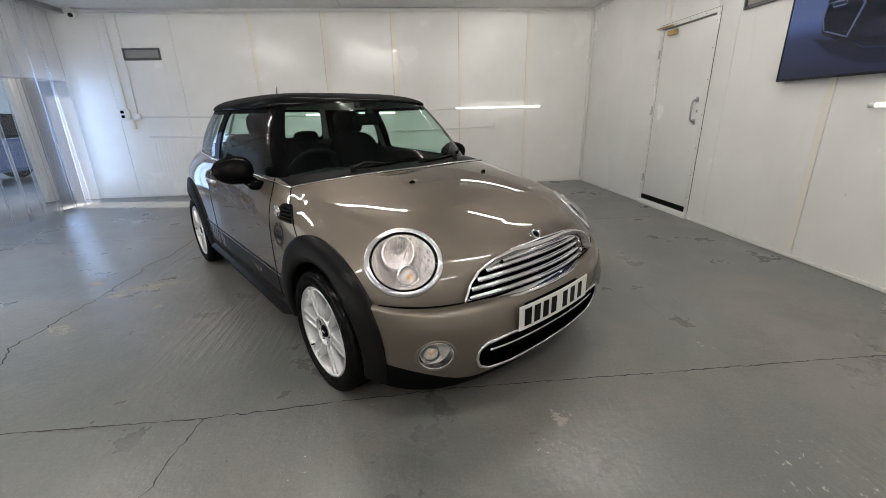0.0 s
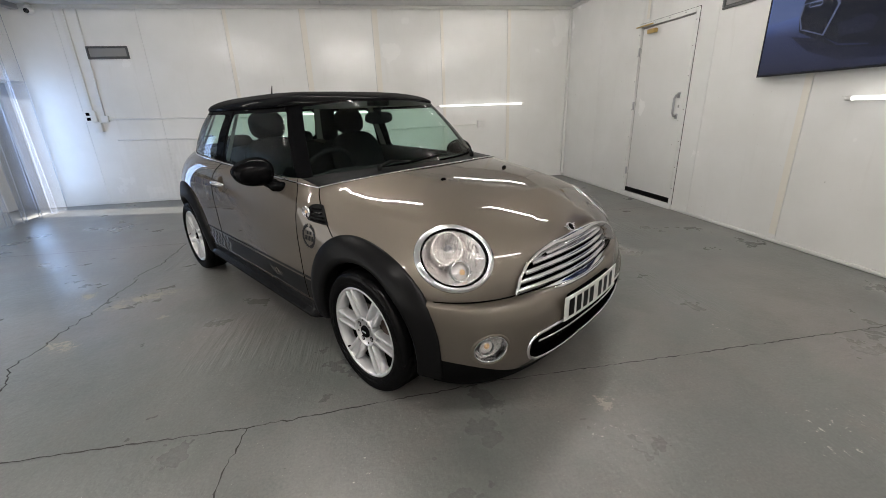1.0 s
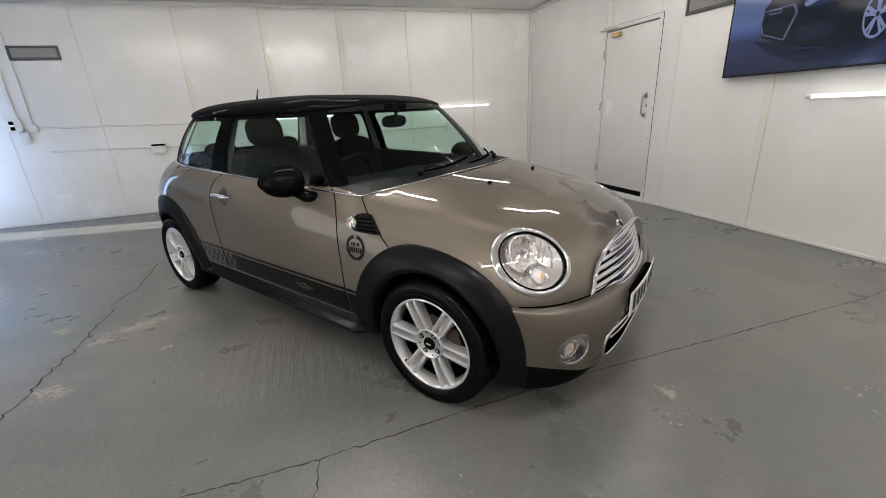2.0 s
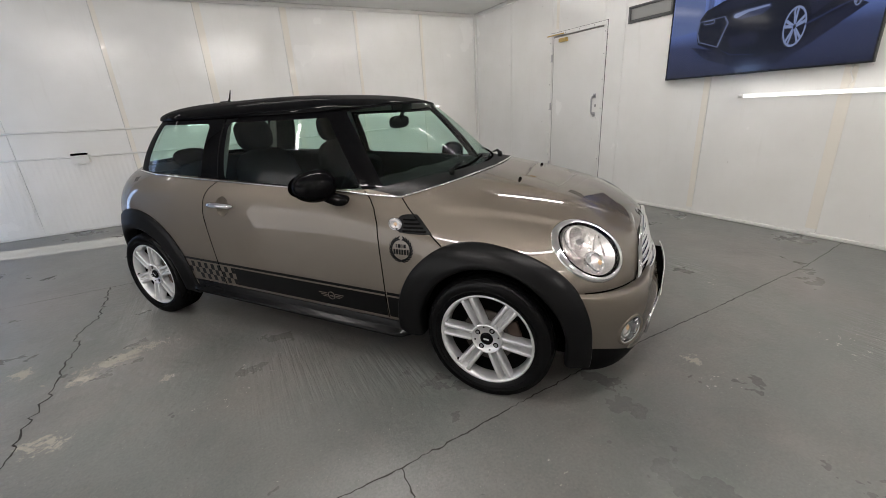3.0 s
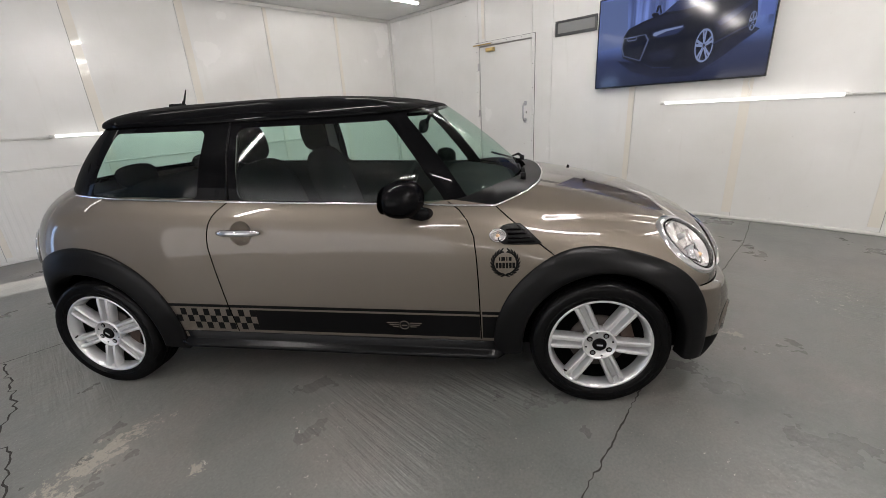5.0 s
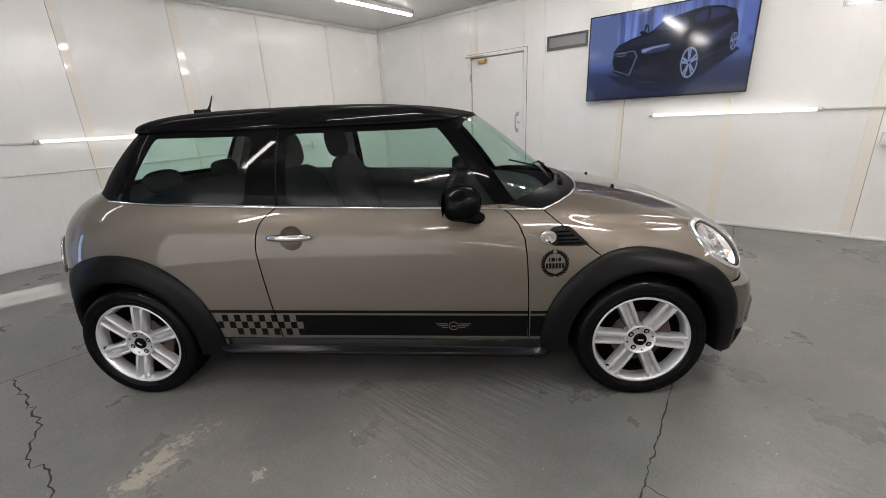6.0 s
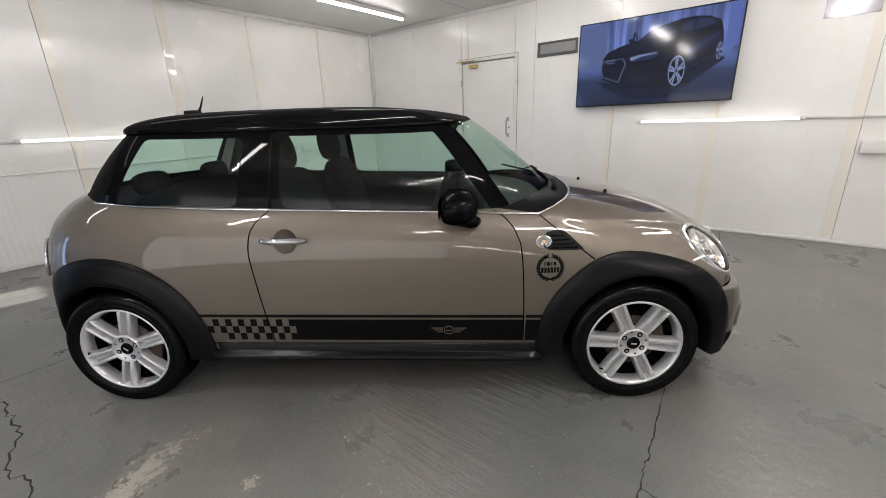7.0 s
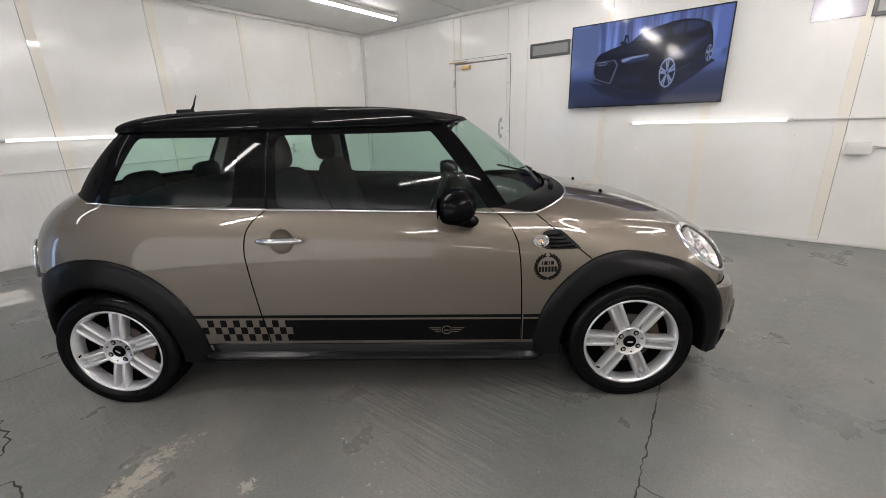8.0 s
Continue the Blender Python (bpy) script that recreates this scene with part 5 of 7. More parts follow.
roof_crown = smooth_curve([0.6, 0.9, 1.2, 1.6, 2.0, 2.4, 2.7], [1.366, 1.377, 1.386, 1.394, 1.392, 1.385, 1.376])
qs = 1 - (1 - np.linspace(0, 1, 46)) ** 2.2
ss = np.linspace(0, 10, 320, endpoint=False)
RV_ = []
for s_ in ss:
    sm = s_ if s_ <= 5 else 10 - s_
    e = loop_at(head_f, np.array(sm))
    sx = 1 if s_ <= 5 else -1
    ex, ey, ez = e
    lip = max(0, min(1, (sm - 0.5) / 0.9))
    lip = lip * lip * (3 - 2 * lip)
    back = max(0, min(1, (sm - 3.4) / 1.0))
    back = back * back * (3 - 2 * back)
    over = 1.004 + 0.010 * lip + 0.010 * back
    ex, ey = ex * over, 1.6 + (ey - 1.6) * over
    # a shallow dome that rolls over quickly at the sides and the back, softly at the front
    ka, kb = 4.0 + 1.0 * back, 0.90 - 0.28 * lip - 0.07 * back
    foot = ez + 0.006 * lip
    row = []
    for q in qs:
        y = 1.6 + (ey - 1.6) * q
        row.append((sx * ex * q, y, foot + (float(roof_crown(y)) - foot) * max(0.0, 1 - q ** ka) ** kb))
    row += [(sx * ex * 1.002, 1.6 + (ey - 1.6) * 1.002, ez + 0.002 * lip - 0.003), (sx * ex * 0.996, 1.6 + (ey - 1.6) * 0.996, ez - 0.004 - 0.006 * back), (sx * ex * 0.95, 1.6 + (ey - 1.6) * 0.95, ez - 0.004)]
    RV_ += row
nq = len(qs) + 3
mesh_object("roof", *joined((RV_, grid_faces(len(ss), nq, True))), GLOSS_BLACK, True, car, "gloss black roof panel")
# headlining under the roof
HLV = []
for s_ in ss[::4]:
    sm = s_ if s_ <= 5 else 10 - s_
    e = loop_at(head_f, np.array(sm))
    sx = 1 if s_ <= 5 else -1
    for q in (0, 0.4, 0.7, 0.9, 0.985):
        y = 1.6 + (e[1] - 1.6) * q
        HLV.append((sx * e[0] * q, y, (float(roof_crown(y)) - 0.032) * (1 - q ** 3.2) + (e[2] - 0.014) * q ** 3.2))
mesh_object("headlining", *joined((HLV, grid_faces(len(ss[::4]), 5, True))), LINING, True, car, "pale fabric headlining")

# bright strip round the foot of the glass
for side in (-1, 1):
    pts = [on_top(side * a, b, 0.004) for a, b in ((0.001, 0.203), (0.1, 0.204), (0.2, 0.21), (0.35, 0.23), (0.45, 0.255), (0.55, 0.30), (0.63, 0.365), (0.668, 0.41))]
    pts += [Vector((side * (float(chrome_x(y)) + 0.004), y, float(chrome_z(y)))) for y in np.linspace(0.45, 2.54, 60)]
    mesh_object("belt_trim", *tube_mesh(pts, [0.0045] * 8 + [0.0062] * 60, 8, flat=0.8), CHROME, True, car, "bright chrome strip")


# ---- shut lines ----
def seam(pts, width=0.0030):
    mesh_object("shut_line", *tube_mesh(pts, width, 6), DARK, True, car)


def dense(pts, step=0.02):
    o = []
    for a, b in zip(pts, pts[1:]):
        n = max(1, int(math.dist(a, b) / step))
        o += [(a[0] + (b[0] - a[0]) * i / n, a[1] + (b[1] - a[1]) * i / n) for i in range(n)]
    return o + [pts[-1]]


for side in (-1, 1):
    seam([on_side(y, z, -0.0004, side) for y, z in dense(DOOR[:8]) if z > 0.30])
    seam([on_side(y, z, -0.0004, side) for y, z in dense(DOOR[11:]) if z > 0.30 and z < 0.962])
    seam([on_side(0.45 - (0.89 - z) * 1.25, z, -0.0004, side) for z in np.linspace(0.70, 0.886, 14)])
seam([on_front(x, float(cut_z(-0.5)) - 0.004 + 0.10 * (abs(x) / 0.75) ** 4 * 0.25, 0.0) for x in np.linspace(-0.74, 0.74, 60)], 0.0035)


# ---- wheel-arch trims ----
def arch_trim(yc, side, a0, a1, inner=0.338, outer=0.462):
    def width(a):
        # the trim of the rear arch narrows where it runs down into the bumper
        if yc == 0.0:
            return 1.0 - 0.26 * max(0.0, min(1.0, (a - 115) / 60)) ** 1.5
        if a > 60:
            return 1.0
        t = max(0.0, (a - 4) / 56)
        return 0.34 + 0.66 * t * t * (3 - 2 * t)
    rows = [(outer, -0.012), (outer, 0.006), (outer - 0.006, 0.011), (outer - 0.045, 0.017), (inner + 0.030, 0.024), (inner + 0.010, 0.024), (inner, 0.018), (inner - 0.004, 0.004), (inner - 0.002, -0.05)]
    V, n = [], 70
    grid = np.zeros((n, len(rows), 3))
    for i in range(n):
        a = radians(a0 + (a1 - a0) * i / (n - 1))
        for k, (r, lift) in enumerate(rows):
            if r > inner:
                r = inner + (r - inner) * width(math.degrees(a))
                away = abs(math.degrees(a) - 104)
                if yc == 0.0 and away < 45:
                    # the front arch is a little flatter over the top
                    r -= 0.034 * math.cos(radians(away * 2)) ** 2 * (r - inner) / (outer - inner)
            y, z = yc + math.cos(a) * r, HUB + math.sin(a) * r
            p = on_side(y, max(z, 0.225), 0.0, side)
            q = on_side(y, max(z, 0.225), lift, side)
            grid[i, k] = (q.x, y + (q.y - p.y), z)
    for _ in range(6):
        x = grid[:, :, 0].copy()
        grid[1:-1, :, 0] = (x[:-2] + 2 * x[1:-1] + x[2:]) / 4
    V = [tuple(p) for p in grid.reshape(-1, 3)]
    mesh_object("arch_trim", V, grid_faces(n, len(rows)), CLADDING, True, car, "matt black wheel-arch trim")


for side in (-1, 1):
    arch_trim(0.0, side, -8, 190)
    arch_trim(WB, side, 2, 190, outer=0.468)
    V, F = [], []
    # dark liner of the wheel wells
    for yc in (0.0, WB):
        bm = bmesh.new()
        n = 24
        rows = []
        for i in range(n + 1):
            a = radians((4 + 172 * i / n) if yc else (4 + 190 * i / n))
            ly, lz = yc + 0.40 * math.cos(a), HUB + 0.40 * math.sin(a)
            edge = min(0.79, abs(on_side(ly, max(lz, 0.32), 0.0, side).x) - 0.012)
            rows.append([bm.verts.new((side * x, ly, lz)) for x in (0.44, edge)])
        for i in range(n):
            bm.faces.new((rows[i][0], rows[i + 1][0], rows[i + 1][1], rows[i][1]))
        bm.faces.new([r[0] for r in rows])
        part("wheel_liner", bm, DARK, car)
    # sill moulding
    V = []
    for y in np.linspace(0.385, 2.06, 60):
        for z, lift in ((0.312, 0.002), (0.306, 0.008), (0.272, 0.002), (0.266, 0.006), (0.256, 0.030), (0.246, 0.036), (0.236, 0.032), (0.222, 0.0), (0.215, -0.08)):
            zz = z - 0.018 + 0.018 * (y - 0.5)
            tuck = 0.10 * max(0.0, (0.47 - y) / 0.085) ** 2 + 0.05 * max(0.0, (y - 1.95) / 0.11) ** 2
            V.append((side * (0.800 + lift - tuck), y, zz))
    mesh_object("sill_trim", V, grid_faces(60, 9), SILL, True, car, "dark satin sill moulding")
part("underbody", box_bm(-0.66, 0.66, -0.42, 2.30, 0.19, 0.28, 0.02, 1), DARK, car)
part("bulkhead", box_bm(-0.66, 0.66, 0.36, 0.40, 0.22, 0.80), DARK, car)
part("engine_cover", box_bm(-0.40, 0.40, -0.45, 0.36, 0.24, 0.60), DARK, car)


# ---- wheels ----
def make_wheel():
    """A six twin-spoke wheel; its outer face looks to -x, its axle at the origin."""
    w = new("wheel")
    w.parent = car
    prof = [(0.203, -0.066), (0.214, -0.082), (0.230, -0.0905), (0.250, -0.0945), (0.268, -0.0935), (0.281, -0.088), (0.289, -0.078), (0.2935, -0.066), (0.295, -0.05)]
    for x in (-0.036, 0.0, 0.036):
        prof += [(0.295, x - 0.005), (0.288, x - 0.004), (0.288, x + 0.004), (0.295, x + 0.005)]
    prof += [(0.295, 0.05), (0.2935, 0.064), (0.287, 0.08), (0.262, 0.0925), (0.230, 0.0895), (0.203, 0.07)]
    V, F = lathe(prof, 96)
    tyre = mesh_object("tyre", V, F, RUBBER, True, w, "black rubber tyre")
    rings = mesh_object("tyre_rib", *lathe([(0.236, -0.0905), (0.238, -0.0945), (0.241, -0.0945), (0.243, -0.0930)], 96), RUBBER, True, tyre)
    V, F = lathe([(0.2245, -0.070), (0.2255, -0.082), (0.223, -0.0865), (0.2165, -0.0865), (0.2125, -0.082), (0.207, -0.070), (0.201, -0.045), (0.197, 0.0), (0.200, 0.07), (0.216, 0.078)], 96)
    mesh_object("rim", V, F, RIM, True, w, "silver alloy rim")
    for k in range(6):
        bm = bmesh.new()
        a0 = 2 * math.pi * k / 6 + radians(2)
        for sgn in (-1, 1):
            rows = []
            for r, off, hw, xf, xb in ((0.066, 0.0190, 0.0098, -0.0720, -0.040), (0.082, 0.0206, 0.0102, -0.0790, -0.036), (0.125, 0.0218, 0.0105, -0.0815, -0.036),
                                       (0.180, 0.0230, 0.0108, -0.0835, -0.040), (0.203, 0.0236, 0.0114, -0.0835, -0.042), (0.2150, 0.0246, 0.0150, -0.0790, -0.042)):
                ring = []
                for dy, dx in ((-hw - 0.002, xb), (-hw, xf + 0.010), (-hw + 0.004, xf + 0.002), (-hw + 0.010, xf), (hw - 0.010, xf), (hw - 0.004, xf + 0.002), (hw, xf + 0.010), (hw + 0.002, xb)):
                    t = sgn * off + dy
                    ca, sa = math.cos(a0), math.sin(a0)
                    ring.append(bm.verts.new((dx, r * ca - t * sa, r * sa + t * ca)))
                rows.append(ring)
            for i in range(len(rows) - 1):
                for j in range(7):
                    bm.faces.new((rows[i][j], rows[i][j + 1], rows[i + 1][j + 1], rows[i + 1][j]))
        # the thin web that joins the two bars
        rows = []
        for r, hw, xf in ((0.066, 0.010, -0.052), (0.10, 0.012, -0.047), (0.198, 0.012, -0.047), (0.209, 0.013, -0.060), (0.213, 0.014, -0.076)):
            ca, sa = math.cos(a0), math.sin(a0)
            rows.append([bm.verts.new((xf, r * ca - t * sa, r * sa + t * ca)) for t in (-hw, hw)])
        for a, b in zip(rows, rows[1:]):
            bm.faces.new((a[0], a[1], b[1], b[0]))
        part("spoke", bm, RIM, w, "silver twin spoke")
    hub = mesh_object("hub", *lathe([(0.0, -0.068), (0.030, -0.069), (0.034, -0.070), (0.062, -0.070), (0.065, -0.0745), (0.068, -0.0785), (0.072, -0.0785), (0.0755, -0.072), (0.077, -0.03)], 64), RIM, True, w)
    for k in range(8):
        a = 2 * math.pi * k / 8 + 0.5
        rr, size = (0.0505, 1.0) if k % 2 == 0 else (0.0585, 0.34)
        y, z = rr * math.cos(a), rr * math.sin(a)
        V, F = lathe([(0.0, -0.0718), (0.0118 * size, -0.0718), (0.0130 * size, -0.0705)], 18)
        hole = mesh_object("bolt_hole", [(x, yy + y, zz + z) for x, yy, zz in V], F, DARK, True, hub)
        if k % 2 == 0:
            V, F = lathe([(0.0, -0.0745), (0.0062, -0.0745), (0.0078, -0.0728), (0.0082, -0.071)], 6)
            mesh_object("bolt", [(x, yy + y, zz + z) for x, yy, zz in V], F, STEEL, False, hub, "steel wheel bolt")
    mesh_object("hub_cap", *lathe([(0.0, -0.0785), (0.022, -0.078), (0.029, -0.076), (0.031, -0.070)], 32), GLOSS_BLACK, True, w, "black centre cap")
    part("cap_mark", box_bm(-0.0795, -0.0780, -0.013, 0.013, -0.004, 0.004, 0.0005, 1), RIM, w, "silver bar on the cap")
    mesh_object("brake_disc", *lathe([(0.06, -0.037), (0.128, -0.037), (0.128, -0.031), (0.06, -0.031)], 48), mat("brake_iron", (0.045, 0.036, 0.032), 0.55, 0.5), True, w, "steel brake disc")
    mesh_object("brake_hat", *lathe([(0.0, -0.042), (0.072, -0.042), (0.076, -0.03)], 32), RUST, True, w, "rusty brake hub")
    # near-black disc that stands in for the shade between the spokes
    mesh_object("back_plate", *lathe([(0.0, -0.030), (0.205, -0.030)], 48), DARK, True, w)
    bm = box_bm(-0.044, -0.025, -0.055, 0.055, 0.10, 0.155, 0.008, 2)
    bmesh.ops.rotate(bm, verts=bm.verts, cent=(0, 0, 0), matrix=Matrix.Rotation(radians(70), 3, 'X'))
    part("caliper", bm, RUST, w)
    bm = bmesh.new()
    V, F = tube_mesh([(-0.074, 0.140, -0.143), (-0.090, 0.134, -0.137)], 0.004, 8)
    mesh_object("valve", V, F, DARK, True, w)
    # the metal wheel is a little smaller than first drawn; the tyre keeps its size
    for ob in w.children:
        if ob.name.split(".")[0] != "tyre":
            for o in (ob, *ob.children):
                for v in o.data.vertices:
                    v.co.y, v.co.z = v.co.y * 0.972, v.co.z * 0.972
    return w


wheel = make_wheel()
wheel.matrix_basis = pose(-0.730, 0.008, 0.288, 3)
copy_thing(wheel, pose(-0.730, WB - 0.018, 0.288, 40))
copy_thing(wheel, pose(0.730, 0.0, 0.288, 0, 0, 180))
copy_thing(wheel, pose(0.730, WB, 0.288, 40, 0, 180))


# ---- headlamps ----
def oval_sheet(qs_, lift_f, n=56):
    V, F = [], []
    for q in qs_:
        for i in range(n):
            V.append(on_lamp(2 * math.pi * i / n, max(q, 0.001), lift_f(q)))
    for r in range(len(qs_) - 1):
        for i in range(n):
            j = (i + 1) % n
            F.append((r * n + i, r * n + j, (r + 1) * n + j, (r + 1) * n + i))
    return V, F


def flip(m, side):
    return m if side < 0 else mirrored([tuple(v) for v in m[0]], m[1])


for side in (-1, 1):
    lamp = new("headlamp")
    lamp.parent = car
    lamp["label"] = "clear oval headlamp in a chrome ring"
    ring = [(0.90, -0.004), (0.905, 0.006), (0.925, 0.0085), (0.985, 0.0080), (1.04, 0.0055), (1.065, 0.002), (1.07, -0.004)]
    V, F = [], []
    n = 72
    for q, l in ring:
        for i in range(n):
            V.append(on_lamp(2 * math.pi * i / n, q, l))
    for r in range(len(ring) - 1):
        for i in range(n):
            j = (i + 1) % n
            F.append((r * n + i, r * n + j, (r + 1) * n + j, (r + 1) * n + i))
    mesh_object("chrome_ring", *flip((V, F), side), CHROME, True, lamp, "bright chrome ring")
    V, F = oval_sheet([0, 0.15, 0.3, 0.45, 0.6, 0.72, 0.82, 0.895], lambda q: 0.004 + 0.014 * (1 - q * q))
    mesh_object("lens", *flip((V, F), side), LENS, True, lamp, "clear plastic lens")
    gasket = [(0.84, -0.012), (0.86, 0.004), (0.905, 0.006)]
    V, F = oval_sheet([q for q, _ in gasket], lambda q: dict(gasket)[q])
    mesh_object("gasket", *flip((V, F), side), DARK, True, lamp, "black inner rim")
    V, F = oval_sheet([0, 0.2, 0.4, 0.6, 0.75, 0.85], lambda q: -0.075 * (1 - (q / 0.86) ** 2.2) - 0.006)
    mesh_object("reflector", *flip((V, F), side), REFLECTOR, True, lamp, "bright reflector bowl")
    def bowl(nm, du, dv, r, dep, rows_, m_, squash=1.0, label=""):
        c = HL + HU * (du * RU) + HVv * (dv * RV) + HN * dep
        V, F, n = [], [], 32
        for q, l in rows_:
            for i in range(n):
                a = 2 * math.pi * i / n
                V.append(c + HU * (math.cos(a) * r * q * squash) + HVv * (math.sin(a) * r * q) + HN * l)
        for k in range(len(rows_) - 1):
            for i in range(n):
                j = (i + 1) % n
                F.append((k * n + i, k * n + j, (k + 1) * n + j, (k + 1) * n + i))
        return mesh_object(nm, *flip((V, F), side), m_, True, lamp, label)

    bowl("main_bowl", 0.20, 0.22, 0.070, -0.045, [(0.05, -0.03), (0.3, -0.027), (0.6, -0.014), (0.9, 0.006), (1.0, 0.016), (1.05, 0.012), (1.06, -0.02)], REFLECTOR, 0.9, "faceted reflector bowl")
    bowl("bulb_shield", 0.20, 0.22, 0.014, -0.040, [(0.02, 0.03), (0.5, 0.028), (0.9, 0.02), (1.0, 0.0)], STEEL)
    bowl("projector_ring", -0.26, -0.36, 0.047, -0.028, [(0.70, 0.004), (0.74, 0.016), (0.86, 0.020), (0.98, 0.014), (1.05, -0.01)], CHROME, 1.0, "chrome projector ring")
    bowl("projector", -0.26, -0.36, 0.034, -0.030, [(0.02, 0.028), (0.35, 0.026), (0.7, 0.018), (0.95, 0.004), (1.0, 0.0)], FLUTED)
    bowl("turn_lamp", -0.30, -0.38, 0.012, -0.004, [(0.05, 0.010), (0.6, 0.007), (1.0, 0.0)], AMBER, 1.0, "amber bulb")
    for k in range(9):
        u = -0.62 + 0.155 * k
        h = 0.66 * math.sqrt(max(0.0, 1 - u * u))
        lo_, hi_ = (0.10, h) if u < 0.1 else (-h, -0.30)
        a = HL + HU * (u * RU) + HVv * (lo_ * RV) - HN * (0.052 - 0.03 * u * u)
        b = HL + HU * (u * RU) + HVv * (hi_ * RV) - HN * (0.030 - 0.01 * u * u)
        mesh_object("reflector_rib", *flip(tube_mesh([a, (a + b) / 2 - HN * 0.006, b], 0.0020, 6), side), REFLECTOR, True, lamp)
    a, b = HL - HU * (0.52 * RU) + HVv * (0.55 * RV) - HN * 0.018, HL - HU * (0.66 * RU) + HVv * (-0.05 * RV) - HN * 0.018
    mesh_object("divider", *flip(tube_mesh([a, (a + b) / 2 + HN * 0.004, b], 0.0038, 8), side), REFLECTOR, True, lamp)


# ---- front of the car ----
def front_outline(pts, n=90):
    """Even points along a mirrored outline given for x >= 0, top middle first."""
    full = [(x, z) for x, z in pts] + [(-x, z) for x, z in reversed(pts) if x > 1e-6]
    full.append(full[0])
    d = [0]
    for a, b in zip(full, full[1:]):
        d.append(d[-1] + math.dist(a, b))
    q = np.linspace(0, d[-1], n, endpoint=False)
    return list(zip(np.interp(q, d, [p[0] for p in full]), np.interp(q, d, [p[1] for p in full])))


GR = [(0.0, 0.672), (0.18, 0.668), (0.29, 0.654), (0.375, 0.628), (0.425, 0.592), (0.450, 0.55), (0.456, 0.515), (0.44, 0.505), (0.30, 0.494), (0.0, 0.488)]
grille = new("grille")
grille.parent = car
grille["label"] = "chrome-framed grille with level bright slats"


def grille_y(x, z):
    """The grille's own bowed, backward leaning face."""
    return -0.628 + 0.26 * (z - 0.50) + 0.42 * x * x


out_pts = [on_front(x, z, 0.005) if z > 0.53 else Vector((x, grille_y(x, z) - 0.012, z)) for x, z in front_outline(GR, 120)]
ring_in = [Vector((x * 0.915, grille_y(x * 0.915, 0.577 + (z - 0.577) * 0.72) - 0.004, 0.577 + (z - 0.577) * 0.72)) for x, z in front_outline(GR, 120)]
V, F = [], []
for a, b in zip(out_pts, ring_in):
    away = (a - b).normalized()
    lead = Vector((0, -1, 0.35)).normalized()
    V += [a + away * 0.017 - lead * 0.010, a + away * 0.017 + lead * 0.003, a + away * 0.011 + lead * 0.009, a + away * 0.0 + lead * 0.009, b * 0.35 + a * 0.65 + lead * 0.008,
          b * 0.7 + a * 0.3 + lead * 0.003, b + lead * 0.0, b - lead * 0.03]
mesh_object("surround", V, grid_faces(120, 8, True), CHROME, True, grille, "broad chrome surround")
V, F = [], []
for i in range(41):
    x = -0.45 + 0.9 * i / 40
    for j in range(9):
        z = 0.485 + 0.185 * j / 8
        V.append((x, grille_y(x, z) + 0.05, z))
mesh_object("mesh_back", V, grid_faces(41, 9), DARK, True, grille)
for k, (z, hw, ht) in enumerate(((0.654, 0.245, 0.0110), (0.630, 0.330, 0.0150), (0.598, 0.375, 0.0165), (0.565, 0.408, 0.0165), (0.532, 0.420, 0.0160))):
    V, F = [], []
    n = 50
    for i in range(n):
        u = -1 + 2 * i / (n - 1)
        x = hw * u
        zz = z - 0.012 * u * u
        y = grille_y(x, zz)
        for dy, dz in ((0.03, 0.004), (0.0, ht * 0.72), (-0.010, ht * 0.62), (-0.017, ht * 0.25), (-0.018, -ht * 0.3), (-0.012, -ht * 0.62), (0.03, -0.006)):
            V.append((x, y + dy, zz + dz))
    mesh_object("slat", V, grid_faces(n, 7), CHROME, True, grille, "bright chrome slat")
# bumper strip under the grille
V = [Vector((x, grille_y(x, 0.488) - 0.02, 0.492)) for x in np.linspace(-0.45, 0.45, 40)]
mesh_object("lower_bar", *tube_mesh(V, 0.010, 8), CHROME, True, grille)

low = new("lower_grille")
low.parent = car
low["label"] = "dark honeycomb lower grille in a chrome ring"
LG = [(x, z) for x, z in LOWGRILLE if x >= 0]
lg_edge = [on_front(x, z, 0.002) for x, z in front_outline(LG, 120)]
mesh_object("chrome_ring", *tube_mesh(lg_edge, 0.0075, 8, True, up=(0, 1, 0)), CHROME, True, low, "chrome ring")
# the dark tunnel behind the ring, and its back
deep_edge = [Vector((p.x * 0.985, p.y + 0.075, 0.28 + (p.z - 0.28) * 0.96)) for p in lg_edge]
mesh_object("tunnel", [tuple(p) for p in lg_edge + deep_edge], [(i, (i + 1) % 120, 120 + (i + 1) % 120, 120 + i) for i in range(120)], DARK, True, low)
V = [(x, -0.585 + 0.36 * x * x, z) for x in np.linspace(-0.50, 0.50, 41) for z in np.linspace(0.16, 0.40, 7)]
mesh_object("backing", V, grid_faces(41, 7), DARK, True, low)
HONEY = mat("grille_plastic", (0.0018, 0.0018, 0.0018), 0.5, spec=0.03)
bm = bmesh.new()
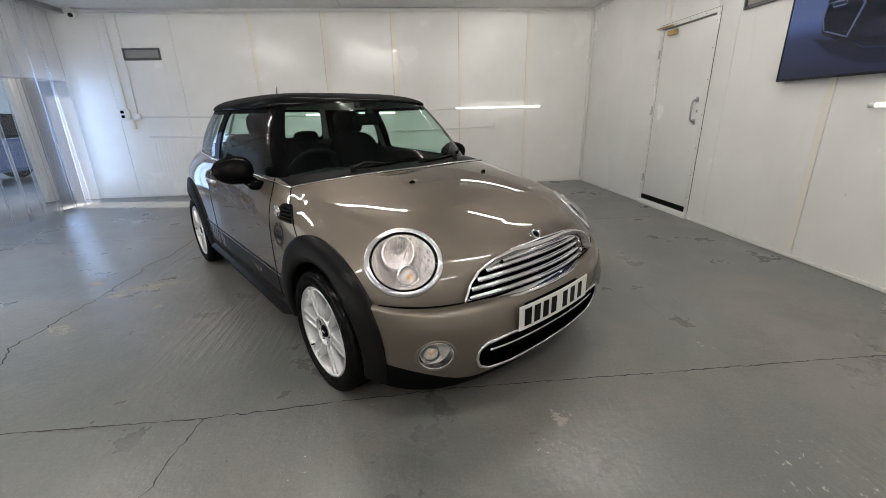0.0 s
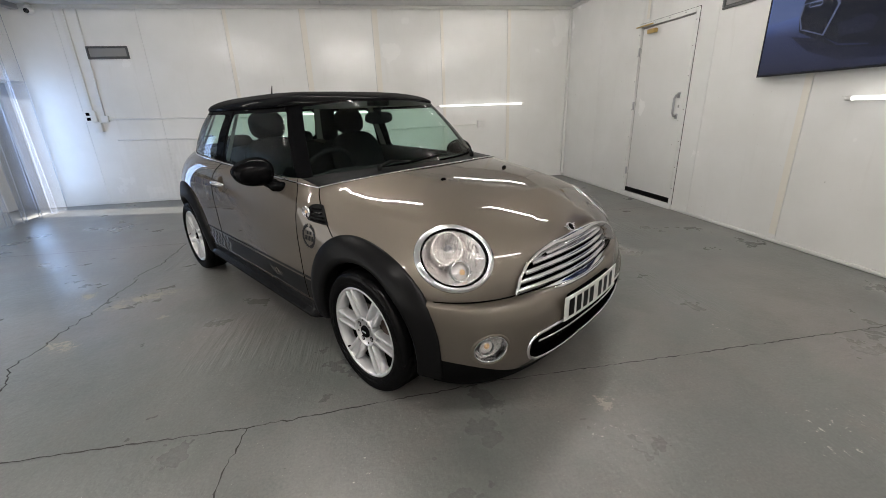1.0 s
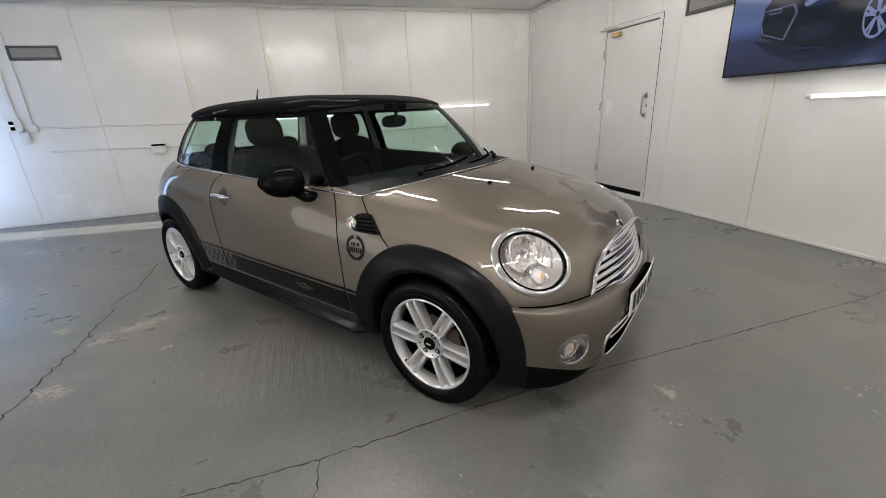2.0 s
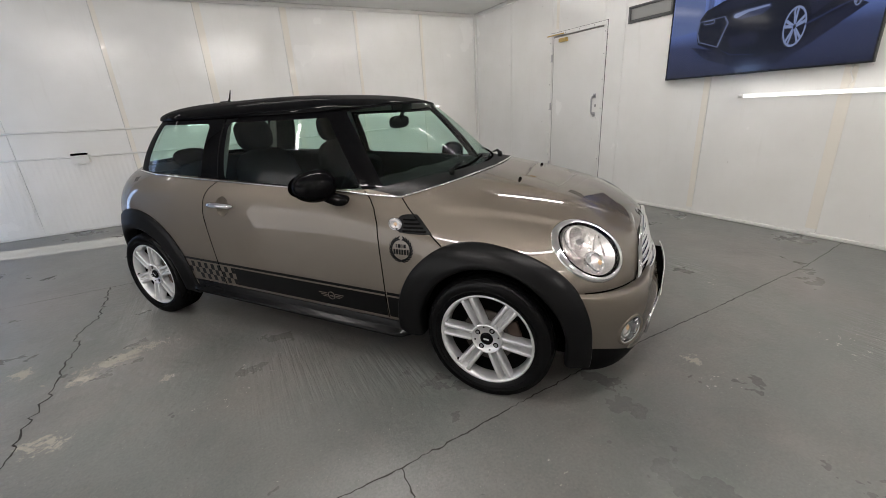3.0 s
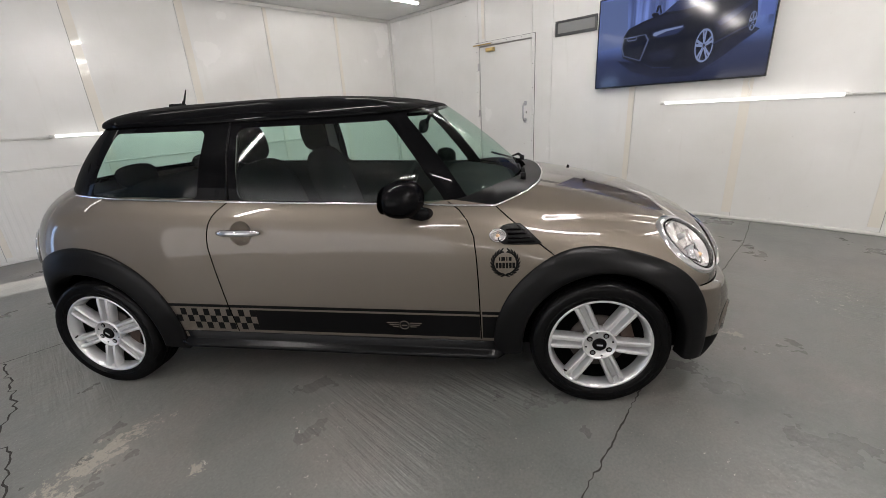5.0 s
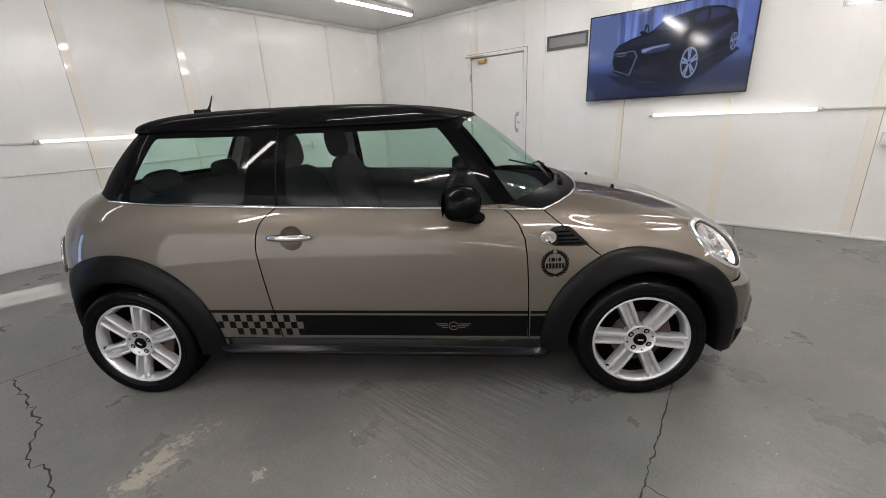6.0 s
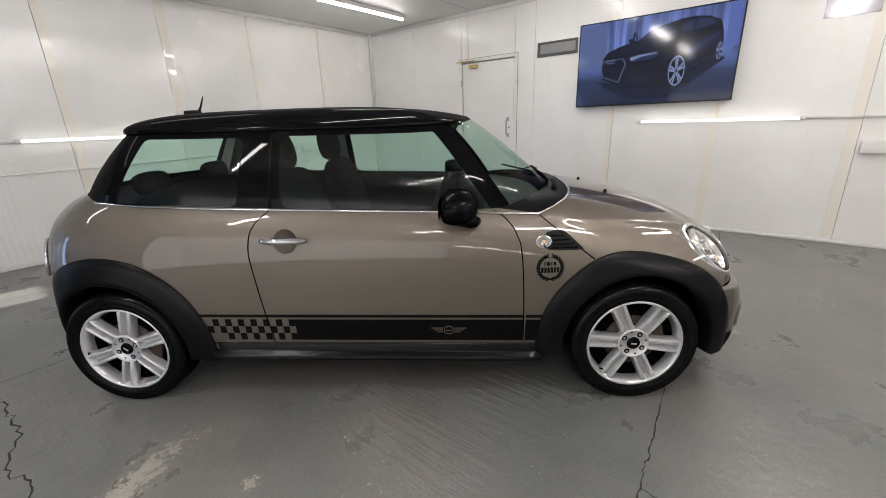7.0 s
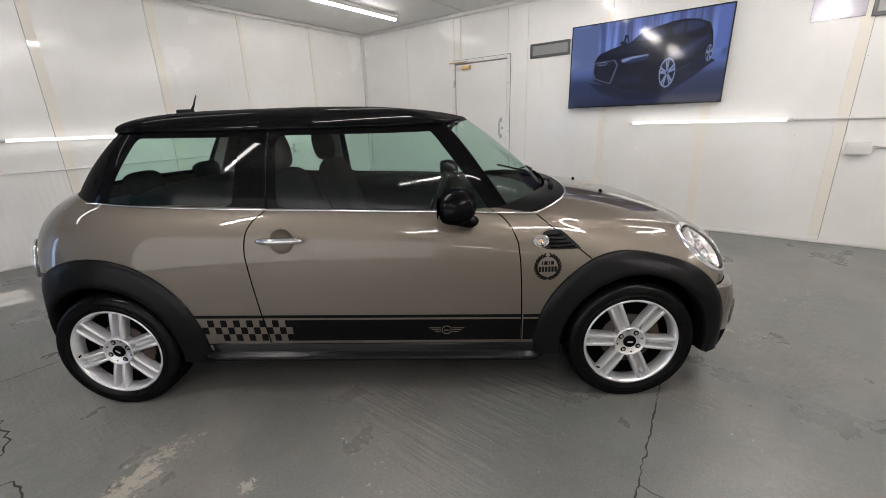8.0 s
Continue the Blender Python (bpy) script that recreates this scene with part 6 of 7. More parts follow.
for i in range(46):
    for j in range(9):
        x = -0.45 + 0.02 * i + (0.01 if j % 2 else 0)
        z = 0.205 + 0.0175 * j
        if float(inside_distance(np.array(abs(x)), np.array(z), LOWGRILLE)) < -0.008:
            p = on_front(x, z, -0.035)
            ring_o = [bm.verts.new((p.x + 0.0115 * math.cos(a), p.y, p.z + 0.0105 * math.sin(a))) for a in [math.pi / 3 * k for k in range(6)]]
            ring_i = [bm.verts.new((p.x + 0.0088 * math.cos(a), p.y, p.z + 0.008 * math.sin(a))) for a in [math.pi / 3 * k for k in range(6)]]
            for k in range(6):
                bm.faces.new((ring_o[k], ring_o[(k + 1) % 6], ring_i[(k + 1) % 6], ring_i[k]))
part("honeycomb", bm, HONEY, low, "black honeycomb mesh", False)
mesh_object("middle_bar", *tube_mesh([on_front(x, 0.300 + 0.010 * (abs(x) / 0.4) ** 2, -0.010) for x in np.linspace(-0.39, 0.39, 40)], 0.0078, 8, flat=0.8), CHROME, True, low, "chrome bar")

plate = new("number_plate")
plate.parent = car
plate["label"] = "white number plate with black characters"


def plate_sheet(x0, x1, z0, z1, depth, n=26):
    V = []
    for i in range(n):
        x = x0 + (x1 - x0) * i / (n - 1)
        y = -0.704 + 0.20 * x * x
        V += [(x, y - depth, z0), (x, y - depth, z1)]
    return V, grid_faces(n, 2)


V, F = plate_sheet(-0.26, 0.26, 0.360, 0.471, 0.0)
W, G = plate_sheet(-0.26, 0.26, 0.360, 0.471, -0.004)
rim_f = []
nv_ = len(V)
for i in range(25):
    rim_f += [(2 * i, 2 * i + 2, nv_ + 2 * i + 2, nv_ + 2 * i), (2 * i + 1, 2 * i + 3, nv_ + 2 * i + 3, nv_ + 2 * i + 1)]
rim_f += [(0, 1, nv_ + 1, nv_), (50, 51, nv_ + 51, nv_ + 50)]
mesh_object("plate", list(V) + list(W), list(F) + [tuple(i + nv_ for i in f) for f in G] + rim_f, PLATE, False, plate)
for x in (-0.212, -0.152, -0.094, -0.036, 0.052, 0.116, 0.186):
    mesh_object("character_bar", *plate_sheet(x - 0.020, x + 0.020, 0.376, 0.455, 0.0015, 5), DECAL, False, plate, "black character bar")
part("holder", box_bm(-0.20, 0.20, -0.697, -0.66, 0.37, 0.46, 0.004, 1), DARK, plate)

badge = new("bonnet_badge")
badge.parent = car
badge["label"] = "small chrome winged badge"
c = on_top(0.0, -0.560, 0.001)
bn = (on_top(0.0, -0.560, 1.0) - on_top(0.0, -0.560, 0.0)).normalized()
bu = Vector((1, 0, 0))
bv = bn.cross(bu).normalized()
for nm, r1, m_, h in (("ring", 0.0235, CHROME, 0.0045), ("face", 0.0175, GLOSS_BLACK, 0.0060)):
    rim_pts = [bu * math.cos(a) + bv * math.sin(a) for a in np.linspace(0, 2 * math.pi, 28, endpoint=False)]
    V = [c + bn * h] + [c + bn * (h - 0.0008) + d * r1 for d in rim_pts] + [c - bn * 0.004 + d * (r1 * 1.06) for d in rim_pts]
    F = [(0, 1 + i, 1 + (i + 1) % 28) for i in range(28)] + [(1 + i, 29 + i, 29 + (i + 1) % 28, 1 + (i + 1) % 28) for i in range(28)]
    mesh_object(nm, V, F, m_, True, badge)
for sx in (-1, 1):
    for k in range(3):
        a = c + bu * (sx * 0.021) + bv * (0.009 - 0.008 * k) + bn * 0.002
        b = c + bu * (sx * (0.050 - 0.007 * k)) + bv * (0.011 - 0.009 * k) + bn * 0.001
        mesh_object("wing", *tube_mesh([a, b], [0.0036, 0.0026], 6, flat=0.6, up=bn), CHROME, True, badge)

for side in (-1, 1):
    fog = new("fog_lamp")
    fog.parent = car
    fog["label"] = "round fog lamp in a bright bezel"
    c = on_front(side * FOG[0], FOG[1], 0.0)
    ax = Vector((side * 0.42, -0.90, 0.0)).normalized()
    uu = ax.cross(Vector((0, 0, 1))).normalized()
    vv = Vector((0, 0, 1))

    def turned(rows_, n=36):
        V = [c + uu * (math.cos(a) * r) + vv * (math.sin(a) * r) + ax * h for r, h in rows_ for a in np.linspace(0, 2 * math.pi, n, endpoint=False)]
        F = [(k * n + i, k * n + (i + 1) % n, (k + 1) * n + (i + 1) % n, (k + 1) * n + i) for k in range(len(rows_) - 1) for i in range(n)]
        return V, F
    edge = [on_front(side * FOG[0] + math.cos(a) * 0.058, FOG[1] + math.sin(a) * 0.058, -0.002) for a in np.linspace(0, 2 * math.pi, 40, endpoint=False)]
    mesh_object("bezel", *tube_mesh(edge, 0.0038, 8, True, up=(0, 1, 0)), CHROME, True, fog, "bright bezel")
    lip = [on_front(side * FOG[0] + math.cos(a) * 0.070, FOG[1] + math.sin(a) * 0.070, 0.0) for a in np.linspace(0, 2 * math.pi, 40, endpoint=False)]
    crest = [(a + b) / 2 + Vector((side * 0.004, -0.008, 0)) for a, b in zip(edge, lip)]
    mesh_object("painted_lip", [tuple(p) for p in edge + crest + lip], [(k * 40 + i, k * 40 + (i + 1) % 40, (k + 1) * 40 + (i + 1) % 40, (k + 1) * 40 + i) for k in range(2) for i in range(40)], PAINT, True, fog, "raised painted lip")
    inner = [e - (e - c) * 0.10 - ax * 0.040 for e in edge]
    mesh_object("bezel_wall", [tuple(e) for e in edge] + [tuple(e) for e in inner], [(i, (i + 1) % 40, 40 + (i + 1) % 40, 40 + i) for i in range(40)], CHROME, True, fog)
    mesh_object("reflector", *turned([(0.001, -0.052), (0.02, -0.048), (0.042, -0.040), (0.060, -0.034)]), REFLECTOR, True, fog)
    cc_ = c
    c = c - uu * (0.018 * side) + vv * 0.004
    mesh_object("lamp_barrel", *turned([(0.033, -0.036), (0.034, -0.012), (0.031, -0.009), (0.029, -0.014)]), STEEL, True, fog, "steel lamp barrel")
    mesh_object("lamp_glass", *turned([(0.001, -0.008), (0.014, -0.010), (0.024, -0.014), (0.029, -0.020)]), FLUTED, True, fog)
    c = c + vv * 0.010
    mesh_object("bulb", *turned([(0.001, -0.004), (0.008, -0.006), (0.013, -0.012)]), AMBER, True, fog, "amber bulb")
    c = cc_
    mesh_object("lens", *turned([(0.001, 0.002), (0.03, 0.000), (0.052, -0.006)]), LENS, True, fog, "clear lens")

for sx in (-1, 1):
    c = on_top(sx * 0.257, 0.005, 0.002)
    mesh_object("washer_jet", *tube_mesh([c + Vector((-0.012, 0.0, 0)), c + Vector((-0.006, 0, 0.005)), c + Vector((0.006, 0, 0.005)), c + Vector((0.012, 0, 0))], 0.0065, 8), DARK, True, car, "small black washer jet")


# ---- side trims and graphics ----
def decal(name, y0, y1, z0, z1, slope, material, side, parent, lift=0.0012, ny=None, nz=3):
    """A thin film on the car's flank between two heights that climb backwards."""
    ny = ny or max(2, int(abs(y1 - y0) / 0.03) + 1)
    V = []
    for i in range(ny):
        y = y0 + (y1 - y0) * i / (ny - 1)
        for j in range(nz):
            z = z0 + (z1 - z0) * j / (nz - 1) + slope * (y - 0.5)
            V.append(on_side(y, z, lift, side))
    return (V, grid_faces(ny, nz)) if parent is None else mesh_object(name, V, grid_faces(ny, nz), material, True, parent)


SL = 0.018
for side in (-1, 1):
    st = new("side_stripe")
    st.parent = car
    st["label"] = "black vinyl side stripe with a chequered tail"
    for a, b in ((0.40, 0.511), (0.522, 2.035)):
        decal("thin_line", a, b, 0.431, 0.446, SL, DECAL, side, st)
    for a, b in ((0.435, 0.511), (0.522, 1.585)):
        decal("band", a, b, 0.309, 0.421, SL, DECAL, side, st)
    decal("thin_line", 0.45, 2.03, 0.286, 0.293, SL, DECAL, side, st)
    sq = 0.0373
    for col in range(14):
        for row in range(3):
            if (col + row) % 2 == 0:
                y0 = 1.585 + col * 0.0305
                if col > 11 and row == 0:
                    continue
                decal("chequer", y0, y0 + 0.0300, 0.3095 + row * sq, 0.3095 + (row + 1) * sq - 0.0005, SL, DECAL, side, st, 0.0012, 2, 2)
    # winged mark on the band, in body colour
    wing = [on_side(0.865 + 0.021 * math.cos(a), 0.372 + 0.021 * math.sin(a), 0.0022, side) for a in np.linspace(0, 2 * math.pi, 28, endpoint=False)]
    mesh_object("ring_mark", *tube_mesh(wing, 0.0022, 6, True, up=(1, 0, 0)), PAINT, True, st, "paint-coloured winged mark")
    decal("bar_mark", 0.853, 0.877, 0.360, 0.367, SL, PAINT, side, st, 0.0024, 3, 2)
    for sg in (-1, 1):
        for k, (l, z) in enumerate(((0.082, 0.381), (0.070, 0.371), (0.055, 0.361))):
            decal("wing_mark", 0.865 + sg * 0.026, 0.865 + sg * l, z - 0.0068, z - 0.0018, SL, PAINT, side, st, 0.0024, 5, 2)
    # laurel emblem
    la = new("laurel_emblem")
    la.parent = car
    la["label"] = "round black laurel emblem"
    cy, cz = 0.410, 0.671
    leaves = []
    for sg in (-1, 1):
        for k in range(11):
            a = radians(-80 + k * 15.5)
            for rr, tw, ln in ((0.056, 0.55, 0.0125), (0.049, -0.45, 0.0105)):
                yy, zz = cy + sg * rr * math.cos(a), cz + rr * math.sin(a)
                ta = a + math.pi / 2 - tw
                V = []
                for i in range(8):
                    b = 2 * math.pi * i / 8
                    u_, v_ = ln * math.cos(b), 0.0042 * math.sin(b) * (1 - 0.35 * math.cos(b))
                    V.append(on_side(yy + sg * (u_ * math.cos(ta) - v_ * math.sin(ta)), zz + u_ * math.sin(ta) + v_ * math.cos(ta), 0.0012, side))
                leaves.append((V, [tuple(range(8))]))
    mesh_object("wreath", *joined(*leaves, weld=False), DECAL, False, la)
    for y0, y1, z0, z1 in ((-0.031, -0.019, 0.010, 0.026), (-0.014, -0.009, 0.010, 0.026), (-0.004, 0.011, 0.010, 0.026), (0.016, 0.021, 0.010, 0.026)):
        decal("mark_bar", cy + y0 + 0.005, cy + y1 + 0.005, cz + z0, cz + z1, 0, DECAL, side, la, 0.0012, 3, 2)
    for k in range(6):
        y0 = -0.040 + k * 0.0138
        decal("mark_bar", cy + y0, cy + y0 + 0.0105, cz - 0.022, cz + 0.002, 0, DECAL, side, la, 0.0012, 3, 2)
    # side repeater in its black scoop
    sc = new("side_scoop")
    sc.parent = car
    sc["label"] = "black slatted side scoop with a clear round lamp"
    outl = [(0.440, 0.782), (0.432, 0.806), (0.420, 0.818), (0.395, 0.823), (0.348, 0.822), (0.322, 0.802), (0.288, 0.770), (0.262, 0.747), (0.300, 0.745), (0.380, 0.748), (0.415, 0.751), (0.434, 0.762)]
    V = [on_side(y, z, 0.0025, side) for y, z in dense(outl + outl[:1], 0.012)[:-1]]
    mid = on_side(0.37, 0.785, 0.0025, side)
    mesh_object("scoop_panel", [mid] + V, [(0, 1 + i, 1 + (i + 1) % len(V)) for i in range(len(V))], CLADDING, True, sc)
    mesh_object("scoop_edge", *tube_mesh(V, 0.0022, 6, True, up=(1, 0, 0)), CLADDING, True, sc)
    for z, ya, yb in ((0.803, 0.405, 0.345), (0.787, 0.398, 0.325), (0.771, 0.398, 0.305), (0.757, 0.400, 0.290)):
        mesh_object("slat", *tube_mesh([on_side(y, z - 0.02 * (0.40 - y), 0.006, side) for y in np.linspace(ya, yb, 8)], 0.0042, 6), GLOSS_BLACK, True, sc)
    c = on_side(0.440, 0.784, 0.004, side)
    nx = Vector((side, 0, 0))
    for nm, rows_, m_ in (("bezel", [(0.036, 0.0), (0.036, 0.005), (0.032, 0.008), (0.029, 0.006)], CHROME), ("lens", [(0.001, 0.013), (0.015, 0.0118), (0.025, 0.009), (0.030, 0.005)], LENS),
                          ("reflector", [(0.001, 0.002), (0.012, 0.003), (0.022, 0.005), (0.030, 0.004)], REFLECTOR)):
        V = [c + Vector((0, math.cos(a) * r, math.sin(a) * r * 0.82)) + nx * h for r, h in rows_ for a in np.linspace(0, 2 * math.pi, 28, endpoint=False)]
        F = [(k * 28 + i, k * 28 + (i + 1) % 28, (k + 1) * 28 + (i + 1) % 28, (k + 1) * 28 + i) for k in range(len(rows_) - 1) for i in range(28)]
        mesh_object(nm, V, F, m_, True, sc)
    V, F = lathe([(0.0, -0.009), (0.006, -0.006), (0.008, 0.0)], 10)
    mesh_object("bulb", [(c.x + side * 0.004 + side * abs(x) * 0.5, c.y + yy, c.z + zz) for x, yy, zz in V], F, AMBER, True, sc)
    # door handle
    d_ = doors[0] if side < 0 else doors[1]
    cy, cz = 1.580, 0.815
    dish = ((0.0005, -0.024), (0.016, -0.0235), (0.030, -0.021), (0.041, -0.016), (0.049, -0.008), (0.0525, -0.001), (0.0548, 0.0014), (0.0565, 0.0006))
    V = [on_side(cy + r * math.cos(a), cz + r * math.sin(a), lift, side) for r, lift in dish for a in np.linspace(0, 2 * math.pi, 40, endpoint=False)]
    F = [(k * 40 + i, k * 40 + (i + 1) % 40, (k + 1) * 40 + (i + 1) % 40, (k + 1) * 40 + i) for k in range(len(dish) - 1) for i in range(40)]
    mesh_object("handle_cup", V, F, PAINT, True, d_, "round recess behind the handle")
    pts, rad = [], []
    for u in np.linspace(-1, 1, 21):
        p = on_side(cy + 0.002 + 0.107 * u, cz + 0.003 + SL * 0.107 * u, 0.012 + 0.024 * (1 - abs(u) ** 2.5), side)
        pts.append(p)
        rad.append(0.006 + 0.0100 * (1 - abs(u) ** 5))
    mesh_object("bar", *tube_mesh(pts, rad, 10), CHROME, True, d_, "chrome handle bar")
    # mirror
    # the far one is partly folded back
    mc = Vector((side * 0.862, 0.812, 0.962)) if side < 0 else Vector((0.815, 0.850, 0.935))
    V, F = [], []
    nu, nw = 26, 36
    for i in range(nu):
        th = math.pi * i / (nu - 1)
        for j in range(nw):
            ph = 2 * math.pi * j / nw
            cx, cyy, czz = math.cos(th), math.sin(th) * math.cos(ph), math.sin(th) * math.sin(ph)
            sp = lambda v, e: math.copysign(abs(v) ** e, v)
            x, y, z = 0.100 * sp(cx, 0.85), 0.084 * sp(cyy, 0.9), (0.074 - 0.010 * cx) * sp(czz, 0.9)
            if y > 0.055:
                y = 0.055 + (y - 0.055) * 0.4
            V.append(mc + Vector((side * x, y + 0.10 * x * 0.9, z)))
    F = [(i * nw + j, i * nw + (j + 1) % nw, (i + 1) * nw + (j + 1) % nw, (i + 1) * nw + j) for i in range(nu - 1) for j in range(nw)]
    mesh_object("mirror_housing", *joined((V, F)), GLOSS_BLACK, True, d_, "gloss black mirror housing")
    V = [mc + Vector((side * 0.088 * math.cos(a), 0.0680 + 0.09 * 0.088 * math.cos(a), 0.054 * math.sin(a))) for a in np.linspace(0, 2 * math.pi, 32, endpoint=False)]
    mesh_object("mirror_glass", V, [tuple(range(32))], CHROME, False, d_)
    mesh_object("mirror_arm", *tube_mesh([mc + Vector((side * -0.045, -0.005, -0.045)), mc + Vector((side * -0.085, -0.015, -0.072)), Vector((side * 0.785, 0.752, 0.884)), Vector((side * 0.740, 0.742, 0.872))],
                                         [0.040, 0.040, 0.042, 0.036], 14, flat=0.72), GLOSS_BLACK, True, d_, "gloss black mirror arm")

# ---- aerial, wipers ----
mesh_object("aerial", *tube_mesh([(0, 2.36, 1.385), (0, 2.345, 1.40), (0, 2.325, 1.43), (0, 2.30, 1.487)], [0.014, 0.010, 0.006, 0.003], 8, up=(0, 1, 0)), CLADDING, True, car, "short black roof aerial")
part("aerial_base", box_bm(-0.022, 0.022, 2.335, 2.425, 1.375, 1.412, 0.010, 3), CLADDING, car)


def on_screen(s, v, lift):
    sm = abs(s)
    a, b = loop_at(foot_f, np.array(sm)), loop_at(head_f, np.array(sm))
    p = Vector(a + (b - a) * v)
    p.x = math.copysign(p.x, s) if sm > 0 else 0
    return p + Vector((0, -0.75, 0.66)) * (lift + 0.022 * 4 * v * (1 - v))


for nm, path, piv in (("wiper", [(-0.78, 0.030), (-0.50, 0.040), (-0.20, 0.062), (0.05, 0.105)], (-0.45, 0.30)), ("wiper", [(0.02, 0.030), (0.30, 0.045), (0.55, 0.080), (0.78, 0.150)], (0.33, 0.27))):
    w = new("wiper")
    w.parent = car
    w["label"] = "black windscreen wiper"
    bl = [on_screen(np.interp(t, [0, 1, 2, 3], [p[0] for p in path]), np.interp(t, [0, 1, 2, 3], [p[1] for p in path]), 0.012) for t in np.linspace(0, 3, 24)]
    mesh_object("blade", *tube_mesh(bl, 0.0065, 6), DARK, True, w)
    base = on_top(piv[0] * 0.9, piv[1] + 0.02, 0.018)
    md = bl[13] + Vector((0, -0.008, 0.008))
    mesh_object("arm", *tube_mesh([base, base + (md - base) * 0.35 + Vector((0, 0, 0.018)), md], [0.011, 0.0085, 0.005], 8), CLADDING, True, w)
    mesh_object("pivot", *tube_mesh([base - Vector((0, 0, 0.02)), base + Vector((0, 0, 0.012))], 0.014, 10), CLADDING, True, w)


# ---- inside ----
def blob(cx, cy, cz, rx, ry, rz, e=0.55, tilt=0.0, nu=18, nw=28):
    """A rounded cushion form, leaning back by tilt degrees."""
    V = []
    sp = lambda v: math.copysign(abs(v) ** e, v)
    R = Matrix.Rotation(radians(tilt), 3, 'X')
    for i in range(nu):
        th = math.pi * i / (nu - 1)
        for j in range(nw):
            ph = 2 * math.pi * j / nw
            p = R @ Vector((rx * sp(math.sin(th)) * sp(math.cos(ph)), ry * sp(math.sin(th)) * sp(math.sin(ph)), rz * sp(math.cos(th))))
            V.append(Vector((cx, cy, cz)) + p)
    F = [(i * nw + j, i * nw + (j + 1) % nw, (i + 1) * nw + (j + 1) % nw, (i + 1) * nw + j) for i in range(nu - 1) for j in range(nw)]
    return joined((V, F))


for x in (-0.345, 0.345):
    st = new("front_seat")
    st.parent = car
    st["label"] = "dark fabric seat with a headrest"
    mesh_object("cushion", *blob(x, 1.20, 0.50, 0.25, 0.27, 0.10), FABRIC, True, st)
    back = 0.085 if x < 0 else 0.035          # the driver's seat stands further back
    mesh_object("backrest", *blob(x, 1.53 + back, 0.78, 0.235, 0.085, 0.32, 0.6, -17), FABRIC, True, st)
    mesh_object("headrest", *blob(x, 1.655 + back, 1.175, 0.130, 0.056, 0.100, 0.7, -10), FABRIC, True, st)
    for dx in (-0.05, 0.05):
        mesh_object("post", *tube_mesh([(x + dx, 1.625 + back, 1.02), (x + dx, 1.645 + back, 1.13)], 0.006, 6), STEEL, True, st)
rb = new("rear_seat")
rb.parent = car
rb["label"] = "dark fabric rear bench"
mesh_object("cushion", *blob(0, 2.10, 0.52, 0.56, 0.25, 0.10), FABRIC, True, rb)
mesh_object("backrest", *blob(0, 2.40, 0.76, 0.56, 0.07, 0.25, 0.5, -18), FABRIC, True, rb)
for x in (-0.30, 0.30):
    mesh_object("headrest", *blob(x, 2.50, 1.03, 0.125, 0.048, 0.062, 0.7, -12), FABRIC, True, rb)
V = []
for x in np.linspace(-0.66, 0.66, 21):
    hoop = 0.025 * math.exp(-((x + 0.345) / 0.17) ** 2) + 0.02 * math.exp(-(x / 0.16) ** 2)
    for y, z in ((0.34, 0.895), (0.46, 0.912), (0.62, 0.915 + hoop), (0.74, 0.905 + hoop), (0.79, 0.87 + hoop), (0.80, 0.80), (0.74, 0.62), (0.70, 0.45)):
        V.append((x, y + 0.20 * (abs(x) / 0.66) ** 3 * (1 if y < 0.6 else 0.15), z))
mesh_object("dashboard", V, grid_faces(21, 8), TRIM_IN, True, car, "black moulded dashboard")
sw = new("steering_wheel")
sw.parent = car
sw["label"] = "black three-spoke steering wheel"
R = Matrix.Rotation(radians(24), 3, 'X')
cw = Vector((-0.345, 0.93, 0.865))
rimp = [cw + R @ Vector((0.183 * math.cos(a), 0, 0.183 * math.sin(a))) for a in np.linspace(0, 2 * math.pi, 40, endpoint=False)]
mesh_object("rim", *tube_mesh(rimp, 0.0155, 10, True, up=(0, 1, 0)), TRIM_IN, True, sw)
mesh_object("boss", *blob(cw.x, cw.y - 0.02, cw.z - 0.01, 0.062, 0.03, 0.055, 0.8, 24), TRIM_IN, True, sw)
for a in (radians(0), radians(180), radians(270)):
    mesh_object("spoke", *tube_mesh([cw + R @ Vector((0.05 * math.cos(a), -0.01, 0.05 * math.sin(a))), cw + R @ Vector((0.18 * math.cos(a), 0, 0.18 * math.sin(a)))], 0.016, 8), SILL, True, sw)
mesh_object("column", *tube_mesh([cw, cw + Vector((0, -0.22, -0.06))], 0.04, 10), TRIM_IN, True, sw)
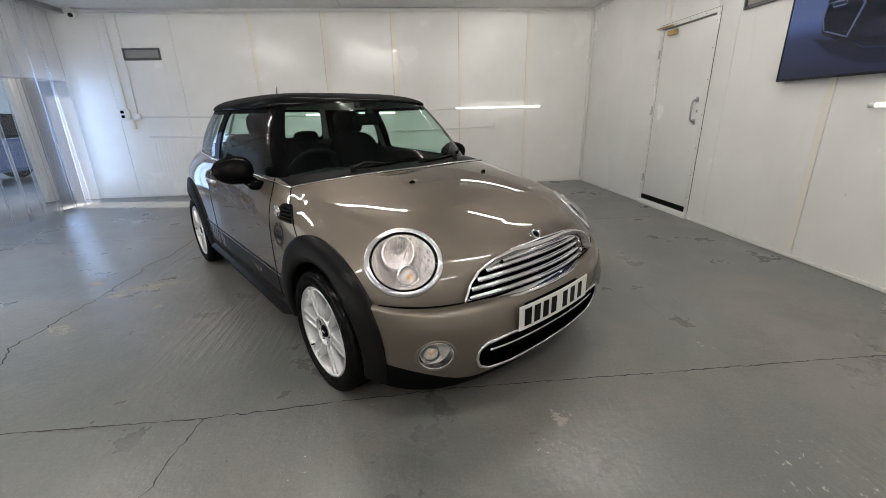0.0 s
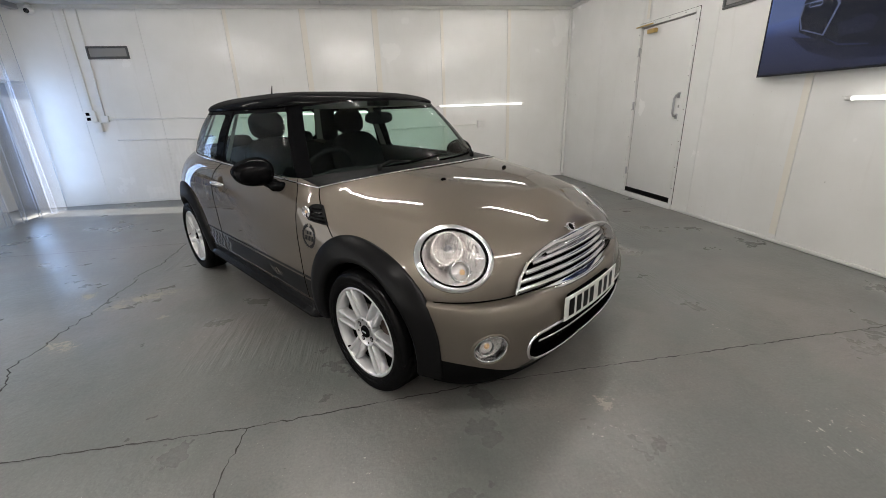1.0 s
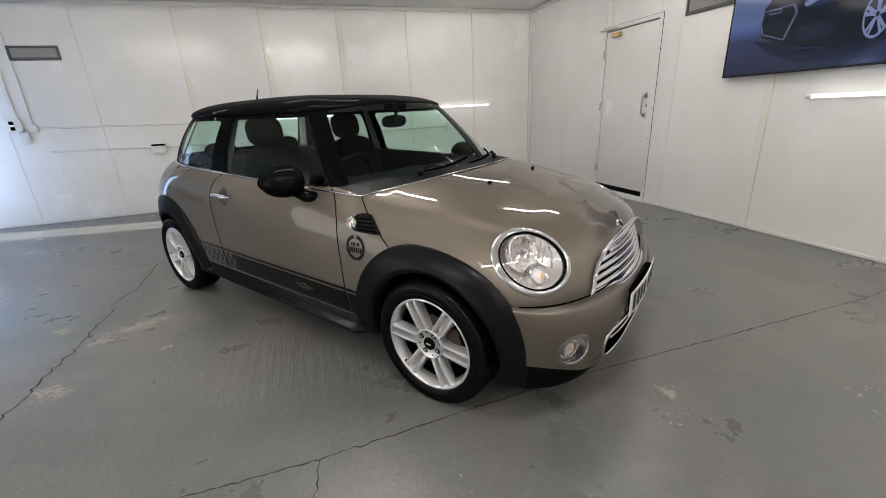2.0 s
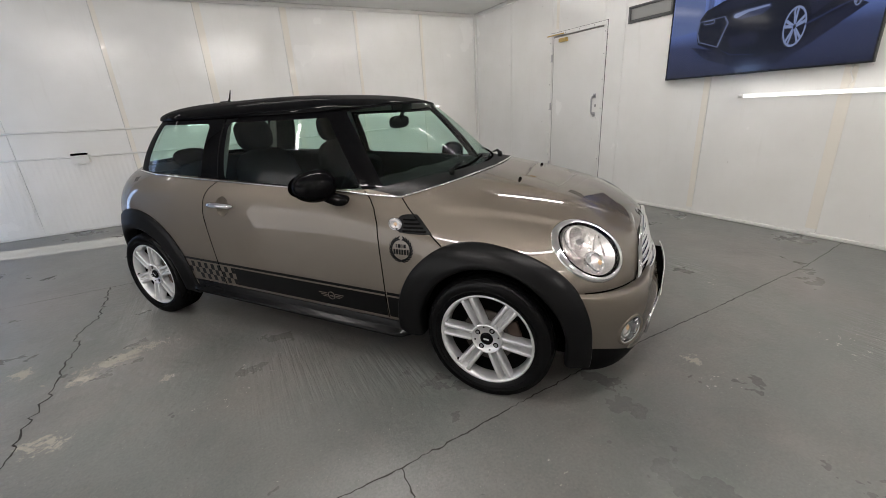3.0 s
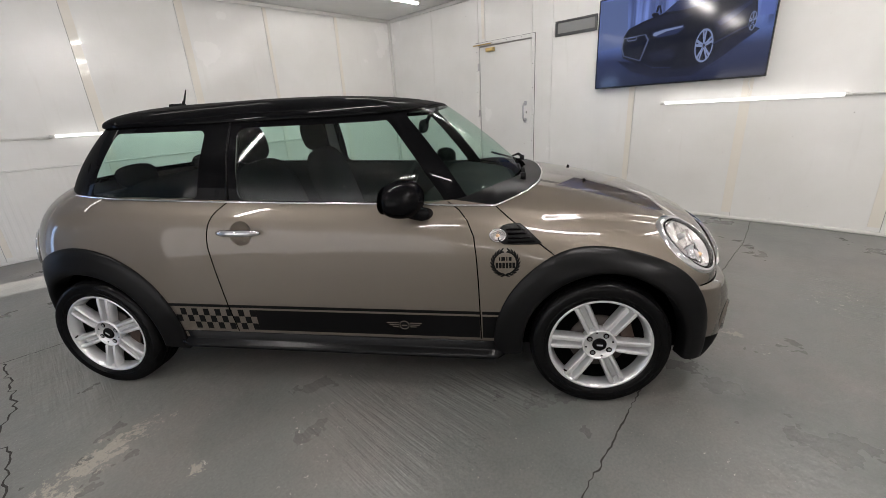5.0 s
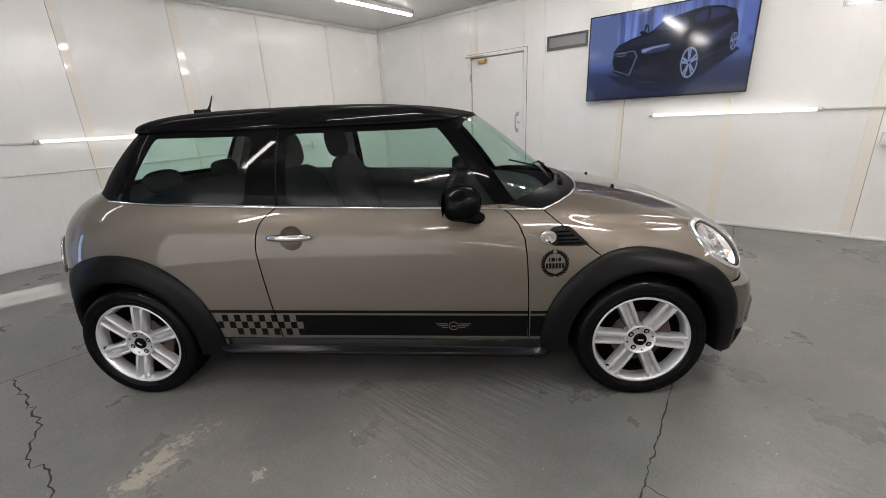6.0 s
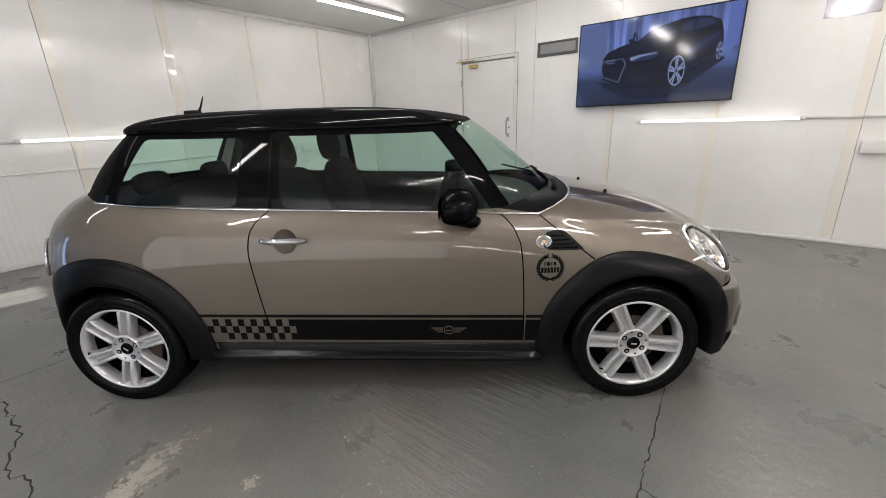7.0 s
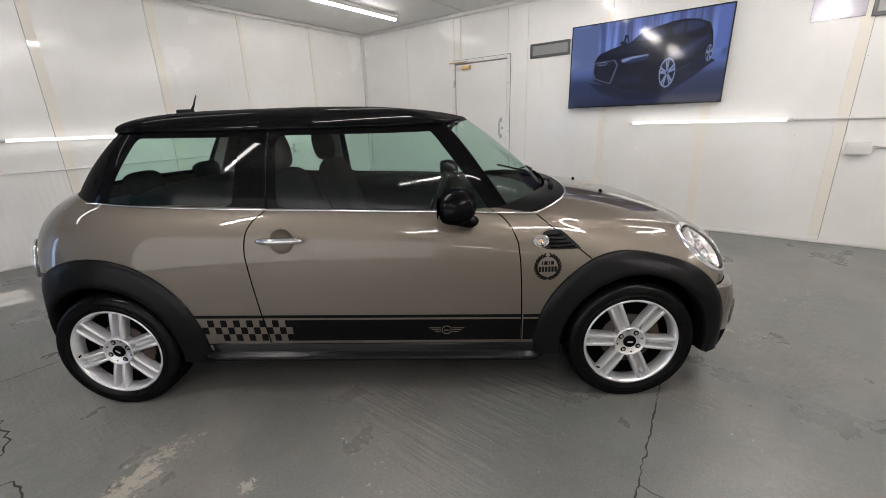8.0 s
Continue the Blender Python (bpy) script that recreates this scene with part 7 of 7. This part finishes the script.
mesh_object("inner_mirror", *blob(0.035, 0.865, 1.203, 0.112, 0.018, 0.038, 0.7, 8), TRIM_IN, True, car, "black inside mirror")
mesh_object("mirror_stem", *tube_mesh([(0.03, 0.855, 1.215), (0, 0.80, 1.29)], 0.012, 8), TRIM_IN, True, car)
part("sensor_box", box_bm(-0.06, 0.06, 0.775, 0.86, 1.275, 1.31, 0.01, 2), TRIM_IN, car)
for side in (-1, 1):
    V = []
    for y in np.linspace(0.62, 2.55, 30):
        x0 = float(chrome_x(y)) - 0.012
        for z, dx in ((0.0, 0.0), (-0.02, 0.045), (-0.10, 0.06), (-0.20, 0.05), (-0.30, 0.10), (-0.60, 0.10)):
            V.append((side * (x0 - dx), y, float(chrome_z(y)) + z))
    mesh_object("door_card", V, grid_faces(30, 6), TRIM_IN, True, car, "black inner door panel")
    # pale inner pillar trims
    for s_, w0 in ((3.02, 0.035), (4.08, 0.06)):
        V = []
        for v in np.linspace(0.02, 0.97, 8):
            for ds in (-w0, w0):
                a, b = loop_at(foot_f, np.array(s_ + ds)), loop_at(head_f, np.array(s_ + ds))
                p = a + (b - a) * v
                V.append((side * (p[0] - 0.03), p[1], p[2]))
        mesh_object("pillar_trim", V, grid_faces(8, 2), LINING, True, car, "pale inner pillar trim")
part("cabin_floor", box_bm(-0.66, 0.66, 0.42, 2.80, 0.24, 0.34), DARK, car)
part("parcel_shelf", box_bm(-0.52, 0.52, 2.50, 2.80, 0.90, 0.93, 0.008, 2), TRIM_IN, car)
part("console", box_bm(-0.10, 0.10, 0.75, 1.40, 0.34, 0.56, 0.03, 3), TRIM_IN, car)

# ---- rear lamps ----
red = mat("red_lens", (0.30, 0.010, 0.010), 0.12, 0.0, 0.8)
for side in (-1, 1):
    V = []
    for i in range(20):
        a = 2 * math.pi * i / 20
        q = on_side(2.855 + 0.035 * math.cos(a), 0.72 + 0.085 * math.sin(a), 0.006, side)
        V.append(q)
    mesh_object("rear_lamp", V, [tuple(range(20))], red, False, car, "red rear lamp")
    mesh_object("rear_lamp_ring", *tube_mesh(V, 0.008, 6, True, up=(1, 0, 0)), CHROME, True, car)
